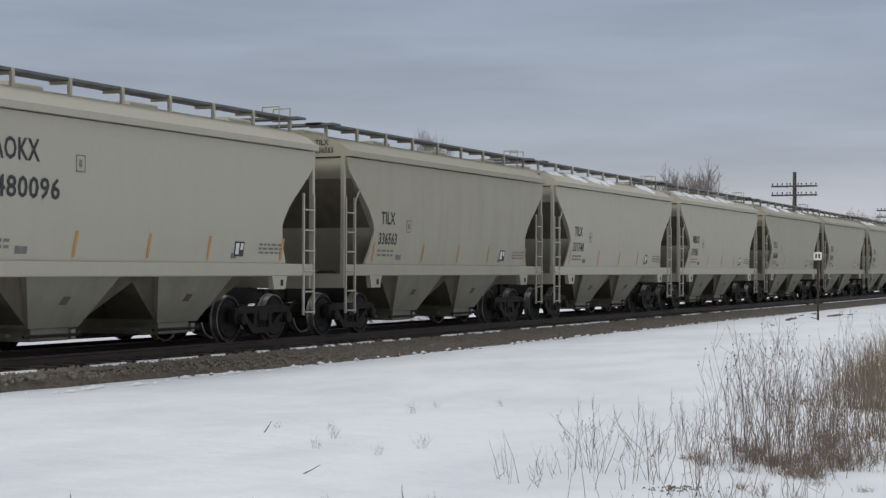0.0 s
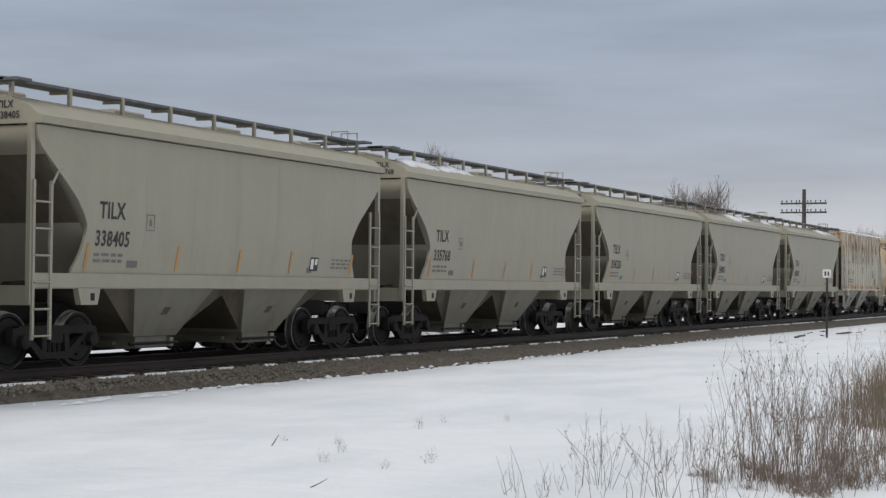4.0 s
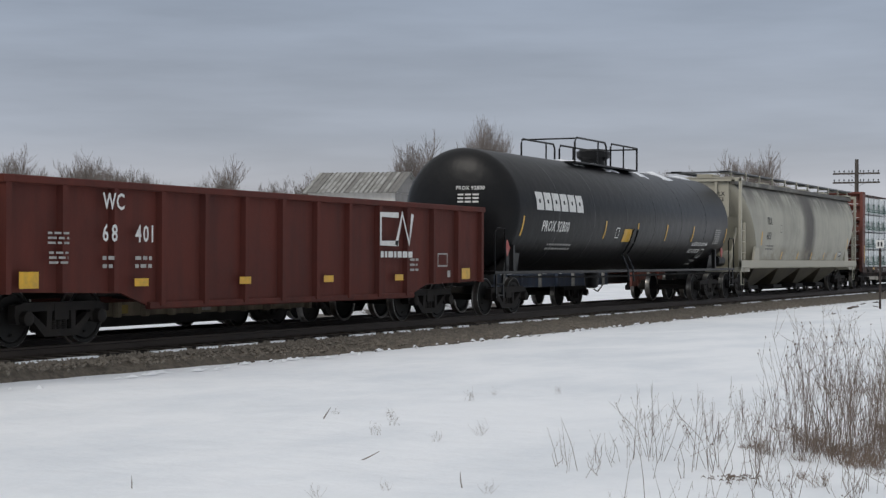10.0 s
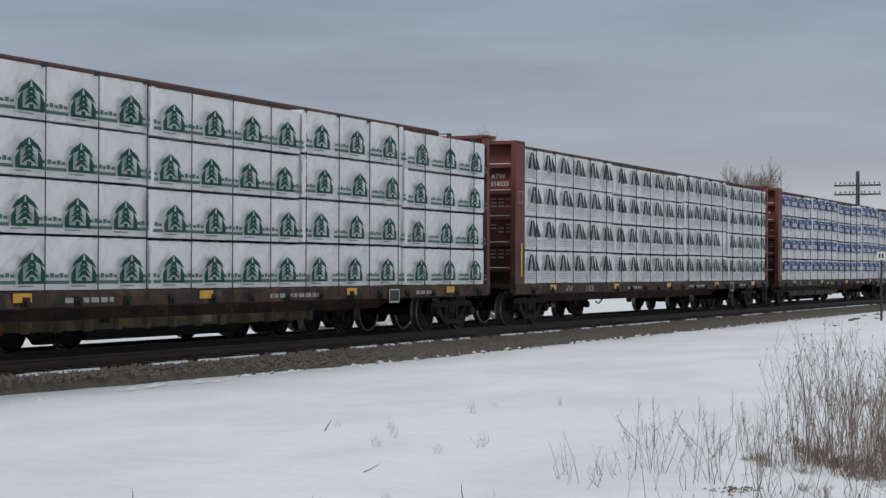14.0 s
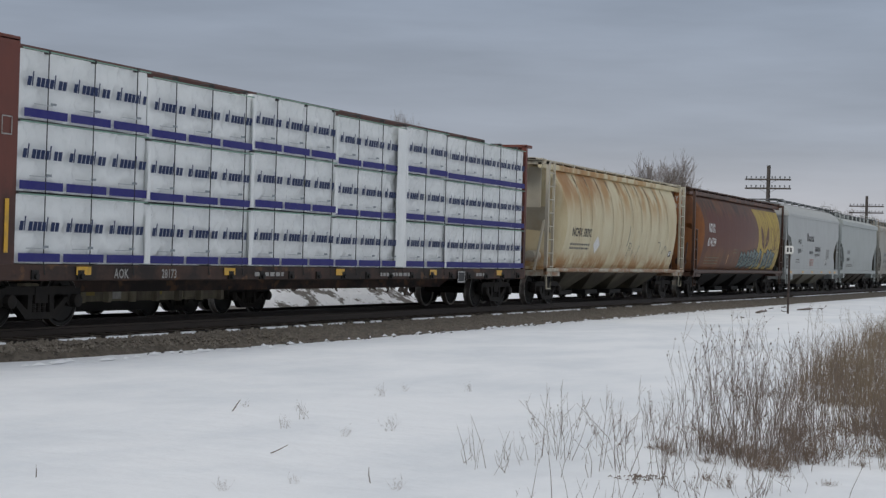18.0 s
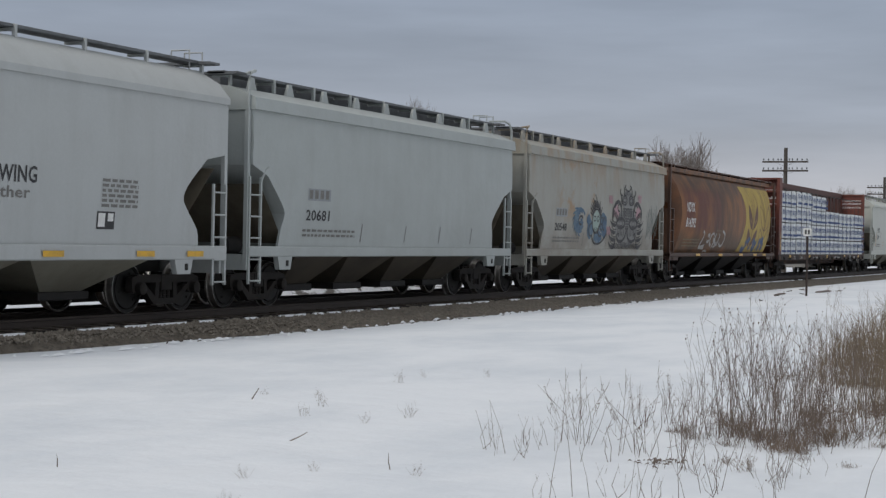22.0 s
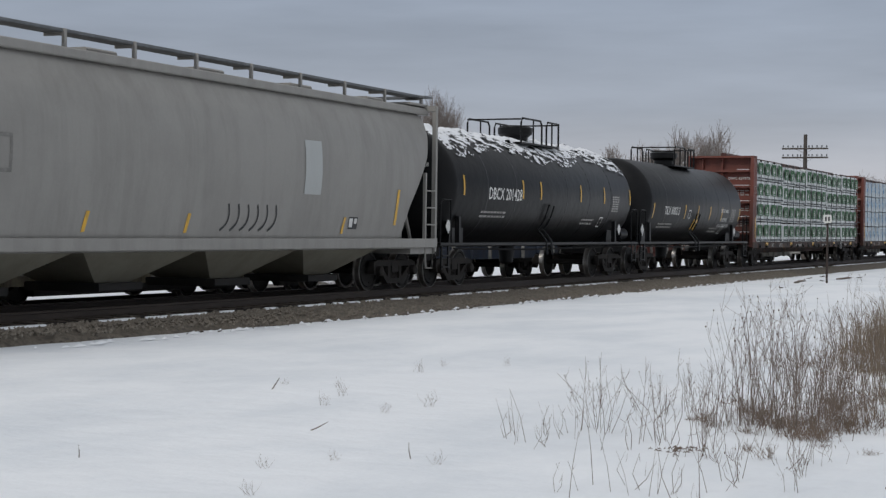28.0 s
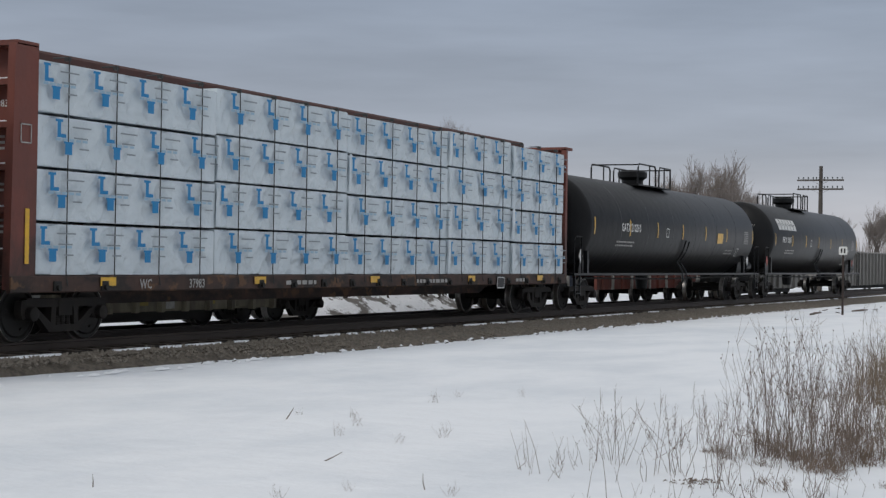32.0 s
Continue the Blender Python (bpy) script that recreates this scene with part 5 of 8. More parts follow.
# ---- gondola ----
def gondola(u, length):
    car = start_car("gondola_car", "faded maroon steel gondola car with upright side posts and white lettering", "gondola car", u, (1.9, length - 1.9))
    for s in (-1, 1):
        y0, y1 = sorted((s * 1.46, s * 1.40))
        part("side_wall", Geo().plate([(0, 0.88), (2.9, 0.82), (3.7, 0.58), (length - 3.7, 0.58), (length - 2.9, 0.82), (length, 0.88), (length, 2.58), (0, 2.58)], y0, y1), MAROON, car)
        part("top_chord", Geo().slab(-0.02, length + 0.02, s * 1.5 - 0.07, s * 1.5 + 0.07, 2.5, 2.62, 0.015), MAROON, car)
        part("bottom_chord", Geo().slab(3.6, length - 3.6, s * 1.48 - 0.05, s * 1.48 + 0.05, 0.54, 0.66), MAROON, car)
        for k in range(14):
            x = 0.1 + (length - 0.2) * k / 13
            zb = 0.85 if (x < 3 or x > length - 3) else 0.6
            part("side_post", Geo().loft([[(x - 0.09, s * 1.46, zb), (x + 0.09, s * 1.46, zb), (x + 0.06, s * 1.56, zb), (x - 0.06, s * 1.56, zb)], [(x - 0.09, s * 1.46, 2.52), (x + 0.09, s * 1.46, 2.52), (x + 0.06, s * 1.56, 2.52), (x - 0.06, s * 1.56, 2.52)]]), MAROON, car)
    for x in (0.0, length):
        part("end_wall", Geo().box(x - 0.04, x + 0.04, -1.45, 1.45, 0.9, 2.6), MAROON, car)
        for k in range(8):
            z = 1.02 + k * 0.185
            s = -1 if x == 0 else 1
            part("end_rib", Geo().tube([(x + s * 0.04, -1.4, z), (x + s * 0.08, -1.2, z), (x + s * 0.08, 1.2, z), (x + s * 0.04, 1.4, z)], 0.055, 8), MAROON, car)
    part("floor_plate", Geo().box(0, length, -1.42, 1.42, 1.02, 1.1), DECK, car)
    part("cross_bearers", Geo().box(length / 2 - 2, length / 2 - 1.8, -1.4, 1.4, 0.62, 1.02), DARK, car)
    add_ends(car, length)
    flat = lambda z: 1.57
    p = Print(flat).text("WC", 2.27, 2.16, 0.27)
    for w, x in (("6", 2.27), ("8", 2.50), ("4", 3.12), ("0", 3.33), ("1", 3.56)):
        p.text(w, x, 1.65, 0.28)
    p.done("reporting_mark", WHITE, car, stuff=True)
    end_words(car, (("WC 68401", 2.42, 0.13),), -0.62, WHITE, -0.06)
    Print(flat).lines(0.95, 1.75, 0.5, 3, 0.035, 0.04).lines(0.98, 1.45, 0.45, 3, 0.035, 0.04).lines(2.27, 1.36, 0.3, 2, 0.06, 0.07).lines(3.12, 1.36, 0.45, 2, 0.06, 0.07).lines(12.9, 1.35, 0.4, 3, 0.05, 0.06).done("small_lettering", DULLWHITE, car, stuff=True)
    p = Print(flat, 0.012)
    p.stroke([(12.35, 1.72), (11.55, 1.72), (11.55, 2.32), (12.35, 2.32)], 0.12).stroke([(12.25, 1.68), (12.52, 2.36), (12.85, 1.72), (13.0, 2.36)], 0.13)
    p.lines(11.55, 1.42, 1.5, 1, 0.13)
    p.done("side_emblem", WHITE, car, "white looping emblem shape")
    for x in (0.30, 3.1, 6.2, 9.2, 12.2, 15.5):
        big = x in (0.30, 15.5)
        Print(flat, 0.012).bar(x, x + (0.44 if big else 0.38), 0.93, 0.93 + (0.25 if big else 0.13)).done("reflector_strip", YELLOW, car)
    Print(flat).frame_box(14.25, 14.75, 1.22, 1.52, 0.03).bar(14.75, 14.9, 0.98, 1.13).done("notice_plate", DULLWHITE, car)
    return car


gondola(180.2, 16.8)
black_tank(197.8, 20.8, 1.6, 2.62, BLACK, "PROX", "92800", "black tank car, white lettering and snow patches on top", brand=True, snow=0.45, seed=5, yellow_at=9.0, drop=0.36, reach=(3.5, 1.75), split=-1.1)


# ---- round-sided hopper cars ----
def round_hopper(u, length, label, paint, levels, bays, frame_paint=None, walk_z=4.62, sill=(1.06, 1.2), under=None, seams=9, end_paint=None, walk_posts=11, low=0.5, dish=0.8, ct=4.32, rungs=8, panel_x=0.7, grating=None):
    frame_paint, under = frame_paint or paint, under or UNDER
    car = start_car("covered_hopper_car", label, "hopper car", u, (1.35, length - 1.35))
    lv = refine(levels, 0.1)
    depth = lambda z: lerp_table(lv, z, 2)
    part("body", stack(lv, length, dish, not dish), paint, car)
    for x, s in ((0.0, 1), (length, -1)) if dish else ():
        zz = [r for r in lv if r[0] > 1.12 and r[0] < 4.25]
        g = Geo().grid(lambda k, r: (x + s * (r[1] - (dish + 0.01) * math.sin(math.pi * k / 10) - 0.004), r[2] * math.cos(math.pi * k / 10), r[0]), list(range(11)), zz)
        part("end_wall", g, end_paint or paint, car)
    for s in (-1, 1):
        part("side_sill", Geo().slab(0.0, length, s * 1.48 - 0.05, s * 1.48 + 0.05, sill[0], sill[1], 0.015), frame_paint, car)
        part("top_chord", Geo().slab(0.0, length, s * 1.2 - 0.06, s * 1.2 + 0.06, ct - 0.18, ct - 0.02, 0.02), paint, car)
    part("body_skirt", bay_geo(1.2, length - 1.2, 1.35, length - 1.35, sill[0] - 0.02, levels[0][0] + 0.08, 1.35, 1.46), frame_paint, car)
    for x in (0.0, length - 1.35):
        part("end_platform", Geo().box(x, x + 1.35, -1.46, 1.46, sill[0] - 0.14, sill[0] + 0.02), frame_paint, car)
    for x, s in ((0.0, 1), (length, -1)):
        for y in (-1.46, 1.46):
            part("corner_post", Geo().slab(min(x, x + s * 0.1), max(x, x + s * 0.1), y - 0.05, y + 0.05, sill[0] - 0.1, ct + 0.02, 0.012), frame_paint, car)
            part("inner_post", Geo().slab(min(x + s * 0.55, x + s * 0.62), max(x + s * 0.55, x + s * 0.62), y - 0.035, y + 0.035, sill[0], ct - 0.02 if rungs > 6 else 2.75, 0.01), frame_paint, car)
        for y in (-0.55, 0.55):
            part("end_post", Geo().slab(min(x + s * 0.02, x + s * 0.1), max(x + s * 0.02, x + s * 0.1), y - 0.04, y + 0.04, sill[0], ct + 0.02, 0.01), frame_paint, car)
        part("end_beam", Geo().box(min(x, x + s * 0.12), max(x, x + s * 0.12), -1.5, 1.5, ct - 0.08, ct + 0.04), frame_paint, car)
        part("end_panel", Geo().box(min(x + s * panel_x, x + s * (panel_x + 0.06)), max(x + s * panel_x, x + s * (panel_x + 0.06)), -1.0, 1.0, 2.95, ct - 0.12), end_paint or frame_paint, car)
        part("slope_plate", Geo().loft([[(x + s * 0.72, -1.2, 2.98), (x + s * 0.72, 1.2, 2.98), (x + s * 0.78, 1.2, 2.98), (x + s * 0.78, -1.2, 2.98)], [(x + s * 2.3, -1.0, 1.15), (x + s * 2.3, 1.0, 1.15), (x + s * 2.36, 1.0, 1.15), (x + s * 2.36, -1.0, 1.15)]]), end_paint or frame_paint, car)
        for y in (-1.0, 1.0):
            part("slope_brace", Geo().tube([(x + s * 0.3, y, sill[0]), (x + s * 1.1, y, 2.6)], 0.045, 6), frame_paint, car)
        for k in range(rungs):
            z = sill[0] + 0.15 + 0.4 * k
            part("ladder_rung", Geo().tube([(x + s * 0.08, -1.5, z), (x + s * 0.58, -1.5, z)], 0.018, 5), frame_paint, car)
        part("stirrup_step", Geo().tube([(x + s * 0.1, -1.46, sill[0]), (x + s * 0.16, -1.46, low), (x + s * 0.5, -1.46, low), (x + s * 0.56, -1.46, sill[0])], 0.03, 6), frame_paint, car)
        part("roof_overhang", Geo().slab(min(x, x + s * 1.0), max(x, x + s * 1.0), -1.25, 1.25, ct + 0.02, ct + 0.08, 0.012), frame_paint, car)
    part("brake_cylinder", Geo().turned([(0.0, 0.05), (0.02, 0.17), (0.55, 0.19), (0.6, 0.08)], "x", (0.4, -0.8, sill[0] + 0.45), 14), frame_paint, car)
    part("brake_wheel", Geo().turned([(0.0, 0.05), (0.0, 0.28), (0.03, 0.28), (0.03, 0.05)], "x", (-0.04, 0.5, 2.3), 16), frame_paint, car)
    span = length - 5.0
    for k in range(bays):
        a, b = 2.5 + span * k / bays + 0.05, 2.5 + span * (k + 1) / bays - 0.05
        m = (a + b) / 2
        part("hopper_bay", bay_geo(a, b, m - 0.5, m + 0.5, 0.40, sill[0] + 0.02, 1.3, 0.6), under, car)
        part("outlet_gate", Geo().slab(m - 0.65, m + 0.65, -0.8, 0.8, 0.26, 0.41), DARK, car)
    add_ends(car, length)
    roof_walk(car, length, walk_z, ct - 0.10, frame_paint, y0=0.7, y1=1.1, n=walk_posts, grating=grating)
    for k in range(1, seams):
        x = 1.7 + (length - 3.4) * k / seams
        part("weld_seam", Geo().grid(lambda a, z, x=x: (x + a, -depth(z) - 0.006, z), (-0.012, 0.012), [levels[0][0] + 0.1 + 0.1 * j for j in range(int((4.05 - levels[0][0]) / 0.1))]), paint, car)
    return car, depth


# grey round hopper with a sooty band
_c, _d = round_hopper(219.3, 19.4, "soot-stained light grey round-sided hopper car with yellow markers", SOOTY, [(1.30, 2.3, 1.42), (1.9, 1.95, 1.53), (2.5, 1.45, 1.6), (3.1, 0.95, 1.58), (3.6, 0.58, 1.46), (4.0, 0.36, 1.26), (4.2, 0.3, 1.08), (4.32, 0.3, 0.6)], 4, CREAM, under=mat("dark_olive_hopper_paint", (0.105, 0.092, 0.062), 0.7, 0, (0.05, 0.043, 0.033), 0.7, (0.8, 0.8, 0.8)), sill=(1.10, 1.38), seams=10, dish=0.2, rungs=4, end_paint=CREAM, panel_x=0.13)
for _x, _s in ((0.0, 1), (19.4, -1)):
    part("bolster_web", Geo().plate([(_x + _s * 1.55, 1.12), (_x + _s * 2.45, 1.12), (_x + _s * 2.4, 1.95), (_x + _s * 1.95, 1.98), (_x + _s * 1.75, 1.6)][::_s], -1.52, -1.44), CREAM, _c)
Print(_d).text("TILX", 3.3, 2.74, 0.27).text("6053", 3.25, 2.17, 0.28).done("reporting_mark", INK, _c, stuff=True)
Print(_d).frame_box(5.2, 5.48, 2.45, 2.75, 0.02).done("inspection_mark", FADEDINK, _c)
Print(_d).lines(3.25, 1.9, 1.1, 2, 0.06, 0.06).done("small_lettering", FADEDINK, _c, stuff=True)
reflectors(_c, _d, (2.5,), 1.95, 2.45, YELLOW, 0.12, 0.0)
reflectors(_c, _d, (5.7, 8.3, 10.6, 12.9, 15.2), 1.42, 1.72, YELLOW, 0.12, 0.1)
reflectors(_c, _d, (17.2,), 1.9, 2.4, YELLOW, 0.12, 0.0)
notice(_c, _d, 15.8, 1.55, 0.45, 0.22)
end_words(_c, (("TILX", 3.72, 0.15), ("6053", 3.52, 0.15)), -0.45, INK, 0.122)

# yellowed cream round hopper
def rust_runs(car, depth, length, seams, seed):
    """Rust that runs down from the top of each seam."""
    rng = random.Random(seed)
    for k in range(1, seams):
        x = 1.7 + (length - 3.4) * k / seams + 0.03
        low, bow = rng.uniform(1.5, 2.6), rng.uniform(0.02, 0.12)
        Print(depth, 0.009).stroke([(x + bow * j / 8, 4.02 - (4.02 - low) * j / 8) for j in range(9)], [0.05, 0.045, 0.04, 0.03, 0.035, 0.025, 0.03, 0.02, 0.01]).done("rust_stain", RUSTWASH, car, stuff=True)
        drip = rng.uniform(0.25, 0.65)
        Print(depth, 0.012).stroke([(x + 0.05 * j / 5, 4.06 - drip * j / 5) for j in range(6)], [0.075, 0.085, 0.065, 0.05, 0.03, 0.01]).done("rust_run", RUSTRUN, car, stuff=True)


_c, _d = round_hopper(343.4, 15.9, "yellowed cream round-sided hopper car streaked with rust", YELLOWCREAM, ROUND, 4, FRAMECREAM, sill=(1.02, 1.12), seams=11, under=mat("dark_cream_bay_paint", (0.14, 0.125, 0.09), 0.7, 0, (0.05, 0.042, 0.03), 0.75, (0.8, 0.8, 0.8), 0.12, lo=0.40, hi=0.6), walk_posts=15, walk_z=4.42, ct=4.30, dish=0.25, grating=FRAMECREAM)
Print(_d).text("NCHX", 2.15, 2.12, 0.28).text("38392", 3.25, 2.12, 0.28).done("reporting_mark", INK, _c, stuff=True)
Print(_d).lines(2.1, 1.85, 1.9, 2, 0.06, 0.06).done("small_lettering", FADEDINK, _c, stuff=True)
Print(_d).shape([(4.75, 1.62), (5.1, 1.9), (4.75, 2.18), (4.4, 1.9)]).done("placard_holder", WHITE, _c)
_p = Print(_d)
_p.stroke(curve((8.15, 1.9), (8.35, 2.4), (8.3, 2.6), 6), 0.05).stroke(curve((8.3, 1.5), (8.4, 1.9), (8.5, 2.05), 6), 0.03).stroke(curve((8.4, 2.0), (8.95, 2.05), (8.5, 1.75), 8), 0.03).stroke([(8.95, 1.85), (8.9, 1.55), (9.05, 1.75)], 0.03).stroke(curve((9.4, 1.5), (9.6, 1.9), (9.7, 1.95), 6), 0.03)
_p.stroke(curve((12.0, 2.1), (12.5, 2.2), (12.3, 1.7), 8), 0.03).stroke(curve((12.7, 1.7), (13.1, 2.2), (13.3, 1.8), 8), 0.025)
_p.done("scrawl", FADEDINK, _c, "thin scrawled paint lines", stuff=True)
notice(_c, _d, 13.7, 1.6, 0.35, 0.22)
rust_runs(_c, _d, 15.9, 11, 4)

BARREL = [(1.06, 1.3, 1.22), (1.4, 1.3, 1.38), (1.9, 1.3, 1.52), (2.5, 1.3, 1.60), (3.1, 1.26, 1.58), (3.6, 1.05, 1.46), (4.0, 0.8, 1.26), (4.2, 0.7, 1.08), (4.32, 0.7, 0.6)]


# brown grain hoppers with a yellow wheat panel
def wheat_hopper(u, number, tag):
    length, lead = 17.5, 0.55   # the end frames stand well clear of the barrel
    ink = lambda d, lift=0.008: Print(d, lift, lead)
    car, depth = round_hopper(u, length, "rusty brown grain hopper car, yellow wheat panel and " + tag, WEATHERED if tag == "white scrawls" else BROWN, BARREL, 4, DARKBROWN, sill=(1.0, 1.12), under=DARK, seams=7, end_paint=PATCHEDEND if tag == "white scrawls" else ORANGE, dish=0.55, walk_z=4.44, panel_x=0.14, rungs=5, grating=DARKBROWN)
    end_words(car, [("NDYX", 3.86, 0.2), (number, 3.56, 0.2)], -0.25, DULLWHITE, 0.132)
    def edge(z):
        return 10.85 + 0.62 * math.sin((z - 1.2) / 2.95 * math.pi)

    def rim(z):
        return length - lerp_table(BARREL, z, 1) - 0.03
    g = Geo().grid(lambda a, z: (edge(z) + (rim(z) - edge(z)) * a, -depth(z) - 0.007, z), [i / 10 for i in range(11)], [1.2 + 0.12 * j for j in range(24)])
    part("wheat_panel", g, YELLOWPAINT, car, "flaking yellow painted panel", smooth=35)
    leafm = BROWN
    for cx, filled in ((12.3, True), (14.55, False)):
        p = ink(depth, 0.012)
        for z, tall in ((1.4, 0.72), (2.12, 1.0)):
            for s in (-1, 1):
                a, b = (cx + s * 0.08, z), (cx + s * 0.80, z + 1.1 * tall)
                one = curve(a, (cx + s * 1.1, z + 0.3 * tall), b, 8)
                two = curve(a, (cx + s * 0.15, z + 0.75 * tall), b, 8)
                if filled:
                    p.put(one + two, [(i, i + 1, len(one) + i + 1, len(one) + i) for i in range(8)])
                else:
                    p.stroke(one, 0.05).stroke(two, 0.05)
        p.stroke([(cx, 1.3 + 0.25 * j) for j in range(6)], 0.05)
        p.stroke(curve((cx - 0.05, 2.5), (cx - 0.3, 3.3), (cx - 0.6, 3.95), 8), 0.045).stroke(curve((cx + 0.0, 2.5), (cx - 0.1, 3.3), (cx - 0.25, 3.95), 8), 0.045).stroke(curve((cx + 0.05, 2.5), (cx + 0.35, 3.2), (cx + 0.3, 3.9), 8), 0.045).stroke(curve((cx + 0.85, 3.1), (cx + 0.8, 3.5), (cx + 0.55, 3.9), 8), 0.04)
        p.done("wheat_ear", leafm, car, "brown wheat ear shape", stuff=True)
    ink(depth).text("NDYX", 1.5, 2.68, 0.36, 1.05).text(number, 1.42, 2.1, 0.36, 1.35).done("reporting_mark", WHITE, car, stuff=True)
    ink(depth).lines(1.5, 1.62, 2.3, 3, 0.045, 0.075).lines(6.2, 2.0, 0.8, 2, 0.05, 0.08).done("small_lettering", DIMPRINT, car, stuff=True)
    rng = random.Random(u)
    if tag == "white scrawls":
        p = ink(depth)
        # sprayed strokes: (x, z) start, bend, end
        for a, b, c, w in (((4.15, 1.98), (4.6, 1.95), (4.1, 1.5), 0.10), ((4.1, 1.5), (3.8, 1.25), (4.75, 1.42), 0.13), ((4.05, 1.4), (4.4, 1.3), (4.8, 1.3), 0.08),
                           ((4.95, 1.82), (5.3, 1.95), (5.2, 1.72), 0.12), ((4.95, 1.62), (5.2, 1.5), (5.3, 1.66), 0.11), ((5.5, 1.85), (5.3, 1.5), (5.75, 1.42), 0.12), ((5.5, 1.85), (5.9, 2.0), (5.95, 1.78), 0.08),
                           ((5.9, 1.66), (6.3, 1.75), (5.95, 1.36), 0.14), ((6.2, 1.9), (6.05, 1.6), (6.4, 1.5), 0.11), ((6.2, 1.38), (6.5, 1.35), (6.5, 1.6), 0.1),
                           ((6.75, 1.9), (6.9, 1.7), (6.55, 1.4), 0.09), ((7.0, 1.45), (7.1, 1.5), (6.95, 1.55), 0.1), ((7.15, 2.02), (7.9, 1.95), (7.6, 1.5), 0.10), ((7.6, 1.5), (7.4, 1.35), (7.15, 1.45), 0.10), ((4.9, 1.18), (5.2, 1.28), (5.5, 1.16), 0.08)):
            p.stroke(curve(a, b, c, 8), w)
        p.done("graffiti", DULLWHITE, car, "white scrawled tag", stuff=True)
        p = ink(depth, 0.016)
        for k in range(26):
            x, z = rng.uniform(11.0, 14.9), rng.uniform(1.25, 1.75)
            r = rng.uniform(0.10, 0.26)
            p.shape([(x + r * math.cos(q * 0.785), z + r * 0.8 * math.sin(q * 0.785)) for q in range(8)])
        p.done("graffiti", mat("blue_spray_paint", (0.045, 0.085, 0.20), 0.6, 0, (0.16, 0.17, 0.16), 0.7, (4, 4, 4)), car, "blue sprayed blots", stuff=True)
        for x in (3.0, 6.5, 10.0, 12.6, 14.4):
            ink(lambda z: 1.55).bar(x, x + 0.6, 1.02, 1.11).done("reflector_strip", YELLOW, car)
    else:
        a, b, c = ink(depth, 0.014), ink(depth, 0.011), ink(depth, 0.018)
        # two runs of jagged sprayed blocks, heavy outlines round a pale fill
        for x0, n in ((7.55, 7), (12.35, 4)):
            for k in range(n):
                x, w = x0 + k * 0.62, 0.50
                top, low = 2.05 + rng.uniform(-0.14, 0.2), 1.24 + rng.uniform(-0.04, 0.12)
                lean = rng.uniform(0.02, 0.16)
                pts = [(x, low), (x + w, low + rng.uniform(0, 0.12)), (x + w + lean, top - rng.uniform(0, 0.2)), (x + lean, top)]
                b.shape([(q[0] + 0.07, q[1] - 0.05) for q in pts])
                a.shape(pts)
                c.stroke(pts + pts[:1], 0.07).stroke(curve((x + 0.12, low + 0.2), (x + w * 0.9, low + 0.1 + 0.3 * rng.random()), (x + w * 0.55 + lean, top - 0.18), 6), 0.10)
                c.stroke([(x + 0.05, low + rng.uniform(0.3, 0.5)), (x + w * rng.uniform(0.4, 0.9), low + rng.uniform(0.3, 0.5))], 0.08)
                if k % 3 == 1:
                    c.shape([(x + w - 0.05, top - 0.1), (x + w + 0.3, top - 0.05), (x + w + 0.05, top - 0.3)])
        a.done("graffiti", mat("pale_teal_spray_paint", (0.20, 0.26, 0.25), 0.6, 0, (0.09, 0.14, 0.14), 0.8, (3, 3, 3)), car, "pale teal block lettering shapes", stuff=True)
        dark_green = mat("dark_green_spray_paint", (0.014, 0.03, 0.03), 0.6, 0, (0.05, 0.045, 0.035), 0.5, (4, 4, 4))
        b.done("graffiti_shadow", dark_green, car, "dark drop shadow of sprayed shapes", stuff=True)
        c.done("graffiti_outline", dark_green, car, "dark outlines of sprayed shapes", stuff=True)
        reflectors(car, depth, (5.85, 9.15), 1.4, 1.8, AMBER, 0.1, 0.08)
    return car


wheat_hopper(360.85, "814339", "sprayed block letters")
wheat_hopper(424.8, "814392", "white scrawls")

# grey flat hoppers
_c, _d = flat_hopper(379.0, 15.0, "clean light grey covered hopper car with dark lettering", COLDGREY, [(1.02, 0.9, 1.5), (1.5, 0.95, 1.53), (2.05, 1.5, 1.57), (2.3, 1.4, 1.58), (2.85, 0.75, 1.6), (2.95, 0.12, 1.6), (3.95, 0.1, 1.58)], [(3.9, 0.03, 1.63), (4.02, 0.03, 1.63), (4.3, 0.1, 1.42), (4.55, 0.15, 1.0), (4.6, 0.15, 0.5)], 3, 4.74, sill=(0.98, 1.24), seams=1, ladder_top=2.4)
Print(_d).text("SHQX", 2.85, 2.52, 0.26, 0.86).text("3340", 2.85, 2.05, 0.26, 0.82).done("reporting_mark", INK, _c, stuff=True)
Print(_d).blocks(5.25, 2.72, 0.42, 1, 0.5, 0.26).blocks(5.68, 2.72, 0.28, 5, 0.31, 0.19).done("side_lettering", INK, _c, "dark letter shapes", stuff=True)
Print(_d).text("GROWING", 7.6, 2.2, 0.27, 1.65).text("Wholesale", 5.95, 2.05, 0.2, 1.15).done("slogan", INK, _c)
Print(_d).text("together", 7.6, 1.9, 0.24, 1.5).done("slogan", FADEDINK, _c)
Print(_d).lines(2.5, 1.7, 1.0, 2, 0.06, 0.07).lines(11.0, 2.3, 1.05, 6, 0.05, 0.035).frame_box(3.85, 4.15, 2.2, 2.5, 0.02).done("small_lettering", FADEDINK, _c, stuff=True)
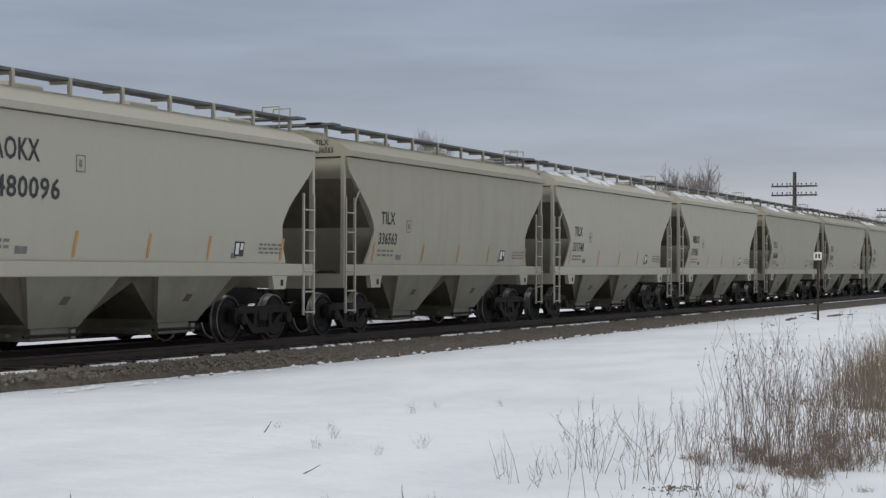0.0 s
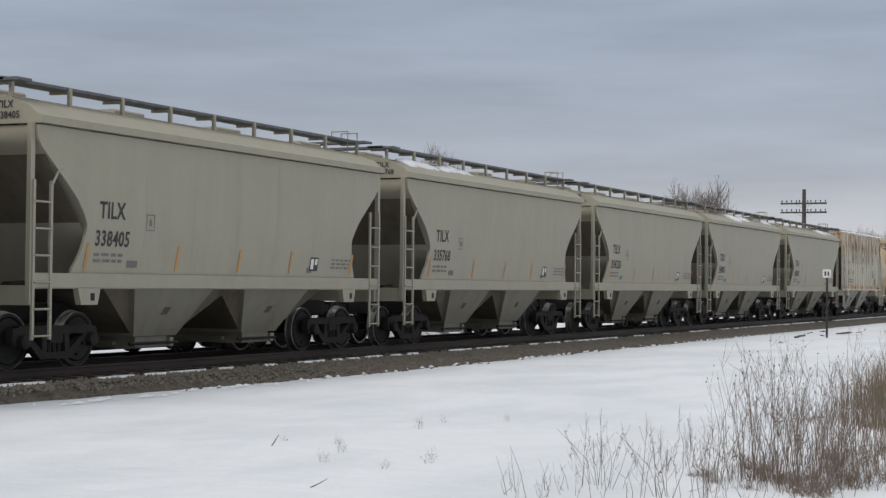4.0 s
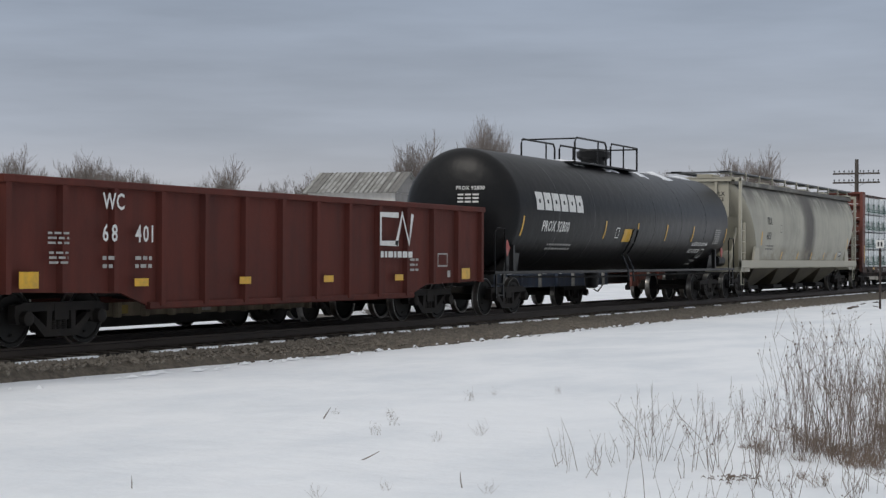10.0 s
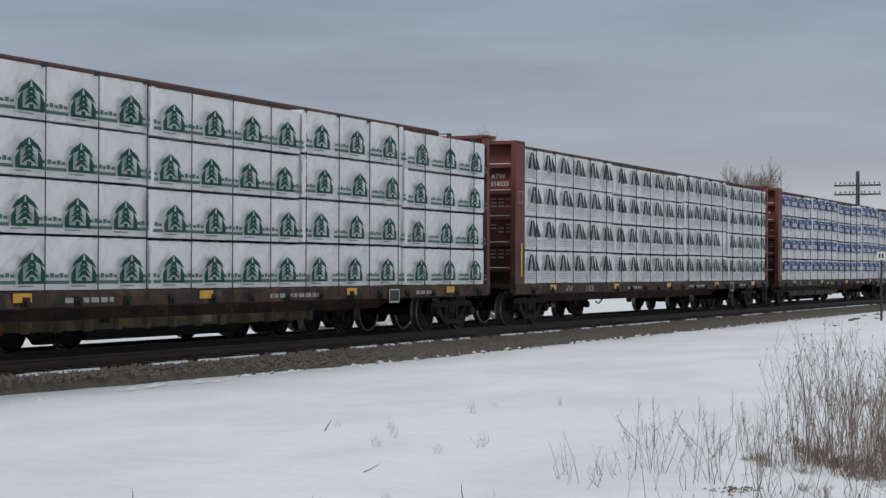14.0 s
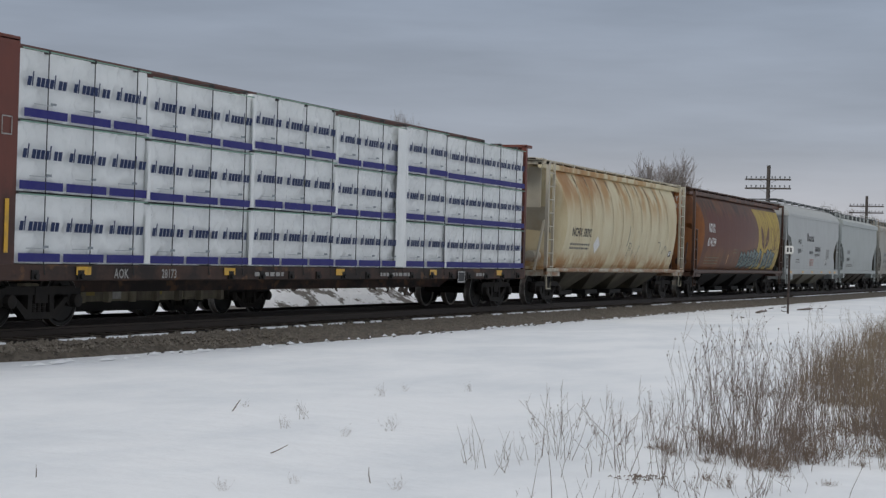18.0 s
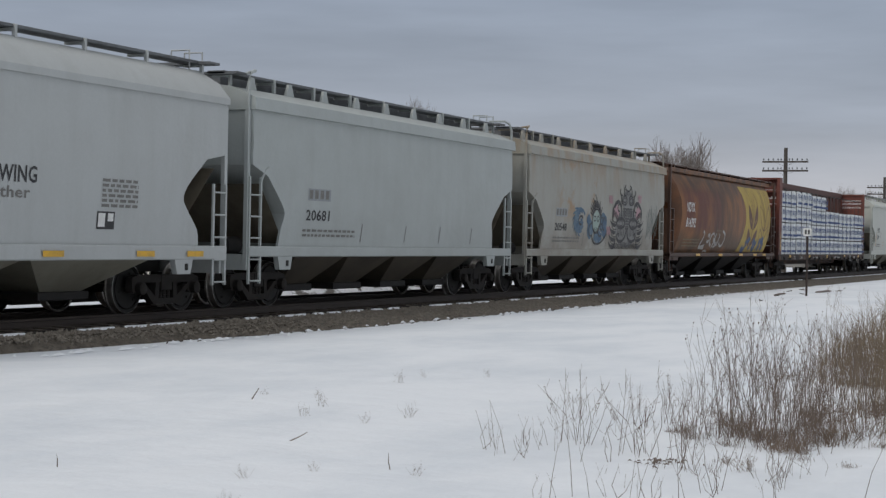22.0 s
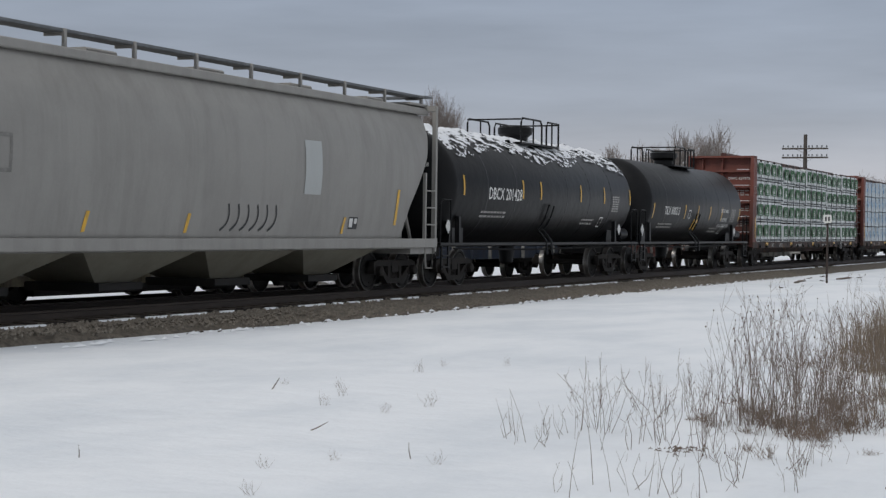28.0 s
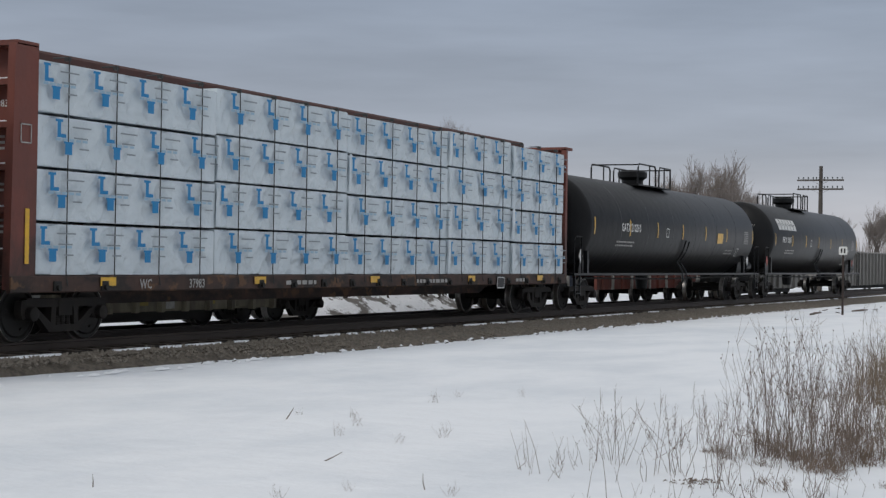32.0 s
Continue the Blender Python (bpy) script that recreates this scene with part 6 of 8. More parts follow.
Print(_d).lines(6.3, 1.75, 1.1, 5, 0.05, 0.03).done("warning_lettering", REDINK, _c, stuff=True)
notice(_c, _d, 10.9, 1.5, 0.5, 0.3)
for _x in (0.8, 3.9, 6.6, 9.4, 12.0, 13.6):
    Print(lambda z: 1.6).bar(_x, _x + 0.55, 1.04, 1.14).done("reflector_strip", YELLOW, _c)
end_words(_c, (("SHQX", 3.7, 0.16), ("3340", 3.5, 0.16)), -0.4)


def sloped_hopper(u, length, paint, label, number, seams):
    car, depth = flat_hopper(u, length, label, paint, SLAB, SLAB_ROOF, 4, 4.66, sill=(1.03, 1.24), seams=seams, ladder_top=2.6, roof_grabs=True, under=mat("dark_brown_hopper_paint", (0.085, 0.07, 0.05), 0.7, 0, (0.035, 0.03, 0.024), 0.7, (0.8, 0.8, 0.8)))
    for k in range(9):
        x = 0.8 + (length - 1.6) * k / 8
        part("roof_gusset", Geo().plate([(x - 0.25, 4.15), (x + 0.25, 4.15), (x + 0.06, 4.6), (x - 0.06, 4.6)], -1.12, -1.06), paint, car)
    part("trough_hatch", Geo().slab(0.5, length - 0.5, -0.55, 0.55, 4.40, 4.64, 0.03), GRATE, car)
    # curled grab rail at the top corner
    for x, s in ((-0.02, 1), (length + 0.02, -1)):
        grab(car, paint, [(x, -1.52, 2.6), (x, -1.52, 4.45), (x + s * 0.1, -1.5, 4.62), (x + s * 0.35, -1.45, 4.68), (x + s * 0.6, -1.1, 4.66)], 0.032, "ladder_rail")
    Print(depth, 0.006).bar(2.35, 3.35, 2.2, 2.45).done("painted_patch", mat("blue_grey_patch", (0.27, 0.29, 0.30), 0.6, 0, (0.33, 0.34, 0.33), 0.6, (5, 5, 5)), car)
    Print(depth).blocks(2.4, 2.24, 0.18, 4, 0.24, 0.15).done("worn_lettering", FADEDINK, car, stuff=True)
    Print(depth).text(number, 2.3, 1.78, 0.23, 1.05).done("reporting_mark", INK, car, stuff=True)
    Print(depth).lines(2.2, 1.55, 2.4, 2, 0.05, 0.05).done("small_lettering", FADEDINK, car, stuff=True)
    for x in (4.9, 7.2, 9.2, 11.2):
        Print(depth).stroke([(x, 1.35), (x + 0.05, 1.75)], 0.035).done("reflector_strip", FADEDINK, car)
    return car, depth


_c, _d = sloped_hopper(394.85, 14.0, PALEBLUE, "pale blue-grey covered hopper car with steep sloping ends", "20681", 1)
_c, _d = sloped_hopper(410.05, 13.7, OFFWHITE, "rust-stained off-white hopper car covered with blue and black graffiti", "20548", 1)


def oval(x, z, rx, rz, a0=0.0, a1=6.2832, n=16):
    return [(x + rx * math.cos(a0 + (a1 - a0) * k / n), z + rz * math.sin(a0 + (a1 - a0) * k / n)) for k in range(n + 1)]


def sprayed_figures(car, depth):
    """A blue swirl, a blue figure with spiky hair, and a large mask, mirrored about its middle."""
    rng = random.Random(8)
    blue = mat("sky_blue_spray_paint", (0.05, 0.105, 0.175), 0.6, 0, (0.17, 0.24, 0.28), 0.75, (3, 3, 3))
    pale = mat("pale_green_spray_paint", (0.30, 0.40, 0.36), 0.6, 0, (0.36, 0.38, 0.34), 0.6, (4, 4, 4))
    black = mat("black_spray_paint", (0.028, 0.026, 0.03), 0.6, 0, (0.12, 0.115, 0.11), 0.5, (3, 3, 3))
    pink = mat("pink_spray_paint", (0.42, 0.235, 0.26), 0.6, 0, (0.40, 0.34, 0.34), 0.7, (5, 5, 5))
    grey = mat("smoky_grey_spray_paint", (0.20, 0.20, 0.195), 0.6, 0, (0.31, 0.305, 0.285), 0.7, (4, 4, 4))
    b, f, k_, r, g = Print(depth, 0.008), Print(depth, 0.011), Print(depth, 0.014), Print(depth, 0.0085), Print(depth, 0.0055)
    # swirl
    for q in range(5):
        b.stroke(oval(4.50, 2.12, 0.52 - 0.1 * q, 0.36 - 0.07 * q, 0.5 + 0.5 * q, 5.2 + 0.5 * q, 14), 0.085)
    for q in range(7):
        a = 1.9 + q * 0.42
        b.stroke(curve((4.50 + 0.45 * math.cos(a), 2.12 + 0.32 * math.sin(a)), (4.50 + 0.62 * math.cos(a + 0.2), 2.12 + 0.45 * math.sin(a + 0.2)), (4.50 + 0.72 * math.cos(a + 0.5), 2.12 + 0.5 * math.sin(a + 0.5)), 6), [0.09, 0.09, 0.08, 0.07, 0.05, 0.03, 0.01])
    k_.stroke(oval(4.60, 2.12, 0.2, 0.13, 0.4, 5.0), 0.06)
    # figure
    for x, z, rx, rz in ((5.55, 1.85, 0.30, 0.32), (6.75, 2.08, 0.42, 0.34), (6.95, 1.78, 0.26, 0.2), (6.35, 1.62, 0.42, 0.24), (5.35, 2.15, 0.2, 0.2)):
        b.shape(oval(x, z, rx, rz)[:-1])
    f.shape(oval(6.08, 2.12, 0.36, 0.36)[:-1])
    k_.stroke(oval(6.08, 2.12, 0.38, 0.38), 0.05)
    for q in range(13):
        a = 0.35 + q * 0.2
        x, z = 6.08 + 0.4 * math.cos(a), 2.14 + 0.4 * math.sin(a)
        tip = rng.uniform(0.18, 0.42)
        k_.stroke(curve((x, z), (x + tip * 0.4 * math.cos(a), z + tip * 0.6 * math.sin(a)), (x + tip * math.cos(a + 0.5), z + tip * math.sin(a)), 6), [0.08, 0.075, 0.07, 0.06, 0.05, 0.04, 0.05])
    for s in (-1, 1):
        k_.stroke(oval(6.08 + s * 0.16, 2.2, 0.10, 0.08), 0.04)
        k_.stroke(oval(6.08 + s * 0.45, 1.85, 0.22, 0.2, 1.0, 5.4), 0.05)
        k_.stroke(oval(6.75 + s * 0.12, 2.05, 0.16, 0.2, 0.5, 5.0), 0.045)
    for q in range(5):
        k_.stroke([(5.9 + 0.09 * q, 1.92), (5.92 + 0.09 * q, 1.72)], 0.035)
    k_.stroke(curve((5.75, 1.65), (5.9, 1.35), (6.5, 1.42), 8), 0.07).stroke(curve((6.5, 1.42), (7.0, 1.5), (7.15, 1.75), 8), 0.05)
    # mask
    c = 9.3
    g.shape(oval(c, 1.95, 1.25, 0.66)[:-1]).shape(oval(c, 2.8, 0.6, 0.42)[:-1])
    taper = [0.05, 0.11, 0.13, 0.13, 0.11, 0.08, 0.05, 0.03, 0.01]
    for s in (-1, 1):
        def arc(p0, p1, p2, w=0.07, n=8):
            k_.stroke(curve((c + s * p0[0], p0[1]), (c + s * p1[0], p1[1]), (c + s * p2[0], p2[1]), n), w)
        for z in (2.24, 2.0, 1.76, 1.52):
            arc((1.18, z - 0.20), (1.62, z - 0.26), (1.88, z), taper)
            arc((1.12, z - 0.10), (1.40, z - 0.16), (1.62, z - 0.02), 0.035)
        # ears
        r.shape([(c + s * x, z) for x, z in ((1.45, 2.30), (1.48, 2.58), (1.15, 2.70), (0.85, 2.50), (1.0, 2.22))][::s])
        arc((1.52, 2.22), (1.66, 2.62), (1.36, 2.66), taper)
        arc((1.44, 2.60), (1.05, 2.98), (0.70, 2.62), 0.12)
        arc((0.70, 2.62), (0.58, 2.42), (0.72, 2.32), 0.10)
        k_.stroke(oval(c + s * 0.92, 2.60, 0.17, 0.12, 0.3, 5.2), 0.06)
        for q in range(5):
            arc((1.05 + 0.08 * q, 2.20 + 0.03 * q), (1.1 + 0.08 * q, 2.34), (1.22 + 0.06 * q, 2.44 + 0.02 * q), 0.03)
        # eyes with lashes
        k_.stroke(oval(c + s * 0.68, 2.10, 0.44, 0.155), 0.11)
        k_.stroke(oval(c + s * 0.68, 2.10, 0.20, 0.08), 0.03)
        for q in range(8):
            a = 0.25 + q * 0.33
            k_.stroke([(c + s * 0.68 + 0.5 * math.cos(a), 2.12 + 0.19 * math.sin(a)), (c + s * 0.68 + 0.68 * math.cos(a), 2.13 + 0.31 * math.sin(a))], 0.045)
        # upper skull: ringed eyes, dome lines, curls
        k_.stroke(oval(c + s * 0.35, 2.86, 0.25, 0.15), 0.055).stroke(oval(c + s * 0.35, 2.86, 0.14, 0.08), 0.045)
        arc((0.62, 2.72), (0.80, 2.95), (0.62, 3.05), 0.06)
        arc((0.68, 2.98), (0.95, 3.14), (0.80, 3.20), 0.055)
        arc((0.44, 3.02), (0.46, 3.3), (0.22, 3.36), 0.055)
        for q in range(4):
            k_.stroke([(c + s * (0.06 + 0.1 * q), 3.02), (c + s * (0.06 + 0.1 * q), 3.17 - 0.02 * q)], 0.03)
        # teeth in two rows
        for q in range(3):
            for z in (2.40, 2.54):
                k_.stroke(oval(c + s * (0.09 + 0.17 * q), z, 0.07, 0.055), 0.03)
        # muzzle, whiskers and beard
        arc((0.02, 1.95), (0.12, 1.42), (0.80, 1.52), 0.10)
        arc((0.80, 1.52), (1.12, 1.60), (0.98, 1.74), 0.10)
        arc((0.98, 1.74), (0.78, 1.80), (0.82, 1.64), 0.07)
        for q in range(5):
            arc((0.32 + 0.17 * q, 1.92), (0.30 + 0.17 * q, 1.8), (0.36 + 0.15 * q, 1.66 + 0.02 * q), 0.04)
        for q in range(8):
            arc((0.06 + 0.15 * q, 1.27), (0.10 + 0.15 * q, 1.40), (0.04 + 0.145 * q, 1.50 - 0.008 * q), [0.075, 0.075, 0.07, 0.065, 0.06, 0.05, 0.04, 0.03, 0.02])
        arc((1.15, 1.60), (1.20, 1.35), (1.42, 1.27), 0.09)
    k_.stroke(oval(c, 3.30, 0.30, 0.13, 3.2, 6.2), 0.05)
    for q in range(4):
        k_.bar(c - 0.17, c + 0.17, 1.98 + 0.085 * q, 2.02 + 0.085 * q)
    k_.stroke([(c - 0.18, 1.95), (c, 1.90), (c + 0.18, 1.95)], 0.09)
    for x, z, rx in ((7.6, 2.85, 0.3), (10.65, 2.95, 0.22), (7.35, 1.85, 0.15)):
        for q in range(4):
            r.stroke([(x - rx + 0.12 * q, z + 0.12), (x - rx + 0.09 * q + 0.1, z - 0.14)], 0.075)
    for p, m, words in ((g, grey, "smoky grey sprayed ground"), (b, blue, "blue sprayed swirls"), (f, pale, "pale green sprayed face shape"), (r, pink, "faded pink sprayed spots"), (k_, black, "black sprayed mask and curls")):
        p.done("graffiti", m, car, words, stuff=True)


sprayed_figures(_c, _d)
_p = Print(_d, 0.012)
for _k in range(8):
    _x = 11.55 + 0.16 * _k
    _p.stroke(curve((_x, 1.6 + 0.1 * (_k % 3)), (_x + 0.25, 2.1), (_x - 0.05, 2.4 + 0.12 * (_k % 4)), 6), 0.035)
_p.done("graffiti", mat("green_grey_spray_paint", (0.12, 0.16, 0.15), 0.6), _c, "thin dark scrawls", stuff=True)

_c, _d = flat_hopper(469.6, 20.2, "clean pale grey long four-bay covered hopper car", mat("clean_pale_grey_paint", (0.50, 0.515, 0.47), 0.5, 0, (0.43, 0.44, 0.39), 0.3, (0.8, 0.8, 0.8), 0.06, 0.08, 3, (0.44, 0.43, 0.38), 0.15), LONG, LONG_ROOF, 4, 4.74, sill=(1.06, 1.32), seams=1, ladder_top=2.6, refl=None, walk_posts=16)
Print(_d).text("NCIX", 2.05, 2.44, 0.30, 0.8).text("6799", 2.0, 2.0, 0.28, 0.8).done("reporting_mark", INK, _c, stuff=True)
Print(_d).lines(1.9, 1.68, 1.6, 2, 0.055, 0.06).frame_box(3.3, 3.55, 2.15, 2.42, 0.02).lines(14.2, 1.62, 0.9, 2, 0.05, 0.05).done("small_lettering", FADEDINK, _c, stuff=True)
reflectors(_c, _d, (1.62,), 1.6, 2.55, AMBER, 0.1, 0.06)
for _x in (4.5, 7.4, 10.0, 12.6, 15.6):
    Print(_d).stroke([(_x, 1.5), (_x + 0.04, 1.95)], 0.07).done("reflector_strip", AMBER if _x < 7 else FADEDINK, _c)
notice(_c, _d, 17.6, 1.55, 0.35, 0.26)
end_words(_c, (("NCIX", 3.62, 0.12), ("6799", 3.47, 0.12)), -0.62)
part("end_opening", Geo().turned([(0.90, 0.3), (0.93, 0.3)], "x", (0, -0.75, 1.7), 18), DARK, _c)

_c, _d = round_hopper(490.7, 19.8, "mid-grey round-sided hopper car with low pneumatic outlets", MIDGREY, [(1.06, 1.9, 1.40), (1.9, 1.6, 1.53), (2.5, 1.2, 1.6), (3.1, 0.75, 1.58), (3.6, 0.5, 1.46), (4.0, 0.36, 1.26), (4.2, 0.3, 1.08), (4.32, 0.3, 0.6)], 4, MIDGREY, sill=(0.98, 1.2), seams=1, dish=0.55, rungs=4)
Print(_d).frame_box(3.4, 4.1, 2.2, 2.8, 0.06).done("worn_emblem", FADEDINK, _c)
Print(_d).bar(13.2, 13.9, 2.1, 3.2).done("pale_patch", COLDGREY, _c)
_p = Print(_d)
for _k in range(6):
    _p.stroke(curve((10.2 + 0.35 * _k, 1.35), (10.6 + 0.35 * _k, 1.5), (10.4 + 0.35 * _k, 1.85), 6), 0.05)
_p.done("graffiti", INK, _c, "black scrawled tag", stuff=True)
reflectors(_c, _d, (17.5,), 1.5, 2.3, YELLOW, 0.12, 0)
reflectors(_c, _d, (6.0, 9.0, 15.0), 1.3, 1.65, YELLOW, 0.1, 0.08)
notice(_c, _d, 15.3, 1.4, 0.42, 0.26)

black_tank(510.8, 15.7, 1.5, 2.46, SLATE, "DBCX", "201428", "black tank car with thick old snow along its top", snow=0.97, seed=21, dome=0.53, big_rail=3.0, drop=0.1, inset=0.4, stripe_xs=[1.3, 5.3, 6.65, 9.95, 12.1, 14.65])
black_tank(526.7, 14.6, 1.5, 2.44, SLATE, "TILX", "600213", "black tank car with white lettering and yellow reflectors", seed=22, yellow_at=6.7, dome=0.505, big_rail=2.6, head_words=False, drop=0.25)
black_tank(592.6, 21.6, 1.55, 2.54, SLATE, "GATX", "210210", "weathered black tank car with a wide railed top platform", seed=23, yellow_at=15.0, dome=0.44, big_rail=3.6)
black_tank(615.2, 20.6, 1.55, 2.54, BLACK, "PROX", "92811", "black tank car at the train's tail", brand=True, seed=24, dome=0.45, big_rail=3.0)


# ---- centre-beam flat cars with wrapped lumber ----
def ink(name, color):
    return mat(name, color, 0.6, 0, tuple(c * 0.8 + 0.05 for c in color), 0.35, (4, 4, 4), 0.05, spec=0.2)


GREEN_INK, DEEP_GREEN = ink("green_print", (0.006, 0.07, 0.046)), ink("leaf_green_print", (0.03, 0.105, 0.04))
BLACK_INK, NAVY_INK = ink("black_print", (0.02, 0.025, 0.025)), ink("navy_print", (0.02, 0.035, 0.10))
BLUE_INK, VIOLET_INK = ink("blue_print", (0.025, 0.08, 0.26)), ink("violet_blue_print", (0.035, 0.035, 0.19))
ROYAL_INK, PALE_INK = ink("royal_blue_print", (0.028, 0.06, 0.18)), ink("pale_grey_print", (0.46, 0.49, 0.50))
GREEN_GREY, GREEN_BLACK = ink("grey_green_print", (0.09, 0.16, 0.13)), ink("green_black_print", (0.03, 0.055, 0.05))
PALE_GREEN, PALE_SKY = ink("pale_green_edge", (0.22, 0.36, 0.29)), ink("pale_blue_print", (0.33, 0.47, 0.58))
SKY_INK, GREY_INK = ink("light_blue_print", (0.03, 0.22, 0.46)), ink("grey_print", (0.25, 0.28, 0.30))
PRINTS, BUNDLES = {}, {}


def bundle_mesh(length, height, wrap):
    key = (round(length, 2), round(height, 2), wrap.name)
    if key not in BUNDLES:
        # crumpled wrap: the front is a grid with creases and a loose lower edge
        n, m = max(6, int(length / 0.055)), 15
        seed = length * 7.3 + height * 3.1
        vs = []
        for k in range(n + 1):
            x = 0.012 + (length - 0.024) * k / n
            e = 0.02 if k in (0, n) else 0.0
            ring = [(-1.39 + 0.035 + e, 0.006)]
            for j in range(m + 1):
                z = 0.03 + (height - 0.10) * j / m
                d = 0.030 * noise.noise((x * 1.6 + seed, z * 2.4, 0.5)) + 0.014 * noise.noise((x * 5.0, z * 4.5 + seed, 3.0))
                fold = sum(max(0.0, 1 - k * abs(noise.noise((x * a + z * b + seed, z * c - x * 0.8, q)))) for a, b, c, k, q in ((1.5, 1.6, 1.3, 8, 7.0), (2.1, -1.9, 1.5, 10, 11.0), (3.2, 1.2, 2.6, 9, 17.0)))
                flat = min(1.0, min(x, length - x) / 0.3)
                d, fold = d * flat, 1 - (1 - min(1.0, fold)) * flat
                ring.append((-1.426 + e + 0.044 + d + 0.048 * (1 - min(1.0, fold)) + 0.012, z + 0.006 * noise.noise((x * 3, seed, z))))
            ring += [(-1.39 + 0.035 + e, height - 0.045), (-0.20, height - 0.045), (-0.20, 0.006)]
            vs.append([(x, y, z) for y, z in ring])
        BUNDLES[key] = Geo().loft(vs).mesh("lumber_pack", wrap, 60)
    return BUNDLES[key]


def print_meshes(style, length, height, phase):
    """The printing on one bundle: a mesh for each ink."""
    key = (style, round(length, 2), round(height, 2), phase)
    if key in PRINTS:
        return PRINTS[key]
    flat = lambda z: 1.432
    made = {}

    def ink_of(m):
        if m not in made:
            made[m] = Print(flat, {WHITE: 0.012, PALE_INK: 0.010, GREY_INK: 0.009}.get(m, 0.006))
        return made[m]
    pitch = {"house": 1.30, "peak": 1.02, "bar": 1.18, "band": 1.17, "square": 1.12, "leaf": 1.2, "tower": 1.28}[style]
    count = max(1, round(length / pitch))
    step = length / count
    for n in range(count + 1):
        x = n * step + (step - pitch) / 2 + (phase - 0.35) * (0.9 if style == "tower" else 0.3) - (0.26 if style == "house" else 0)

        def box(m, a, b, c, d):
            a, b = max(0.03, x + a), min(length - 0.03, x + b)
            if b - a > 0.04:
                ink_of(m).bar(a, b, c * height, d * height)

        def clear(a, b):
            return x + a > 0.03 and x + b < length - 0.03
        if style == "house":
            # a house with a pointed tree let into it
            if clear(0.56, 1.24):
                p, cx = ink_of(GREEN_INK), x + 0.90
                for s in (-1, 1):
                    # one wall of the house, its half of the roof, and half of a tiered tree
                    p.shape([(cx + q * s, z * height) for q, z in ((0.20, 0.12), (0.31, 0.12), (0.31, 0.42), (0.20, 0.47))][::s])
                    p.shape([(cx + q * s, z * height) for q, z in ((0.0, 0.555), (0.31, 0.40), (0.31, 0.475), (0.0, 0.675))][::s])
                    p.shape([(cx + q * s, z * height) for q, z in ((0.0, 0.12), (0.20, 0.12), (0.20, 0.17), (0.0, 0.17))][::s])
                    for wide, low, high in ((0.175, 0.205, 0.36), (0.15, 0.31, 0.45), (0.11, 0.41, 0.54)):
                        p.shape([(cx + q * s, z * height) for q, z in ((0.0, low + 0.03), (wide, low), (0.05, high), (0.0, high))][::s])
                    p.shape([(cx + q * s, z * height) for q, z in ((0.0, 0.168), (0.05, 0.168), (0.05, 0.24), (0.0, 0.24))][::s])
            box(GREY_INK, 0.58, 0.95, 0.065, 0.09)
            for k in range(5):
                box(GREEN_GREY, -0.02 + k * 0.11, 0.07 + k * 0.11, 0.23, 0.285 + 0.025 * (k % 2))
            box(GREEN_GREY, -0.04, 0.54, 0.115, 0.175)
        elif style == "peak":
            if clear(0.12, 0.92):
                ink_of(BLACK_INK).shape([(x + 0.14, 0.38 * height), (x + 0.31, 0.38 * height), (x + 0.405, 0.86 * height), (x + 0.31, 0.86 * height)]).shape([(x + 0.41, 0.86 * height), (x + 0.51, 0.86 * height), (x + 0.695, 0.38 * height), (x + 0.53, 0.38 * height)])
                ink_of(GREEN_BLACK).shape([(x + 0.62, 0.84 * height), (x + 0.66, 0.86 * height), (x + 0.96, 0.38 * height), (x + 0.71, 0.38 * height)])
            elif clear(0.45, 0.92):
                ink_of(GREEN_BLACK).shape([(x + 0.62, 0.84 * height), (x + 0.66, 0.86 * height), (x + 0.96, 0.38 * height), (x + 0.71, 0.38 * height)])
            for k in range(3):
                box(PALE_INK, 0.1, 0.95 - 0.1 * k, 0.27 - 0.07 * k, 0.30 - 0.07 * k)
        elif style == "bar":
            if clear(0.06, 1.06):
                ink_of(BLUE_INK).shape([(x + 0.08, 0.42 * height), (x + 0.94, 0.42 * height), (x + 1.04, 0.86 * height), (x + 0.16, 0.86 * height)])
            else:
                box(BLUE_INK, 0.12, 1.0, 0.42, 0.86)
            box(WHITE, 0.20, 0.52, 0.73, 0.775)
            for k in range(5):
                box(WHITE, 0.25 + k * 0.145, 0.345 + k * 0.145, 0.49, 0.67)
            box(PALE_INK, 0.1, 0.9, 0.34, 0.37)
            box(PALE_INK, 0.3, 0.8, 0.12, 0.15)
        elif style == "band":
            for k in range(9):
                a = x + 0.06 + k * 0.116
                thin = k in (1, 6)
                w, z2 = (0.035 if thin else 0.10), (0.66 if thin else 0.59) * height
                if a > 0.03 and a + 0.15 < length - 0.03:
                    ink_of(NAVY_INK).shape([(a, 0.46 * height), (a + w, 0.46 * height), (a + w + 0.03, z2), (a + 0.03, z2)])
            box(PALE_INK, 0.25, 0.75, 0.21, 0.225)
            box(GREY_INK, 0.68, 0.84, 0.225, 0.26)
            box(VIOLET_INK, 0.01, 1.155, 0.03, 0.15)
        elif style == "square":
            box(ROYAL_INK, 0.04, 0.26, 0.50, 0.78)
            for k in range(7):
                a = 0.31 + k * 0.108
                box(ROYAL_INK, a, a + 0.05, 0.54, 0.76)
                box(ROYAL_INK, a + 0.05, a + 0.088, 0.54 if k % 2 else 0.66, 0.60 if k % 3 else 0.76)
            box(ROYAL_INK, 0.30, 1.06, 0.48, 0.505)
            box(ROYAL_INK, 0.05, 1.07, 0.14, 0.27)
            box(PALE_INK, 0.5, 0.95, 0.42, 0.45)
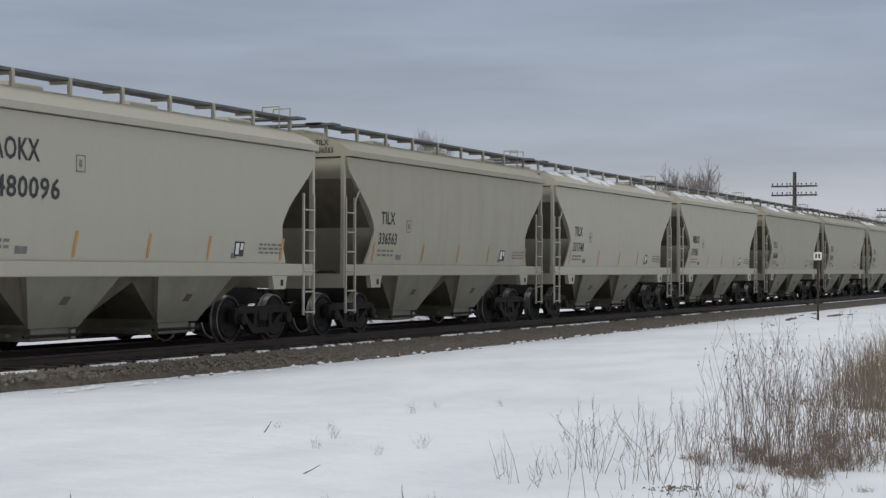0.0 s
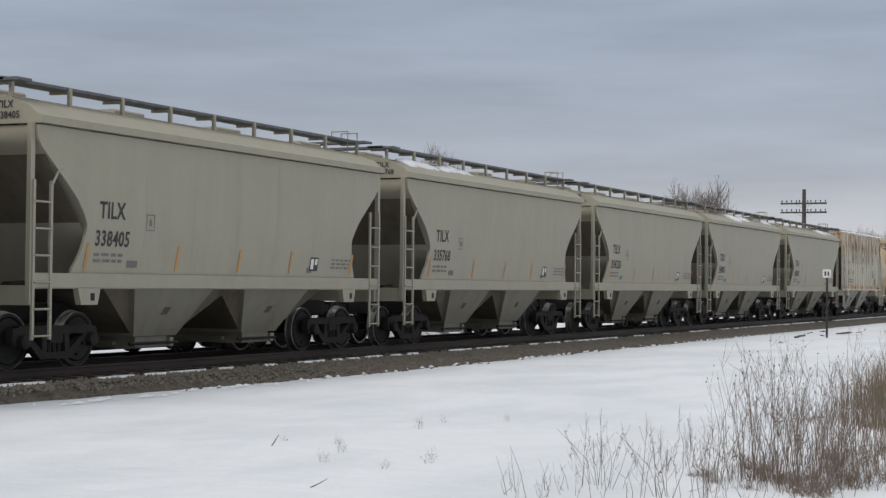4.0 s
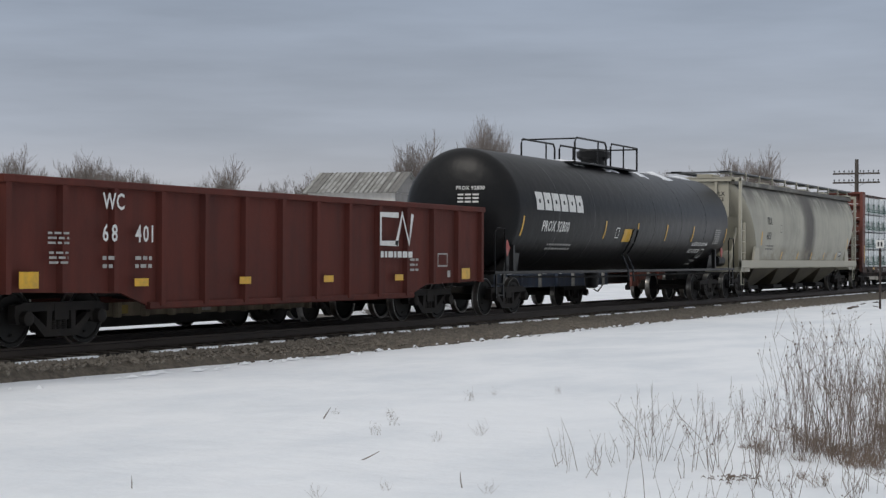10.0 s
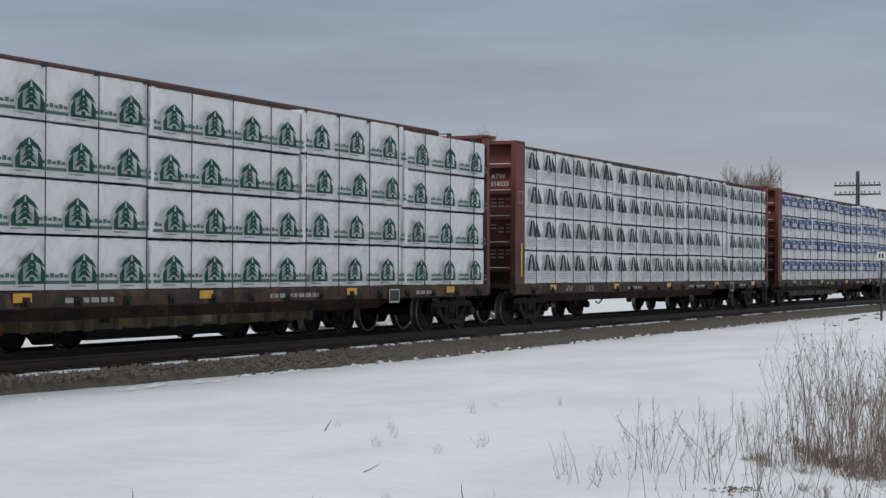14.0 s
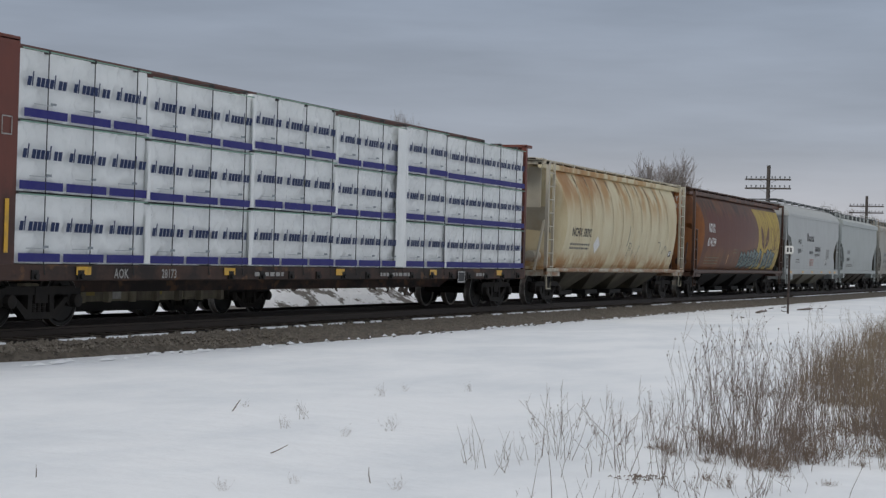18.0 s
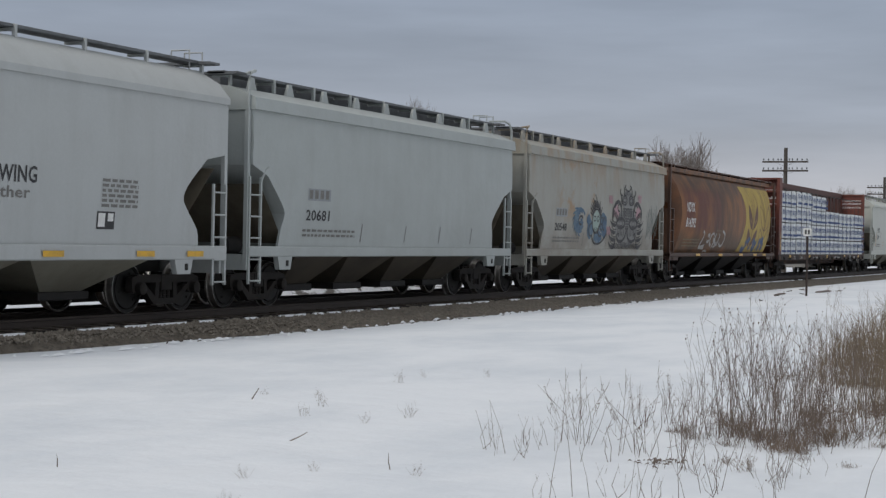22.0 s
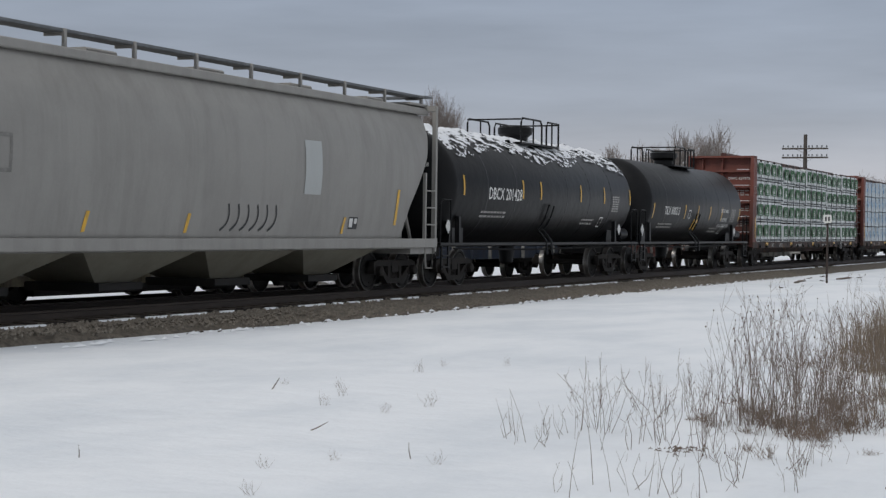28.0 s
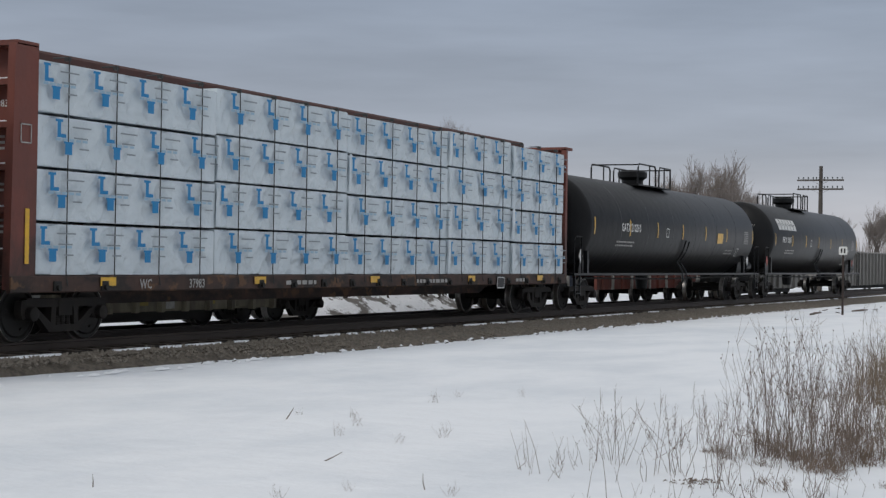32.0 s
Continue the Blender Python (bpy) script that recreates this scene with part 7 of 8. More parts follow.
            if clear(0.04, 0.27):
                q = ink_of(WHITE)
                q.lift = 0.010
                q.stroke([(x + 0.06, 0.55 * height), (x + 0.25, 0.70 * height)], 0.045)
        elif style == "leaf":
            box(DEEP_GREEN, 0.18, 0.98, 0.26, 0.83)
            if clear(0.3, 0.9):
                q = ink_of(WHITE)
                q.lift = 0.010
                cx = x + 0.58
                q.shape([(cx - 0.06, 0.46 * height), (cx + 0.06, 0.46 * height), (cx, 0.76 * height)])
                for s in (-1, 1):
                    q.stroke(curve((cx, 0.41 * height), (cx + s * 0.2, 0.43 * height), (cx + s * 0.15, 0.66 * height), 6), [0.05, 0.05, 0.045, 0.04, 0.03, 0.02, 0.01])
                ink_of(PALE_INK).bar(cx - 0.2, cx + 0.2, 0.31 * height, 0.345 * height)
            box(BLACK_INK, 0.02, pitch * 0.95, 0.05, 0.125)
            box(GREY_INK, 0.12, pitch * 0.8, 0.075, 0.09)
        elif style == "tower":
            for a, b, c, d in ((0.24, 0.33, 0.63, 0.85), (0.19, 0.38, 0.85, 0.90), (0.24, 0.46, 0.56, 0.63), (0.44, 0.62, 0.25, 0.455), (0.41, 0.65, 0.455, 0.495)):
                box(SKY_INK, a, b, c, d)
            for k in range(5):
                box(PALE_SKY, 0.20 + k * 0.17, 0.33 + k * 0.17, 0.50, 0.55)
            for k, (a, b) in enumerate(((0.62, 1.10), (0.66, 1.02), (0.80, 1.05))):
                box(GREY_INK, a, b, 0.76 - 0.2 * k, 0.79 - 0.2 * k)
    if style == "band":
        ink_of(PALE_GREEN).bar(0.02, length - 0.02, 0.955 * height, 0.975 * height)
    PRINTS[key] = [p.g.mesh("printing", m, 0) for m, p in made.items() if p.g.v]
    return PRINTS[key]


def centre_beam(u, length, label, style, rows, mark, number, cols=None, missing=(), paint=None, seed=0, roomy=False, z1=4.57):
    paint = paint or OXIDE
    rng = random.Random(seed)
    car = start_car("centre_beam_flat_car", label, "flat car", u, (1.2, length - 1.2))
    top = 4.62
    for s in (-1, 1):
        part("side_sill", Geo().slab(-0.6, length + 0.1, s * 1.40 - 0.04, s * 1.40 + 0.05, 0.80, 1.07, 0.02), DECK, car)
    part("deck", Geo().box(-0.55, length + 0.05, -1.38, 1.38, 0.98, 1.065), DECK, car)
    part("belly_sill", Geo().plate([(1.9, 0.98), (length - 1.9, 0.98), (length - 3.3, 0.55), (3.3, 0.55)], -0.22, 0.22), DECK, car)
    for k in range(19):
        x = 0.5 + (length - 1.0) * k / 18
        if 2.4 < x < 5.8:
            continue
        part("cable_winch", Geo().turned([(-0.05, 0.05), (0.05, 0.05)], "y", (x, -1.47, 0.88), 8).box(x - 0.09, x + 0.09, -1.47, -1.43, 0.82, 0.98), DARK, car)
    for x, s in ((0.0, -1), (length, 1)):
        e = 0.55 if s < 0 else 0.12
        for y in (-1, 1):
            part("bulkhead_post", Geo().loft([[(x, y * 1.42, 0.85), (x + s * (e + 0.06), y * 1.42, 0.85), (x + s * (e + 0.06), y * 1.28, 0.85), (x, y * 1.28, 0.85)], [(x, y * 1.42, top), (x + s * e, y * 1.42, top), (x + s * e, y * 1.28, top), (x, y * 1.28, top)]]), paint, car)
        part("bulkhead_plate", Geo().box(min(x + s * 0.1, x + s * 0.16), max(x + s * 0.1, x + s * 0.16), -1.3, 1.3, 0.95, top - 0.02), paint, car)
        for z in (1.38, 2.03, 2.69, 3.34, 4.0):
            if s < 0:
                w = 0.5 + 0.9 * rng.random()
                part("snow_patch", Geo().slab(-0.40, -0.18, -1.18, -1.18 + w, z + 0.088, z + 0.112, 0.01), CLEAN_SNOW, car, "thin snow lying on a bulkhead rib")
            part("bulkhead_rib", Geo().slab(min(x + s * 0.16, x + s * 0.42), max(x + s * 0.16, x + s * 0.42), -1.28, 1.28, z, z + 0.09, 0.01), paint, car)
        part("bulkhead_cap", Geo().slab(min(x, x + s * 0.5), max(x, x + s * 0.5), -1.42, 1.42, top - 0.03, top + 0.05, 0.01), paint, car)
        if mark == "ATW":
            part("bulkhead_crown", Geo().prism([(-0.62, top + 0.04), (0.62, top + 0.04), (0.3, top + 0.14), (-0.3, top + 0.14)], min(x, x + s * 0.4), max(x, x + s * 0.4)), paint, car)
        for y in (0.0, 0.85):
            part("bulkhead_stiffener", Geo().box(min(x + s * 0.16, x + s * 0.3), max(x + s * 0.16, x + s * 0.3), y - 0.04, y + 0.04, 0.95, top - 0.03), paint, car)
    part("top_chord", Geo().slab(-0.1, length, -0.12, 0.12, top - 0.22, top + (0.08 if roomy else 0.20), 0.05), OLDRED, car)
    posts = 22 if roomy else 18
    for k in range(posts + 1):
        x = 0.4 + (length - 0.8) * k / posts
        w = 0.15 if roomy else 0.065
        part("truss_post", Geo().plate([(x - w * 0.75, 1.06), (x + w * 0.75, 1.06), (x + w, top - 0.2), (x - w, top - 0.2)], -0.08, 0.08), OLDRED if roomy else paint, car)
        if (not roomy and k in (0, 1, 2, 15, 16, 17)) or (roomy and k % 3 == 1):
            part("truss_brace", Geo().loft([[(x, -0.08, 3.1), (x + 0.16, -0.08, 3.1), (x + 0.16, 0.08, 3.1), (x, 0.08, 3.1)], [(x + 0.75, -0.08, top - 0.2), (x + 0.91, -0.08, top - 0.2), (x + 0.91, 0.08, top - 0.2), (x + 0.75, 0.08, top - 0.2)]]), OLDRED if roomy else paint, car)
    # the load
    z0 = 1.075
    hgt = (z1 - z0) / rows
    cols = cols or [4.9, 4.9, 4.9, 4.3]
    cols = cols + [length - 0.06 - sum(cols)]
    x = 0.03
    for ci, ln in enumerate(cols):
        full = hgt * (1.0, 0.972, 0.99, 0.98, 0.995, 0.976)[(ci + seed) % 6]
        for r in range(rows):
            if (ci, r) in missing:
                if ci < 5:
                    b = part("lumber_pack", bundle_mesh(ln, full, WRAP), None, car, at=pose(x, 1.62, z0 + r * full))
                    for me in print_meshes(style, ln, full, 0.15):
                        tagged(part("printing", me, None, b), kind="stuff")
                continue
            part("lumber_pack", bundle_mesh(ln, hgt, BLUE_WRAP if style == "tower" else WRAP), None, car, at=pose(x + ln, 0, z0 + r * full, 0, 0, 180))
            b = part("lumber_pack", bundle_mesh(ln, full, BLUE_WRAP if style == "tower" else WRAP), None, car, at=pose(x, rng.uniform(-0.03, 0.015), z0 + r * full))
            for me in print_meshes(style, ln, full, (0.15, 0.55, 0.35)[(ci + 2 * r) % 3]):
                tagged(part("printing", me, None, b), kind="stuff")
        x += ln
    # loose wrap hanging where two columns of packs meet
    at = 0.03
    for ci, ln in enumerate(cols[:-1]):
        at += ln
        for r in range(rows):
            if (ci, r) in missing or (ci + 1, r) in missing or rng.random() < 0.25:
                continue
            w, z, hh = rng.uniform(0.07, 0.2), z0 + r * hgt * 0.993, hgt * rng.uniform(0.75, 0.93)
            q = rng.uniform(0, 40)
            flap = Geo().grid(lambda a, b: (at - w * 0.4 + a * w + 0.03 * noise.noise((q, b * 6, 1.0)), -1.440 - 0.02 * noise.noise((a * 3, b * 4, q)) - 0.012 * math.sin(a * 3.14), z + 0.03 + b * hh), [k / 4 for k in range(5)], [k / 10 for k in range(11)])
            part("wrap_flap", flap, BLUE_WRAP if style == "tower" else WRAP, car, "loose crinkled flap of plastic wrap")
    # tie-down cables over the load
    n = 18
    for k in range(n):
        xx = 0.75 + (length - 1.5) * k / (n - 1)
        part("tie_down_cable", Geo().tube([(xx, -1.46, 0.9), (xx, -1.425, 1.1), (xx, -1.42, z1 - 0.02), (xx, -1.36, z1 - 0.03), (xx, -1.1, z1 - 0.035)], 0.012, 4), STRAP, car)
        part("corner_guard", Geo().slab(xx - 0.03, xx + 0.03, -1.435, -1.34, z1 - 0.09, z1 - 0.03, 0.008), STRAP, car)
    add_ends(car, length)
    # lettering and markers on the sill
    sill = lambda z: 1.455
    Print(sill).text(mark, 2.7, 0.84, 0.17).text(number, 4.2, 0.84, 0.17).done("reporting_mark", DULLWHITE, car, stuff=True)
    Print(sill).lines(7.6, 0.88, 1.2, 1, 0.08).lines(13.5, 0.88, 1.8, 1, 0.08).lines(19.5, 0.88, 0.8, 1, 0.08).done("small_lettering", DULLWHITE, car, stuff=True)
    for xx in (1.6, 6.4, 11.2, 16.4, 21.0):
        Print(sill, 0.012).bar(xx, xx + 0.42, 0.90, 1.04).done("reflector_strip", YELLOW, car)
    Print(sill, 0.012).bar(18.2, 18.7, 0.70, 1.02).done("notice_plate", INK, car)
    Print(sill, 0.018).frame_box(18.22, 18.68, 0.72, 1.0, 0.02).done("notice_frame", WHITE, car)
    Print(lambda z: 1.425, 0.01).bar(-0.28, -0.18, 1.25, 2.1).done("reflector_strip", YELLOW, car)
    Print(lambda z: 1.425, 0.01).frame_box(-0.42, -0.16, 3.1, 3.4, 0.02).done("inspection_mark", DULLWHITE, car)
    # words on the bulkhead
    g = Geo()
    for w, z, hh_, y in ((mark, 3.74, 0.12, -0.55), (number, 3.55, 0.12, -0.55)) if mark == "ATW" else ((mark + " " + number, 3.68, 0.115, -0.25),):
        pts, fs, ww, hh = text_2d(w)
        sc = hh_ / hh
        g.add([(-0.168 if z < 4.4 else -0.508, y - px * sc, z + py * sc) for px, py in pts], fs)
    tagged(part("end_lettering", g, WHITE, car, smooth=0), kind="stuff")
    g = Geo()
    for r in range(9):
        for k in range(4):
            if (r * 5 + k * 3) % 7:
                z = 3.20 - (r % 3) * 0.09 - (r // 3) * 0.65
                g.add([(-0.168, -0.34 - k * 0.21, z), (-0.168, -0.50 - k * 0.21, z), (-0.168, -0.50 - k * 0.21, z + 0.04), (-0.168, -0.34 - k * 0.21, z + 0.04)], [(0, 1, 2, 3)])
    tagged(part("small_lettering", g, DULLWHITE, car, smooth=0), kind="stuff")
    return car


centre_beam(241.2, 23.3, "red centre-beam flat car, white lumber wrap printed with green houses", "house", 4, "AOK", "29418", seed=1)
centre_beam(266.8, 23.3, "red centre-beam flat car, white lumber wrap with black peaks", "peak", 4, "ATW", "318335", [6.5, 6.6, 5.0], seed=2)
centre_beam(292.4, 23.6, "red centre-beam flat car, white lumber wrap with blue labels", "bar", 4, "WC", "38004", seed=3)
centre_beam(318.4, 23.2, "red centre-beam flat car, tall lumber packs with violet bands", "band", 3, "AOK", "28173", [3.7, 3.7, 3.7, 3.7, 2.6], seed=4)
centre_beam(444.3, 23.2, "half-filled red centre-beam flat car, truss showing over blue-printed packs", "square", 4, "DWC", "626899", [3.4, 3.9, 4.0, 4.0, 3.9], {(3, 3), (4, 3), (5, 3)}, seed=5, roomy=True, z1=4.22)
centre_beam(543.0, 23.2, "red centre-beam flat car, white lumber wrap with green leaf labels", "leaf", 4, "DWC", "627073", [4.9, 4.9, 4.9, 3.9], seed=6)
centre_beam(568.75, 23.2, "red centre-beam flat car, white lumber wrap with light blue prints", "tower", 4, "WC", "37983", [5.1, 5.1, 5.1, 4.0], seed=7)
_c4 = [c for c, u, s in CARS if abs(u - 318.4) < 0.01][0]
part("loose_wrap", Geo().grid(lambda x, z: (14.3 + x, -1.45 - 0.05 * math.sin(x / 0.62 * math.pi) + 0.03 * noise.noise((x * 9, z * 1.3, 2.0)), z), [0.062 * k for k in range(11)], [1.1 + 0.11 * k for k in range(31)]), WRAP, _c4, "loose white sheet hanging between packs")
_c5 = [c for c, u, s in CARS if abs(u - 444.3) < 0.01][0]
_g = Geo()
for _w, _z in (("CHARGEMENT ET", 4.22), ("DECHARGEMENT", 4.05), ("ATTENTION", 3.82)):
    _pts, _fs, _ww, _hh = text_2d(_w)
    _g.add([(23.05, -0.15 - px * 1.1 / max(_ww, 5.0), _z + py * 0.10 / _hh) for px, py in _pts], _fs)
tagged(part("warning_lettering", _g, WHITE, _c5, smooth=0), kind="stuff")


# ---- the siding: parked cars seen under and between the train ----
RAIL2 = 0.12
# grime, and the shade behind the train put into the colour
GRUNGE = paints("grimy_shaded_yellow_grey_paint", (0.23, 0.205, 0.15), (0.07, 0.06, 0.045), 0.8, (0.05, 0.038, 0.028), 0.8, 0.8)
FADEDYELLOW = paints("faded_yellow_marker_paint", (0.30, 0.24, 0.06), (0.16, 0.13, 0.06), 0.6, (0.08, 0.06, 0.04), 0.6, 0.7)
BLUEOLD = paints("dull_blue_paint", (0.06, 0.085, 0.14), (0.04, 0.045, 0.06), 0.6, (0.10, 0.09, 0.08), 0.5, 0.7)
REDOLD = paints("old_red_deck_paint", (0.20, 0.05, 0.035), (0.10, 0.04, 0.03), 0.6, (0.3, 0.28, 0.26), 0.3, 0.7)


def parked(name, label, category, x, length, trucks):
    car = thing(name, label, category, "cars parked on the siding", pose(x, 4.4, RAIL2))
    sets = []
    for t in trucks:
        add_truck(car, t, sets)
    add_ends(car, length)
    return car


def parked_gondola(x, length, paint, height, label, z0=0.43, yellow=True, trucks=None):
    car = parked("parked_gondola_car", label, "gondola car", x, length, trucks or (2.2, length - 2.2))
    for s in (-1, 1):
        y = s * 1.46
        part("side_wall", Geo().box(0, length, min(y, y - s * 0.06), max(y, y - s * 0.06), z0, height), paint, car)
        part("top_chord", Geo().slab(0, length, y - 0.08, y + 0.08, height - 0.06, height + 0.05), paint, car)
    n = int(length / (0.95 if yellow else 1.25))
    for k in range(n + 1):
        xx = 0.08 + (length - 0.16) * k / n
        part("side_post", Geo().slab(xx - 0.06, xx + 0.06, -1.6, -1.45, z0 - 0.02, height, 0.02), paint, car)
        if yellow and k < n:
            a, b, c = (k * 7 % 5) * 0.07, 0.14 + (k * 3 % 4) * 0.09, 0.05 + (k * 5 % 3) * 0.08
            part("side_patch", Geo().box(xx + 0.14 + a, xx + 0.14 + a + b, -1.475, -1.462, z0 + c, z0 + c + 0.14 + a * 0.6), (FADEDYELLOW, DULLWHITE, DARK, FADEDYELLOW, GRUNGE)[k % 5], car)
            part("side_rail", Geo().box(xx + 0.1, xx + 0.85, -1.50, -1.462, z0 + 0.42, z0 + 0.50), DARK if k % 3 else DULLWHITE, car)
    for xx in (0, length):
        part("end_wall", Geo().box(xx - 0.05, xx + 0.05, -1.44, 1.44, z0, height), paint, car)
    part("floor_plate", Geo().box(0, length, -1.4, 1.4, z0 + 0.2, z0 + 0.3), DECK, car)
    part("under_sill", Geo().box(2.4, length - 2.4, -1.15, -0.95, 0.2, z0 + 0.02), DARK, car)
    return car


parked_gondola(24.2, 10.6, GRUNGE, 2.0, "low grimy yellow-grey gondola car parked on the siding", trucks=(1.4, 9.4))
parked_gondola(11.4, 12.2, ORANGE, 2.0, "low rust-orange gondola car parked on the siding", yellow=False)


def parked_flat(x, length, paint, label, z0, z1, trucks, posts=0, snow=True):
    car = parked("parked_flat_car", label, "flat car", x, length, trucks)
    part("deck", Geo().slab(0, length, -1.45, 1.45, z1 - 0.12, z1, 0.02), paint, car)
    for s in (-1, 1):
        part("side_sill", Geo().slab(0, length, s * 1.42 - 0.05, s * 1.42 + 0.05, z0, z1 - 0.1, 0.02), paint, car)
    for k in range(posts):
        xx = 0.6 + (length - 1.2) * k / max(1, posts - 1)
        part("stake_pocket", Geo().slab(xx - 0.06, xx + 0.06, -1.55, -1.46, z0, z1 + 0.05, 0.01), DULLWHITE if k % 2 else paint, car)
    if snow:
        rng = random.Random(int(x))
        for k in range(int(length / 1.6)):
            xx = 0.3 + 1.5 * k
            roof_snow(car, [(xx, xx + rng.uniform(0.5, 1.3), -1.42, -0.6)], lambda y: z1, int(x) + k)
    return car


parked_flat(35.7, 20.3, BLUEOLD, "dull blue snow-dusted flat car parked on the siding", 0.72, 1.16, (1.25, 18.1), 14)
parked_flat(58.6, 14.0, REDOLD, "old red flat car with pale stakes, parked on the siding", 0.62, 1.28, (7.6, 12.4), 12)
parked_gondola(76.0, 18.0, MIDGREY, 1.9, "plain grey gondola car parked far along the siding", yellow=False)
parked_gondola(104.0, 24.0, MIDGREY, 2.62, "tall plain grey gondola car parked far along the siding", yellow=False)


# ---- snow bank with brush behind the siding ----
DIRTY_SNOW = mat("dirt_streaked_snow", (0.80, 0.81, 0.83), 0.9, 0, (0.085, 0.07, 0.055), 0.95, (0.8, 1.1, 1.8), 0.15, 0.8, 5, lo=0.5, hi=0.55)
def bank():
    rng = random.Random(4)
    xs, ys = list(np.arange(40.5, 60, 0.35)), list(np.arange(6.6, 13.0, 0.35))

    def h(x, y):
        a = max(0.0, 1 - ((x - 49.5) / 8.0) ** 2) * max(0.0, 1 - ((y - 9.6) / 2.9) ** 2)
        return (x, y, -0.05 + 1.15 * a ** 0.7 + (0.25 * noise.noise((x * 0.9, y * 0.9, 0)) + 0.12 * noise.noise((x * 2.4, y * 2.4, 1))) * min(1, a * 4))
    ob = part("snow_bank", Geo().grid(h, xs, ys), DIRTY_SNOW)
    tagged(ob, "ploughed bank of lumpy snow beyond the siding", "snow bank")
    g = Geo()
    for _ in range(420):
        x, y = rng.uniform(44, 57), rng.uniform(7.2, 10.5)
        z = h(x, y)[2]
        d = Vector((rng.gauss(0, 0.4), rng.gauss(0, 0.4), rng.uniform(0.2, 0.7)))
        g.tube([(x, y, z - 0.05), tuple(Vector((x, y, z)) + d * 0.5), tuple(Vector((x, y, z)) + d + Vector((rng.gauss(0, 0.15), 0, 0)))], [0.045, 0.032, 0.012], 3)
    ob = part("dead_brush", g, mat("dead_brush_bark", (0.06, 0.05, 0.042), 0.9, 0, (0.12, 0.10, 0.085), 0.6, (3, 3, 3)))
    tagged(ob, "tangled dead brush sticking out of the snow bank", "brush", kind="stuff")


bank()

# ---- telegraph poles, number post ----
OLDWOOD = mat("weathered_pole_wood", (0.075, 0.065, 0.058), 0.9, 0, (0.13, 0.115, 0.10), 0.6, (6, 6, 0.7), 0.3, 0.3, 20)
GLASSY = mat("dull_insulator", (0.09, 0.10, 0.10), 0.3, 0, (0.05, 0.05, 0.05), 0.4, (9, 9, 9))


def telegraph_pole(x, y, height):
    pole = thing("telegraph_pole", "weathered wooden telegraph pole with two cross-arms and insulators", "pole", "telegraph poles", pose(x, y, 0))
    part("shaft", Geo().tube([(0, 0, -0.3), (0, 0, height * 0.5), (0.02, 0, height)], [0.20, 0.17, 0.13], 10), OLDWOOD, pole)
    for z in (height - 1.02, height - 1.66):
        arm = part("cross_arm", Geo().slab(-0.19, -0.09, -1.65, 1.65, z - 0.06, z + 0.06, 0.012), OLDWOOD, pole)
        for k in range(10):
            yy = -1.55 + 3.1 * k / 9 + (0.12 if k < 5 else -0.12) * (1 if k in (4, 5) else 0) * -1
            part("insulator", Geo().turned([(0.06, 0.02), (0.12, 0.02), (0.13, 0.055), (0.20, 0.05), (0.24, 0.03)], "z", (-0.14, yy, z), 8), GLASSY, arm)
        part("arm_brace", Geo().tube([(-0.16, -0.6, z - 0.05), (-0.17, 0, z - 0.35), (-0.16, 0.6, z - 0.05)], 0.008, 4), OLDWOOD, pole)
    return pole


for _k, _h in ((0, 8.93), (1, 8.8), (2, 8.9), (3, 8.7)):
    telegraph_pole(117.6 + 46 * _k, 7.0, _h)


def number_post():
    post = thing("track_number_post", "thin dark steel post with a small white number board", "sign post", m=pose(60.5, -5.9, 0))
    part("post", Geo().slab(-0.03, 0.03, -0.035, 0.035, -0.2, 2.45, 0.01), mat("rusted_post_steel", (0.035, 0.028, 0.025), 0.8, 0.2, (0.08, 0.05, 0.04), 0.5), post)
    board = part("board", Geo().slab(-0.02, 0.0, -0.15, 0.15, 2.2, 2.5, 0.03), mat("white_sign_board", (0.75, 0.75, 0.72), 0.5, 0, (0.55, 0.54, 0.5), 0.4, (5, 5, 5)), post, at=pose(-0.05, 0, 0, 0, 0, 10))
    g = Geo()
    for y in (0.055, -0.055):
        g.box(-0.028, -0.021, y - 0.03, y + 0.03, 2.27, 2.43)
    part("board_print", g, INK, board, "black number bars")
    return post


number_post()


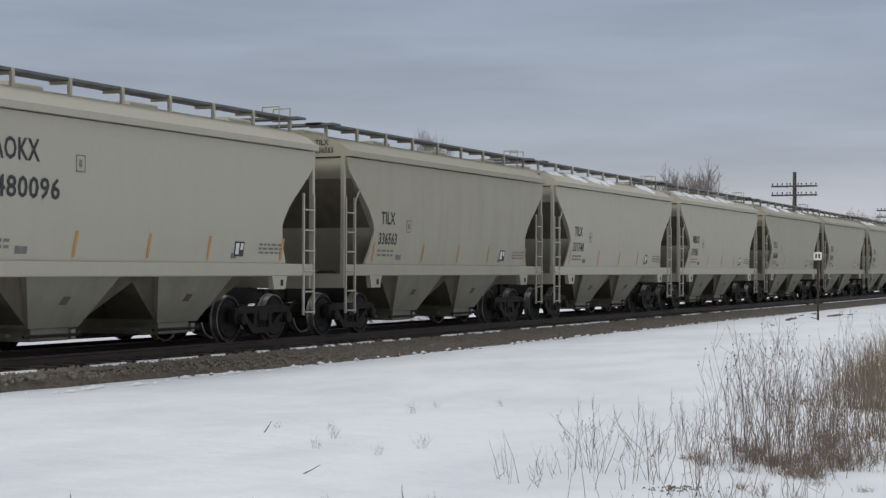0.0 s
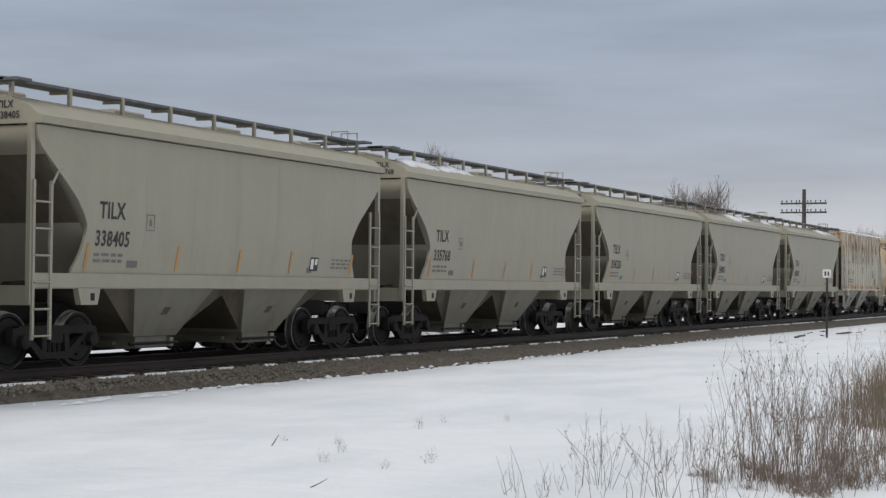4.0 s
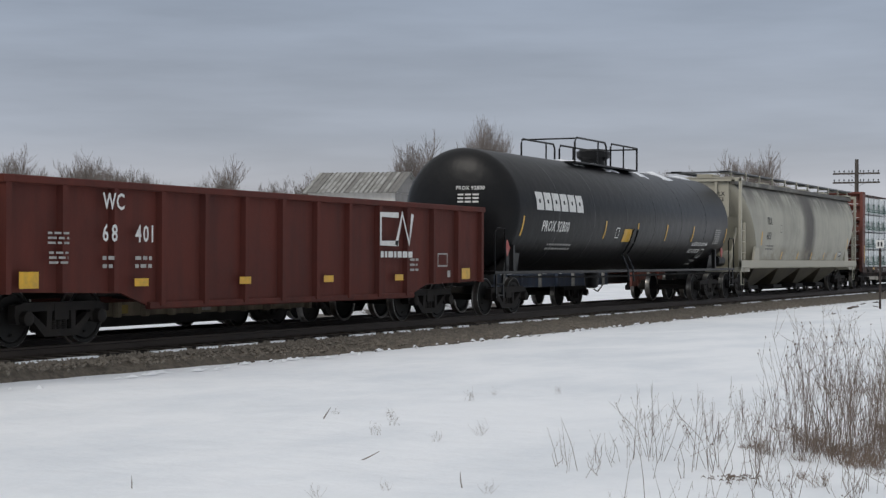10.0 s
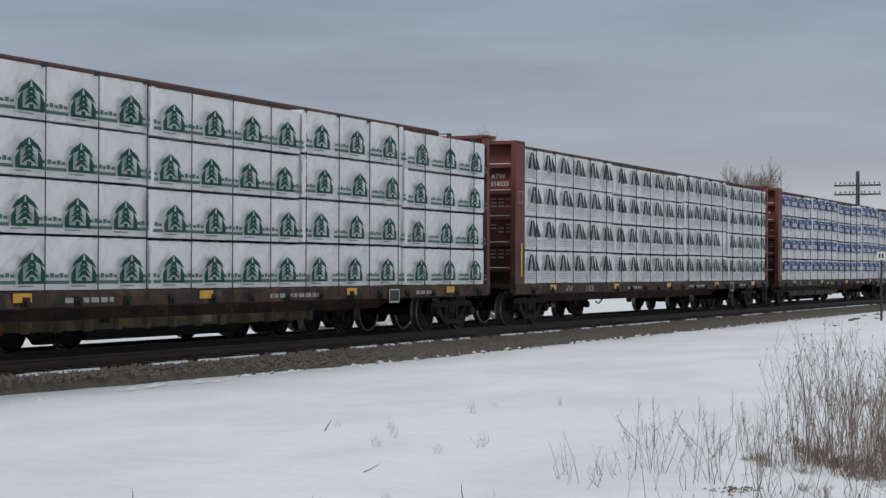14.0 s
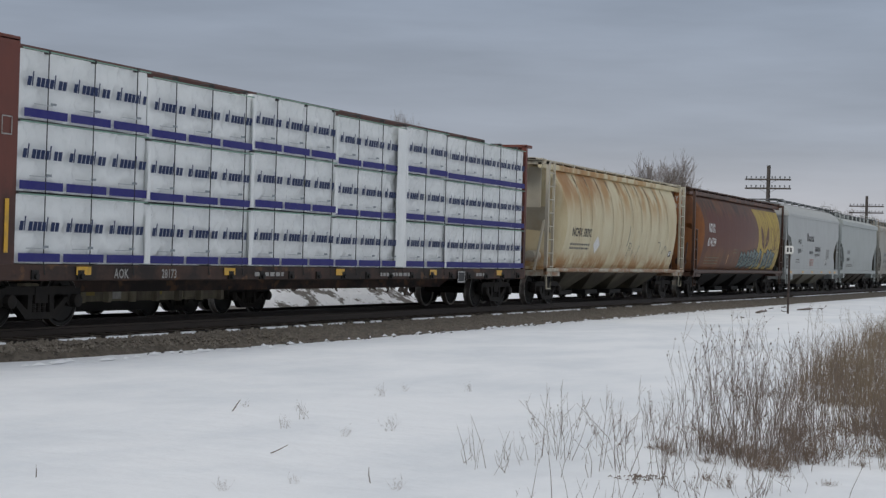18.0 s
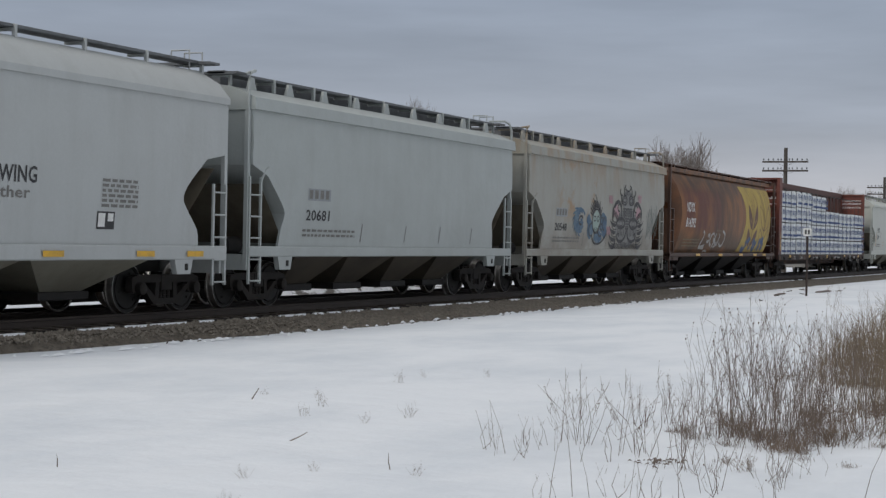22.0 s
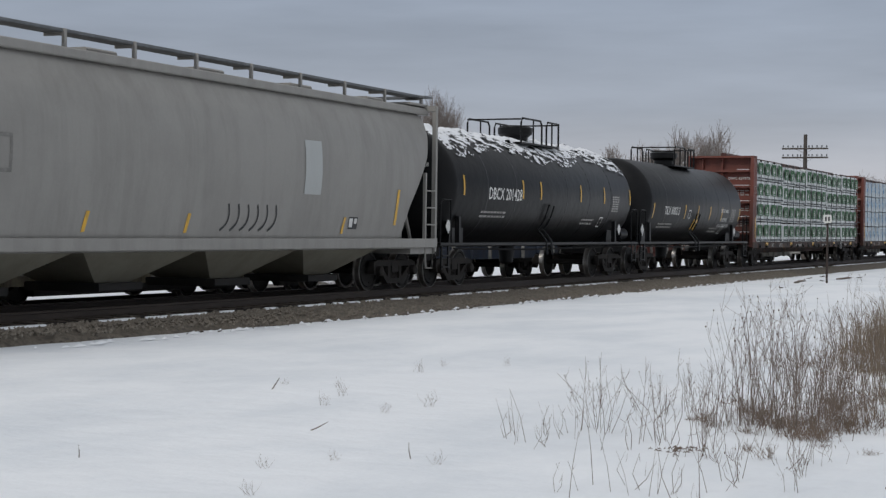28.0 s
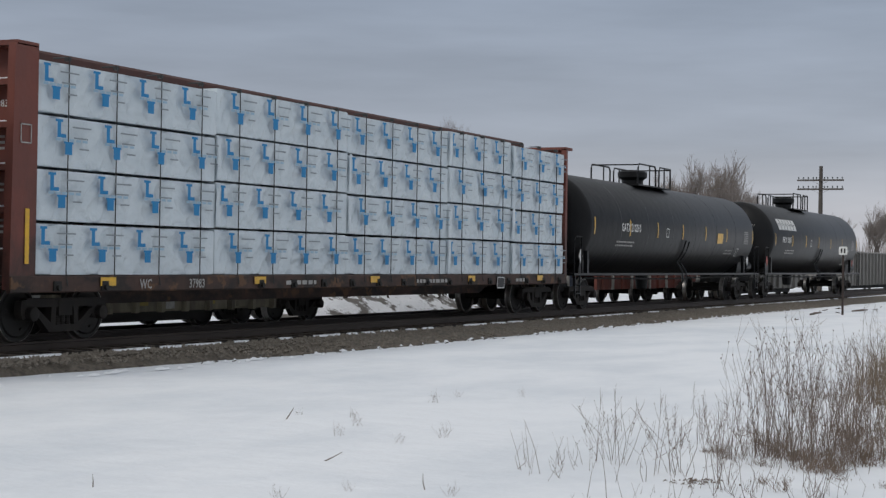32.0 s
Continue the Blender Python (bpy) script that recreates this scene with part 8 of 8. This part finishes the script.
# ---- barn, storage tank ----
def barn():
    b = thing("barn", "old barn with snow between the seams of its metal roof", "barn", m=pose(113.8, 50.3, 0, 0, 0, -80.6))
    wall = mat("weathered_white_boards", (0.62, 0.60, 0.57), 0.8, 0, (0.45, 0.42, 0.38), 0.5, (4, 4, 0.6), 0.2)
    # the gable end's shade is put into this greyer board colour
    grey = mat("weathered_shaded_grey_boards", (0.27, 0.26, 0.25), 0.85, 0, (0.16, 0.15, 0.14), 0.6, (6, 6, 0.6), 0.25)
    roof = mat("snow_dusted_roof_sheet", (0.36, 0.36, 0.345), 0.7, 0.0, (0.20, 0.20, 0.18), 0.8, (1.2, 1.2, 0.6), 0.2, lo=0.44, hi=0.58)
    seam = mat("rusted_roof_seam", (0.17, 0.165, 0.155), 0.7, 0.0, (0.25, 0.24, 0.22), 0.6, (1.5, 1.5, 1.5), 0.2)
    part("wall", Geo().box(0.2, 7.6, 0.2, 6.8, 0, 7.0), wall, b)
    for x in (0.2, 7.5):
        part("gable", Geo().prism([(0.2, 6.95), (6.8, 6.95), (3.5, 8.6)], x, x + 0.1), grey, b)
    part("end_boards", Geo().box(7.602, 7.63, 0.2, 6.8, 0, 6.94), grey, b)
    rng = random.Random(5)
    for y0 in (-0.25, 7.25):
        n = 20
        for k in range(n):
            x, w, up = -0.1 + 8.0 * k / n, 8.0 / n, rng.uniform(0.0, 0.05)
            part("roof_sheet", Geo().loft([[(x, y0, 6.98 + up), (x + w - 0.05, y0, 6.98 + up), (x + w - 0.05, y0, 6.93), (x, y0, 6.93)], [(x, 3.5, 8.74 + up), (x + w - 0.05, 3.5, 8.74 + up), (x + w - 0.05, 3.5, 8.68), (x, 3.5, 8.68)]]), roof if rng.random() < 0.88 else seam, b)
            part("roof_seam", Geo().loft([[(x + w - 0.10, y0, 7.05), (x + w, y0, 7.05), (x + w, y0, 6.93), (x + w - 0.10, y0, 6.93)], [(x + w - 0.10, 3.5, 8.81), (x + w, 3.5, 8.81), (x + w, 3.5, 8.69), (x + w - 0.10, 3.5, 8.69)]]), seam, b)
    return b


barn()
_t = thing("storage_tank", "yellow-white upright storage tank with rust runs", "tank", m=pose(94.3, 14.0, 0))
part("shell", Geo().turned([(0, 1.0), (5.5, 1.0), (5.62, 0.92)], "z", (0, 0, 0), 28), paints("rusty_yellow_white_paint", (0.66, 0.56, 0.33), (0.45, 0.22, 0.05), 0.7, (0.5, 0.24, 0.05), 0.7), _t)
part("rim", Geo().turned([(5.45, 1.03), (5.5, 1.04), (5.55, 1.03)], "z", (0, 0, 0), 28), OFFWHITE, _t)
_t = thing("white_shed", "small white flat-roofed shed beside the tank", "shed", m=pose(99.5, 15.0, 0))
part("wall", Geo().box(-1.0, 1.0, -1.2, 1.2, 0, 4.6), mat("shed_white", (0.7, 0.69, 0.66), 0.7, 0, (0.5, 0.48, 0.44), 0.5, (2, 2, 2)), _t)
part("roof", Geo().slab(-1.1, 1.1, -1.3, 1.3, 4.6, 4.7), OFFWHITE, _t)


# ---- bare trees ----
BARK = mat("grey_brown_bark", (0.10, 0.085, 0.075), 0.95, 0, (0.15, 0.13, 0.115), 0.5, (2, 2, 1), 0.2)
TWIG = mat("bare_twigs", (0.20, 0.172, 0.155), 0.95, 0, (0.25, 0.22, 0.20), 0.5, (0.5, 0.5, 0.5), 0.1)


def tree(seed, height, spread, trunks=1, label="bare grey-brown deciduous tree in winter"):
    rng = random.Random(seed)
    ob = thing("bare_tree", label, "tree", "bare winter trees")
    limbs, twigs = Geo(), Geo()

    wide, mid, tall = 0.40 * spread * height, 0.58 * height, 0.46 * height

    def inside(q):
        return (q.x ** 2 + q.y ** 2) / wide ** 2 + ((q.z - mid) / tall) ** 2 < 1.0

    def grow(p, d, ln, r, depth):
        n = 4 if depth < 2 else 3 if depth < 4 else 2
        pts, q, dd = [p], p.copy(), d.copy()
        for k in range(n):
            bend = 0.10 if depth < 2 else 0.16
            dd = (dd + Vector((rng.gauss(0, bend), rng.gauss(0, bend), 0.05 + rng.gauss(0, 0.05)))).normalized()
            q = q + dd * ln / n
            pts.append(q)
            if depth > 1 and not inside(q):
                break
        n = len(pts) - 1
        (limbs if depth < 3 else twigs).tube(pts, [r * (1 - 0.5 * k / n) for k in range(n + 1)], 6 if depth < 2 else 3)
        if depth >= 6 or (depth > 2 and not inside(q)):
            return
        kids = (6, 5, 4, 4, 3, 2)[depth]
        for k in range(kids):
            t = 1.0 if k == 0 else rng.uniform(0.35 if depth else 0.5, 1.0)
            i = min(n - 1, int(t * n))
            base = pts[i] + (pts[i + 1] - pts[i]) * (t * n - i)
            a = rng.random() * 6.28
            side = Vector((math.cos(a), math.sin(a), rng.uniform(0.0, 0.7)))
            nd = (dd * 0.85 + side * (0.2 if k == 0 else 0.62) + Vector((0, 0, 0.22))).normalized()
            grow(base, nd, ln * rng.uniform(0.58, 0.76), max(0.010, r * (0.5 if k else 0.68)), depth + 1)
    for k in range(trunks):
        a = rng.random() * 6.28
        off = Vector((math.cos(a), math.sin(a), 0)) * (0.7 * (trunks > 1))
        grow(off + Vector((0, 0, -0.2)), Vector((off.x * 0.35, off.y * 0.35, 1)).normalized(), height * 0.30, height * 0.014 * (1 if trunks == 1 else 0.7), 0)
    part("trunk", limbs, BARK, ob)
    tagged(part("crown", twigs, TWIG, ob, "fine bare twigs"), kind="stuff")
    top = max(v[2] for v in limbs.v + twigs.v)
    return ob, height / top


_kinds = [tree(1, 16, 0.8), tree(2, 16, 0.7), tree(3, 10, 0.85, 2), tree(4, 14, 1.1), tree(5, 9, 1.2, 2)]
for _o, _k in _kinds:
    _o.matrix_basis = pose(0, 0, 0)
_near = [(165.5, 60, 0, 18.0), (171.5, 61, 1, 16.4), (155, 60, 3, 15.8), (94.3, 61, 3, 10.2), (99, 61, 2, 10.2), (102.5, 62, 2, 9.6), (106.2, 60, 4, 9.0), (90.5, 62, 4, 8.8), (114.2, 60, 3, 10.5), (110.6, 62, 2, 8.7), (131, 62, 4, 9.6), (136, 63, 2, 10.5), (142, 60, 4, 10.0), (147, 62, 2, 10.2), (161, 63, 4, 13), (178, 60, 3, 12.6), (202, 60, 2, 13.2), (192, 61, 4, 12.4), (185, 64, 4, 9.5), (210, 64, 4, 10), (222, 66, 3, 11.5)]
_far = [(246, 60, 4, 16.2), (262, 62, 3, 20), (277, 60, 3, 21.8), (292, 62, 1, 21.2), (305, 60, 3, 20), (318, 64, 4, 17), (342, 66, 2, 14.5), (365, 66, 4, 13.5), (405, 66, 4, 15), (430, 60, 3, 18), (455, 62, 1, 19.8), (480, 60, 3, 20), (505, 64, 4, 19), (540, 66, 2, 19), (575, 64, 3, 21), (620, 62, 1, 22), (670, 60, 3, 22), (730, 64, 4, 23)]
_base = {0: 16, 1: 16, 2: 10, 3: 14, 4: 9}
_used = set()
for _i, (_x, _y, _k, _h) in enumerate(_near + _far):
    _o, _s = _kinds[_k]
    _f = _s * _h / _base[_k]
    if _k not in _used:
        _used.add(_k)
        _o.matrix_basis = pose(_x, _y, 0, 0, 0, 40 * _i)
        _o.scale = (_f * (0.8 if _k < 2 else 1), _f * (0.8 if _k < 2 else 1), _f)
    else:
        _cp = copy_thing(_o, pose(_x, _y, 0, 0, 0, 47 * _i))
        _cp.scale = (_f * (0.8 if _k < 2 else 1), _f * (0.8 if _k < 2 else 1), _f)


def hedgerow():
    rng = random.Random(12)
    g = Geo()
    for _ in range(4200):
        x = 60 + 760 * rng.random() ** 1.3
        y = 68 + rng.uniform(-4, 10)
        h = rng.uniform(2.0, 5.5) * (1 + x / 500)
        lean = rng.gauss(0, 0.12) * h
        g.tube([(x, y, 0), (x + lean * 0.4, y, h * 0.55), (x + lean, y + rng.gauss(0, 0.3), h)], [0.06, 0.045, 0.015], 3)
    ob = part("hedgerow", g, TWIG)
    tagged(ob, "low leafless hedgerow at the far edge of the field", "hedge", kind="stuff")


hedgerow()

# ---- dry weeds and grass in the foreground ----
STEM = mat("dry_weed_stems", (0.155, 0.12, 0.10), 0.9, 0, (0.25, 0.20, 0.165), 0.6, (3, 3, 3), 0.2)
DRYMAT = mat("matted_brown_weed", (0.22, 0.165, 0.125), 0.9, 0, (0.13, 0.095, 0.075), 0.6, (3, 3, 3), 0.2)
STRAW = mat("dry_tan_grass", (0.245, 0.193, 0.138), 0.9, 0, (0.18, 0.138, 0.10), 0.6, (2, 2, 2), 0.2)


def weed(seed, stems, height, spread, heads=True, bare=False, tone=STEM):
    rng = random.Random(seed)
    ob = thing("dry_weed", "dry branching brown weed with small seed heads in the snow", "weed", "dry weeds beside the track")
    g, s = Geo(), Geo()
    for _ in range(stems):
        a, lean = rng.random() * 6.28, rng.random() ** 0.7 * spread
        h = height * rng.uniform(0.45, 1.0)
        base = Vector((rng.gauss(0, 0.10), rng.gauss(0, 0.10), -0.03))
        d = Vector((math.cos(a) * lean, math.sin(a) * lean, 1)).normalized()
        p1 = base + d * h * 0.5 + Vector((rng.gauss(0, 0.02), rng.gauss(0, 0.02), 0))
        p2 = base + d * h + Vector((rng.gauss(0, 0.05), rng.gauss(0, 0.05), 0))
        g.tube([base, p1, p2], [0.0030, 0.0023, 0.0011], 4)
        ends = [p2]
        for _k in range(rng.randint(0, 1) if bare else rng.randint(2, 6)):
            t = rng.uniform(0.35, 0.95)
            q = base + (p2 - base) * t
            e = q + Vector((rng.gauss(0, 0.06), rng.gauss(0, 0.06), rng.uniform(0.06, 0.22))) * (height / 0.9)
            g.tube([q, (q + e) / 2 + Vector((0, 0, -0.012)), e], [0.0019, 0.0015, 0.0008], 3)
            ends.append(e)
        if heads:
            for e in ends:
                if rng.random() < 0.12:
                    r = rng.uniform(0.004, 0.009)
                    s.turned([(-r, r * 0.3), (0, r), (r * 1.2, r * 0.5)], "z", tuple(e), 5)
    tagged(part("stem_tangle", g, tone, ob), kind="stuff")
    if s.v:
        tagged(part("seed_fluff", s, STEM, ob), kind="stuff")
    return ob


def straw(seed, blades, height, spread):
    rng = random.Random(seed)
    ob = thing("dry_grass_clump", "clump of tall dry tan grass bent over the snow", "grass", "dry grass beside the track")
    g = Geo()
    for _ in range(blades):
        a = rng.random() * 6.28
        base = Vector((rng.gauss(0, spread * 0.4), rng.gauss(0, spread * 0.4), -0.03))
        h = height * rng.uniform(0.5, 1.05)
        d = Vector((math.cos(a), math.sin(a), 0)) * rng.uniform(0.05, 0.5) * h
        p1, p2 = base + d * 0.25 + Vector((0, 0, h * 0.6)), base + d + Vector((0, 0, h * rng.uniform(0.75, 1.0)))
        g.tube([base, p1, p2], [0.0030, 0.0024, 0.0010], 3)
    tagged(part("grass_tuft", g, STRAW, ob), kind="stuff")
    return ob


TALL = [weed(1, 5, 1.18, 0.26), weed(5, 6, 1.0, 0.42), weed(10, 7, 0.85, 0.36)]
BUSHY = [weed(2, 8, 0.74, 0.50), weed(4, 4, 0.62, 0.34)]
MATTED = [weed(3, 26, 0.34, 0.9, False, tone=DRYMAT), weed(9, 20, 0.24, 1.9, False, tone=DRYMAT), weed(12, 15, 0.46, 0.6)]
THIN = [weed(7, 2, 0.52, 0.40, False, True), weed(8, 3, 0.42, 0.5, True, True), weed(11, 1, 0.55, 0.3, False, True)]
TUFT = [weed(6, 9, 0.5, 1.0)]
STRAWS = [straw(1, 170, 0.75, 0.5), straw(2, 130, 0.55, 0.55), straw(3, 190, 0.9, 0.6)]
_first = set()


def place(kind, k, x, y, turn, size):
    ob = kind[k]
    key = (id(kind), k)
    m = pose(x, y, 0, 0, 0, turn)
    if key in _first:
        ob = copy_thing(ob, m)
    else:
        _first.add(key)
        ob.matrix_basis = m
    ob.scale = (size, size, size)


_rng = random.Random(31)


def patch(kinds, n, near, far, inner, outer, small=0.85, large=1.15):
    """Scatters n weeds over a strip of the field: metres out from the standpoint, and metres to the side of the way along the track."""
    for i in range(n):
        d, side = _rng.uniform(near, far), _rng.uniform(inner, outer)
        place(kinds, _rng.randrange(len(kinds)), 0.905 * d + 0.426 * side, -17.8 + 0.426 * d - 0.905 * side, _rng.random() * 360, _rng.uniform(small, large))


patch(TALL, 11, 14.3, 15.3, 2.55, 3.6)
patch(TALL, 13, 15.0, 17.0, 3.2, 4.9)
patch(TALL, 6, 13.6, 14.6, 3.1, 3.9, 0.7, 1.0)
patch(TALL, 10, 17.0, 23.0, 4.3, 7.2)
patch(TALL, 6, 24.0, 34.0, 7.0, 9.5, 0.8, 1.0)
patch(MATTED, 8, 14.4, 15.4, 2.45, 3.0, 0.35, 0.65)
patch(MATTED, 13, 14.3, 15.8, 2.9, 3.9, 0.6, 1.0)
patch(MATTED, 14, 14.8, 17.4, 3.2, 5.0, 0.7, 1.2)
patch(MATTED, 7, 13.7, 14.4, 3.2, 4.0, 0.6, 0.9)
patch(MATTED, 10, 17.0, 22.0, 4.5, 7.0, 1.0, 1.4)
patch(BUSHY, 2, 13.7, 13.9, 2.03, 2.13, 1.0, 1.05)
patch(BUSHY, 2, 14.3, 14.7, 1.6, 1.85, 0.9, 1.1)
patch(BUSHY, 3, 15.2, 16.4, 2.3, 2.7, 0.6, 0.9)
patch(THIN, 11, 13.4, 14.4, 0.7, 1.35, 0.6, 1.05)
patch(THIN, 7, 12.4, 13.4, 1.7, 2.7, 0.8, 1.2)
patch(THIN, 11, 10.3, 11.6, 0.85, 1.9, 0.5, 1.1)
patch(THIN, 8, 11.4, 12.8, 2.0, 3.3, 0.6, 1.2)
patch(BUSHY, 5, 11.0, 12.9, 1.9, 3.3, 0.6, 0.95)
patch(MATTED, 4, 12.6, 13.6, 2.7, 3.7, 0.4, 0.6)
patch(TUFT, 9, 15.5, 22.5, -1.6, 1.2, 0.22, 0.4)
patch(TUFT, 4, 10.6, 12.5, -1.5, 0.6, 0.18, 0.3)
patch(MATTED, 14, 14.9, 18.0, 3.7, 5.4, 0.9, 1.4)
patch(TALL, 10, 15.0, 18.5, 3.7, 5.5, 0.8, 1.05)
patch(MATTED, 8, 13.6, 15.0, 3.4, 4.4, 0.6, 1.0)
for _x, _y, _k, _s in ((21.4, -14.1, 2, 0.95), (21.5, -14.5, 2, 1.0), (21.2, -14.9, 2, 1.1), (25.0, -13.5, 0, 1.1), (25.2, -13.9, 2, 1.0), (29.5, -13.3, 2, 1.1), (18.2, -15.0, 1, 1.0), (18.8, -15.3, 0, 1.0), (18.6, -15.8, 2, 1.0), (23.0, -15.2, 2, 1.2), (27.0, -14.4, 2, 1.2), (33.0, -13.4, 2, 1.2), (31.0, -14.2, 2, 1.2), (36.5, -12.6, 0, 1.2), (16.2, -15.9, 0, 0.9), (14.8, -16.0, 1, 0.8)):
    place(STRAWS, _k, _x, _y, _rng.random() * 360, _s)


def stick(x, y, pts, r=0.008):
    tw = part("fallen_twig", Geo().tube(pts, [r, r * 0.8, r * 0.4], 5), STEM)
    tw.matrix_basis = pose(x, y, 0.0)
    tagged(tw, "thin dry twig poking out of the snow", "twig", "twigs in the snow")


stick(15.4, -8.8, [(0, 0, -0.02), (0.03, -0.05, 0.07), (-0.02, -0.13, 0.15)])
stick(12.6, -10.85, [(0, 0, -0.005), (0.03, -0.07, 0.03), (0.065, -0.14, 0.075)], 0.006)
stick(11.4, -12.4, [(0, 0, -0.02), (0.02, 0.03, 0.06), (0.04, 0.04, 0.12)], 0.005)
stick(10.3, -10.1, [(0, 0, -0.02), (0.0, 0.0, 0.04), (0.02, 0.02, 0.08)], 0.005)
stick(60.5, -5.0, [(-1.2, 0, 0.02), (0, 0.1, 0.05), (1.3, 0.15, 0.03)], 0.05)
stick(66.0, -5.6, [(-1.0, 0.2, 0.02), (0, 0, 0.06), (1.6, 0.1, 0.03)], 0.05)
_g = Geo()
for _k in range(9):
    _x, _y = _rng.uniform(52, 76), _rng.uniform(-5.8, -3.6)
    _g.tube([(_x, _y, 0.0), (_x + _rng.uniform(-0.5, 0.5), _y + _rng.uniform(-0.3, 0.3), _rng.uniform(0.02, 0.06))], 0.016, 4)
for _k in range(170):
    _x = 9 + 50 * _rng.random()
    _y, _s = -3.05 + max(0.0, min(0.95, (30 - _x) * 0.075)) - abs(_rng.gauss(0, 0.14)), _rng.uniform(0.008, 0.02) * (2 if _k % 17 == 0 else 1)
    _g.tube([(_x, _y, 0.005), (_x + _s * 4 * _rng.uniform(0.4, 1.2), _y + _rng.uniform(-0.06, 0.06), 0.02)], _s * 0.55, 4)
_ob = part("scattered_debris", _g, TIEWOOD)
tagged(_ob, "dark scraps of wood scattered on the snow", "debris", kind="stuff")
_leaf = thing("dead_leaf_litter", "small patch of matted dead leaves on the snow", "leaf litter", m=pose(12.9, -14.1, 0))
_g = Geo()
for _k in range(46):
    _x, _y, _a = _rng.gauss(0, 0.13), _rng.gauss(0, 0.10), _rng.random() * 6.28
    _u, _v = math.cos(_a) * 0.022, math.sin(_a) * 0.022
    _g.tube([(_x - _u, _y - _v, 0.008), (_x, _y, 0.014 + 0.012 * _rng.random()), (_x + _u, _y + _v, 0.006)], [0.002, 0.006, 0.001], 4)
tagged(part("leaves", _g, STEM, _leaf), kind="stuff")


# ---- how everything runs ----
def motions():
    for car, u, sets in CARS:
        walk(car, [(t, pose(u - run(t), 0, RAIL)) for t in range(0, 33)])
        # the wheels roll; keyed step by step while the car passes near the camera
        for ws, w in sets:
            inside = [k for k in range(0, 32 * FPS + 1) if 16.0 < u - run(k / FPS) < 46.0]
            if not inside:
                continue
            steps = ([0] if inside[0] > 0 else []) + inside + ([32 * FPS] if inside[-1] < 32 * FPS else [])
            start = run(inside[0] / FPS)
            rows = []
            for k in steps:
                k_ = min(max(k, inside[0]), inside[-1])
                rows.append((k / FPS, pose(w, 0, WHEEL_R, 0, -math.degrees((run(k_ / FPS) - start) / WHEEL_R), 0)))
            walk(ws, rows)


motions()
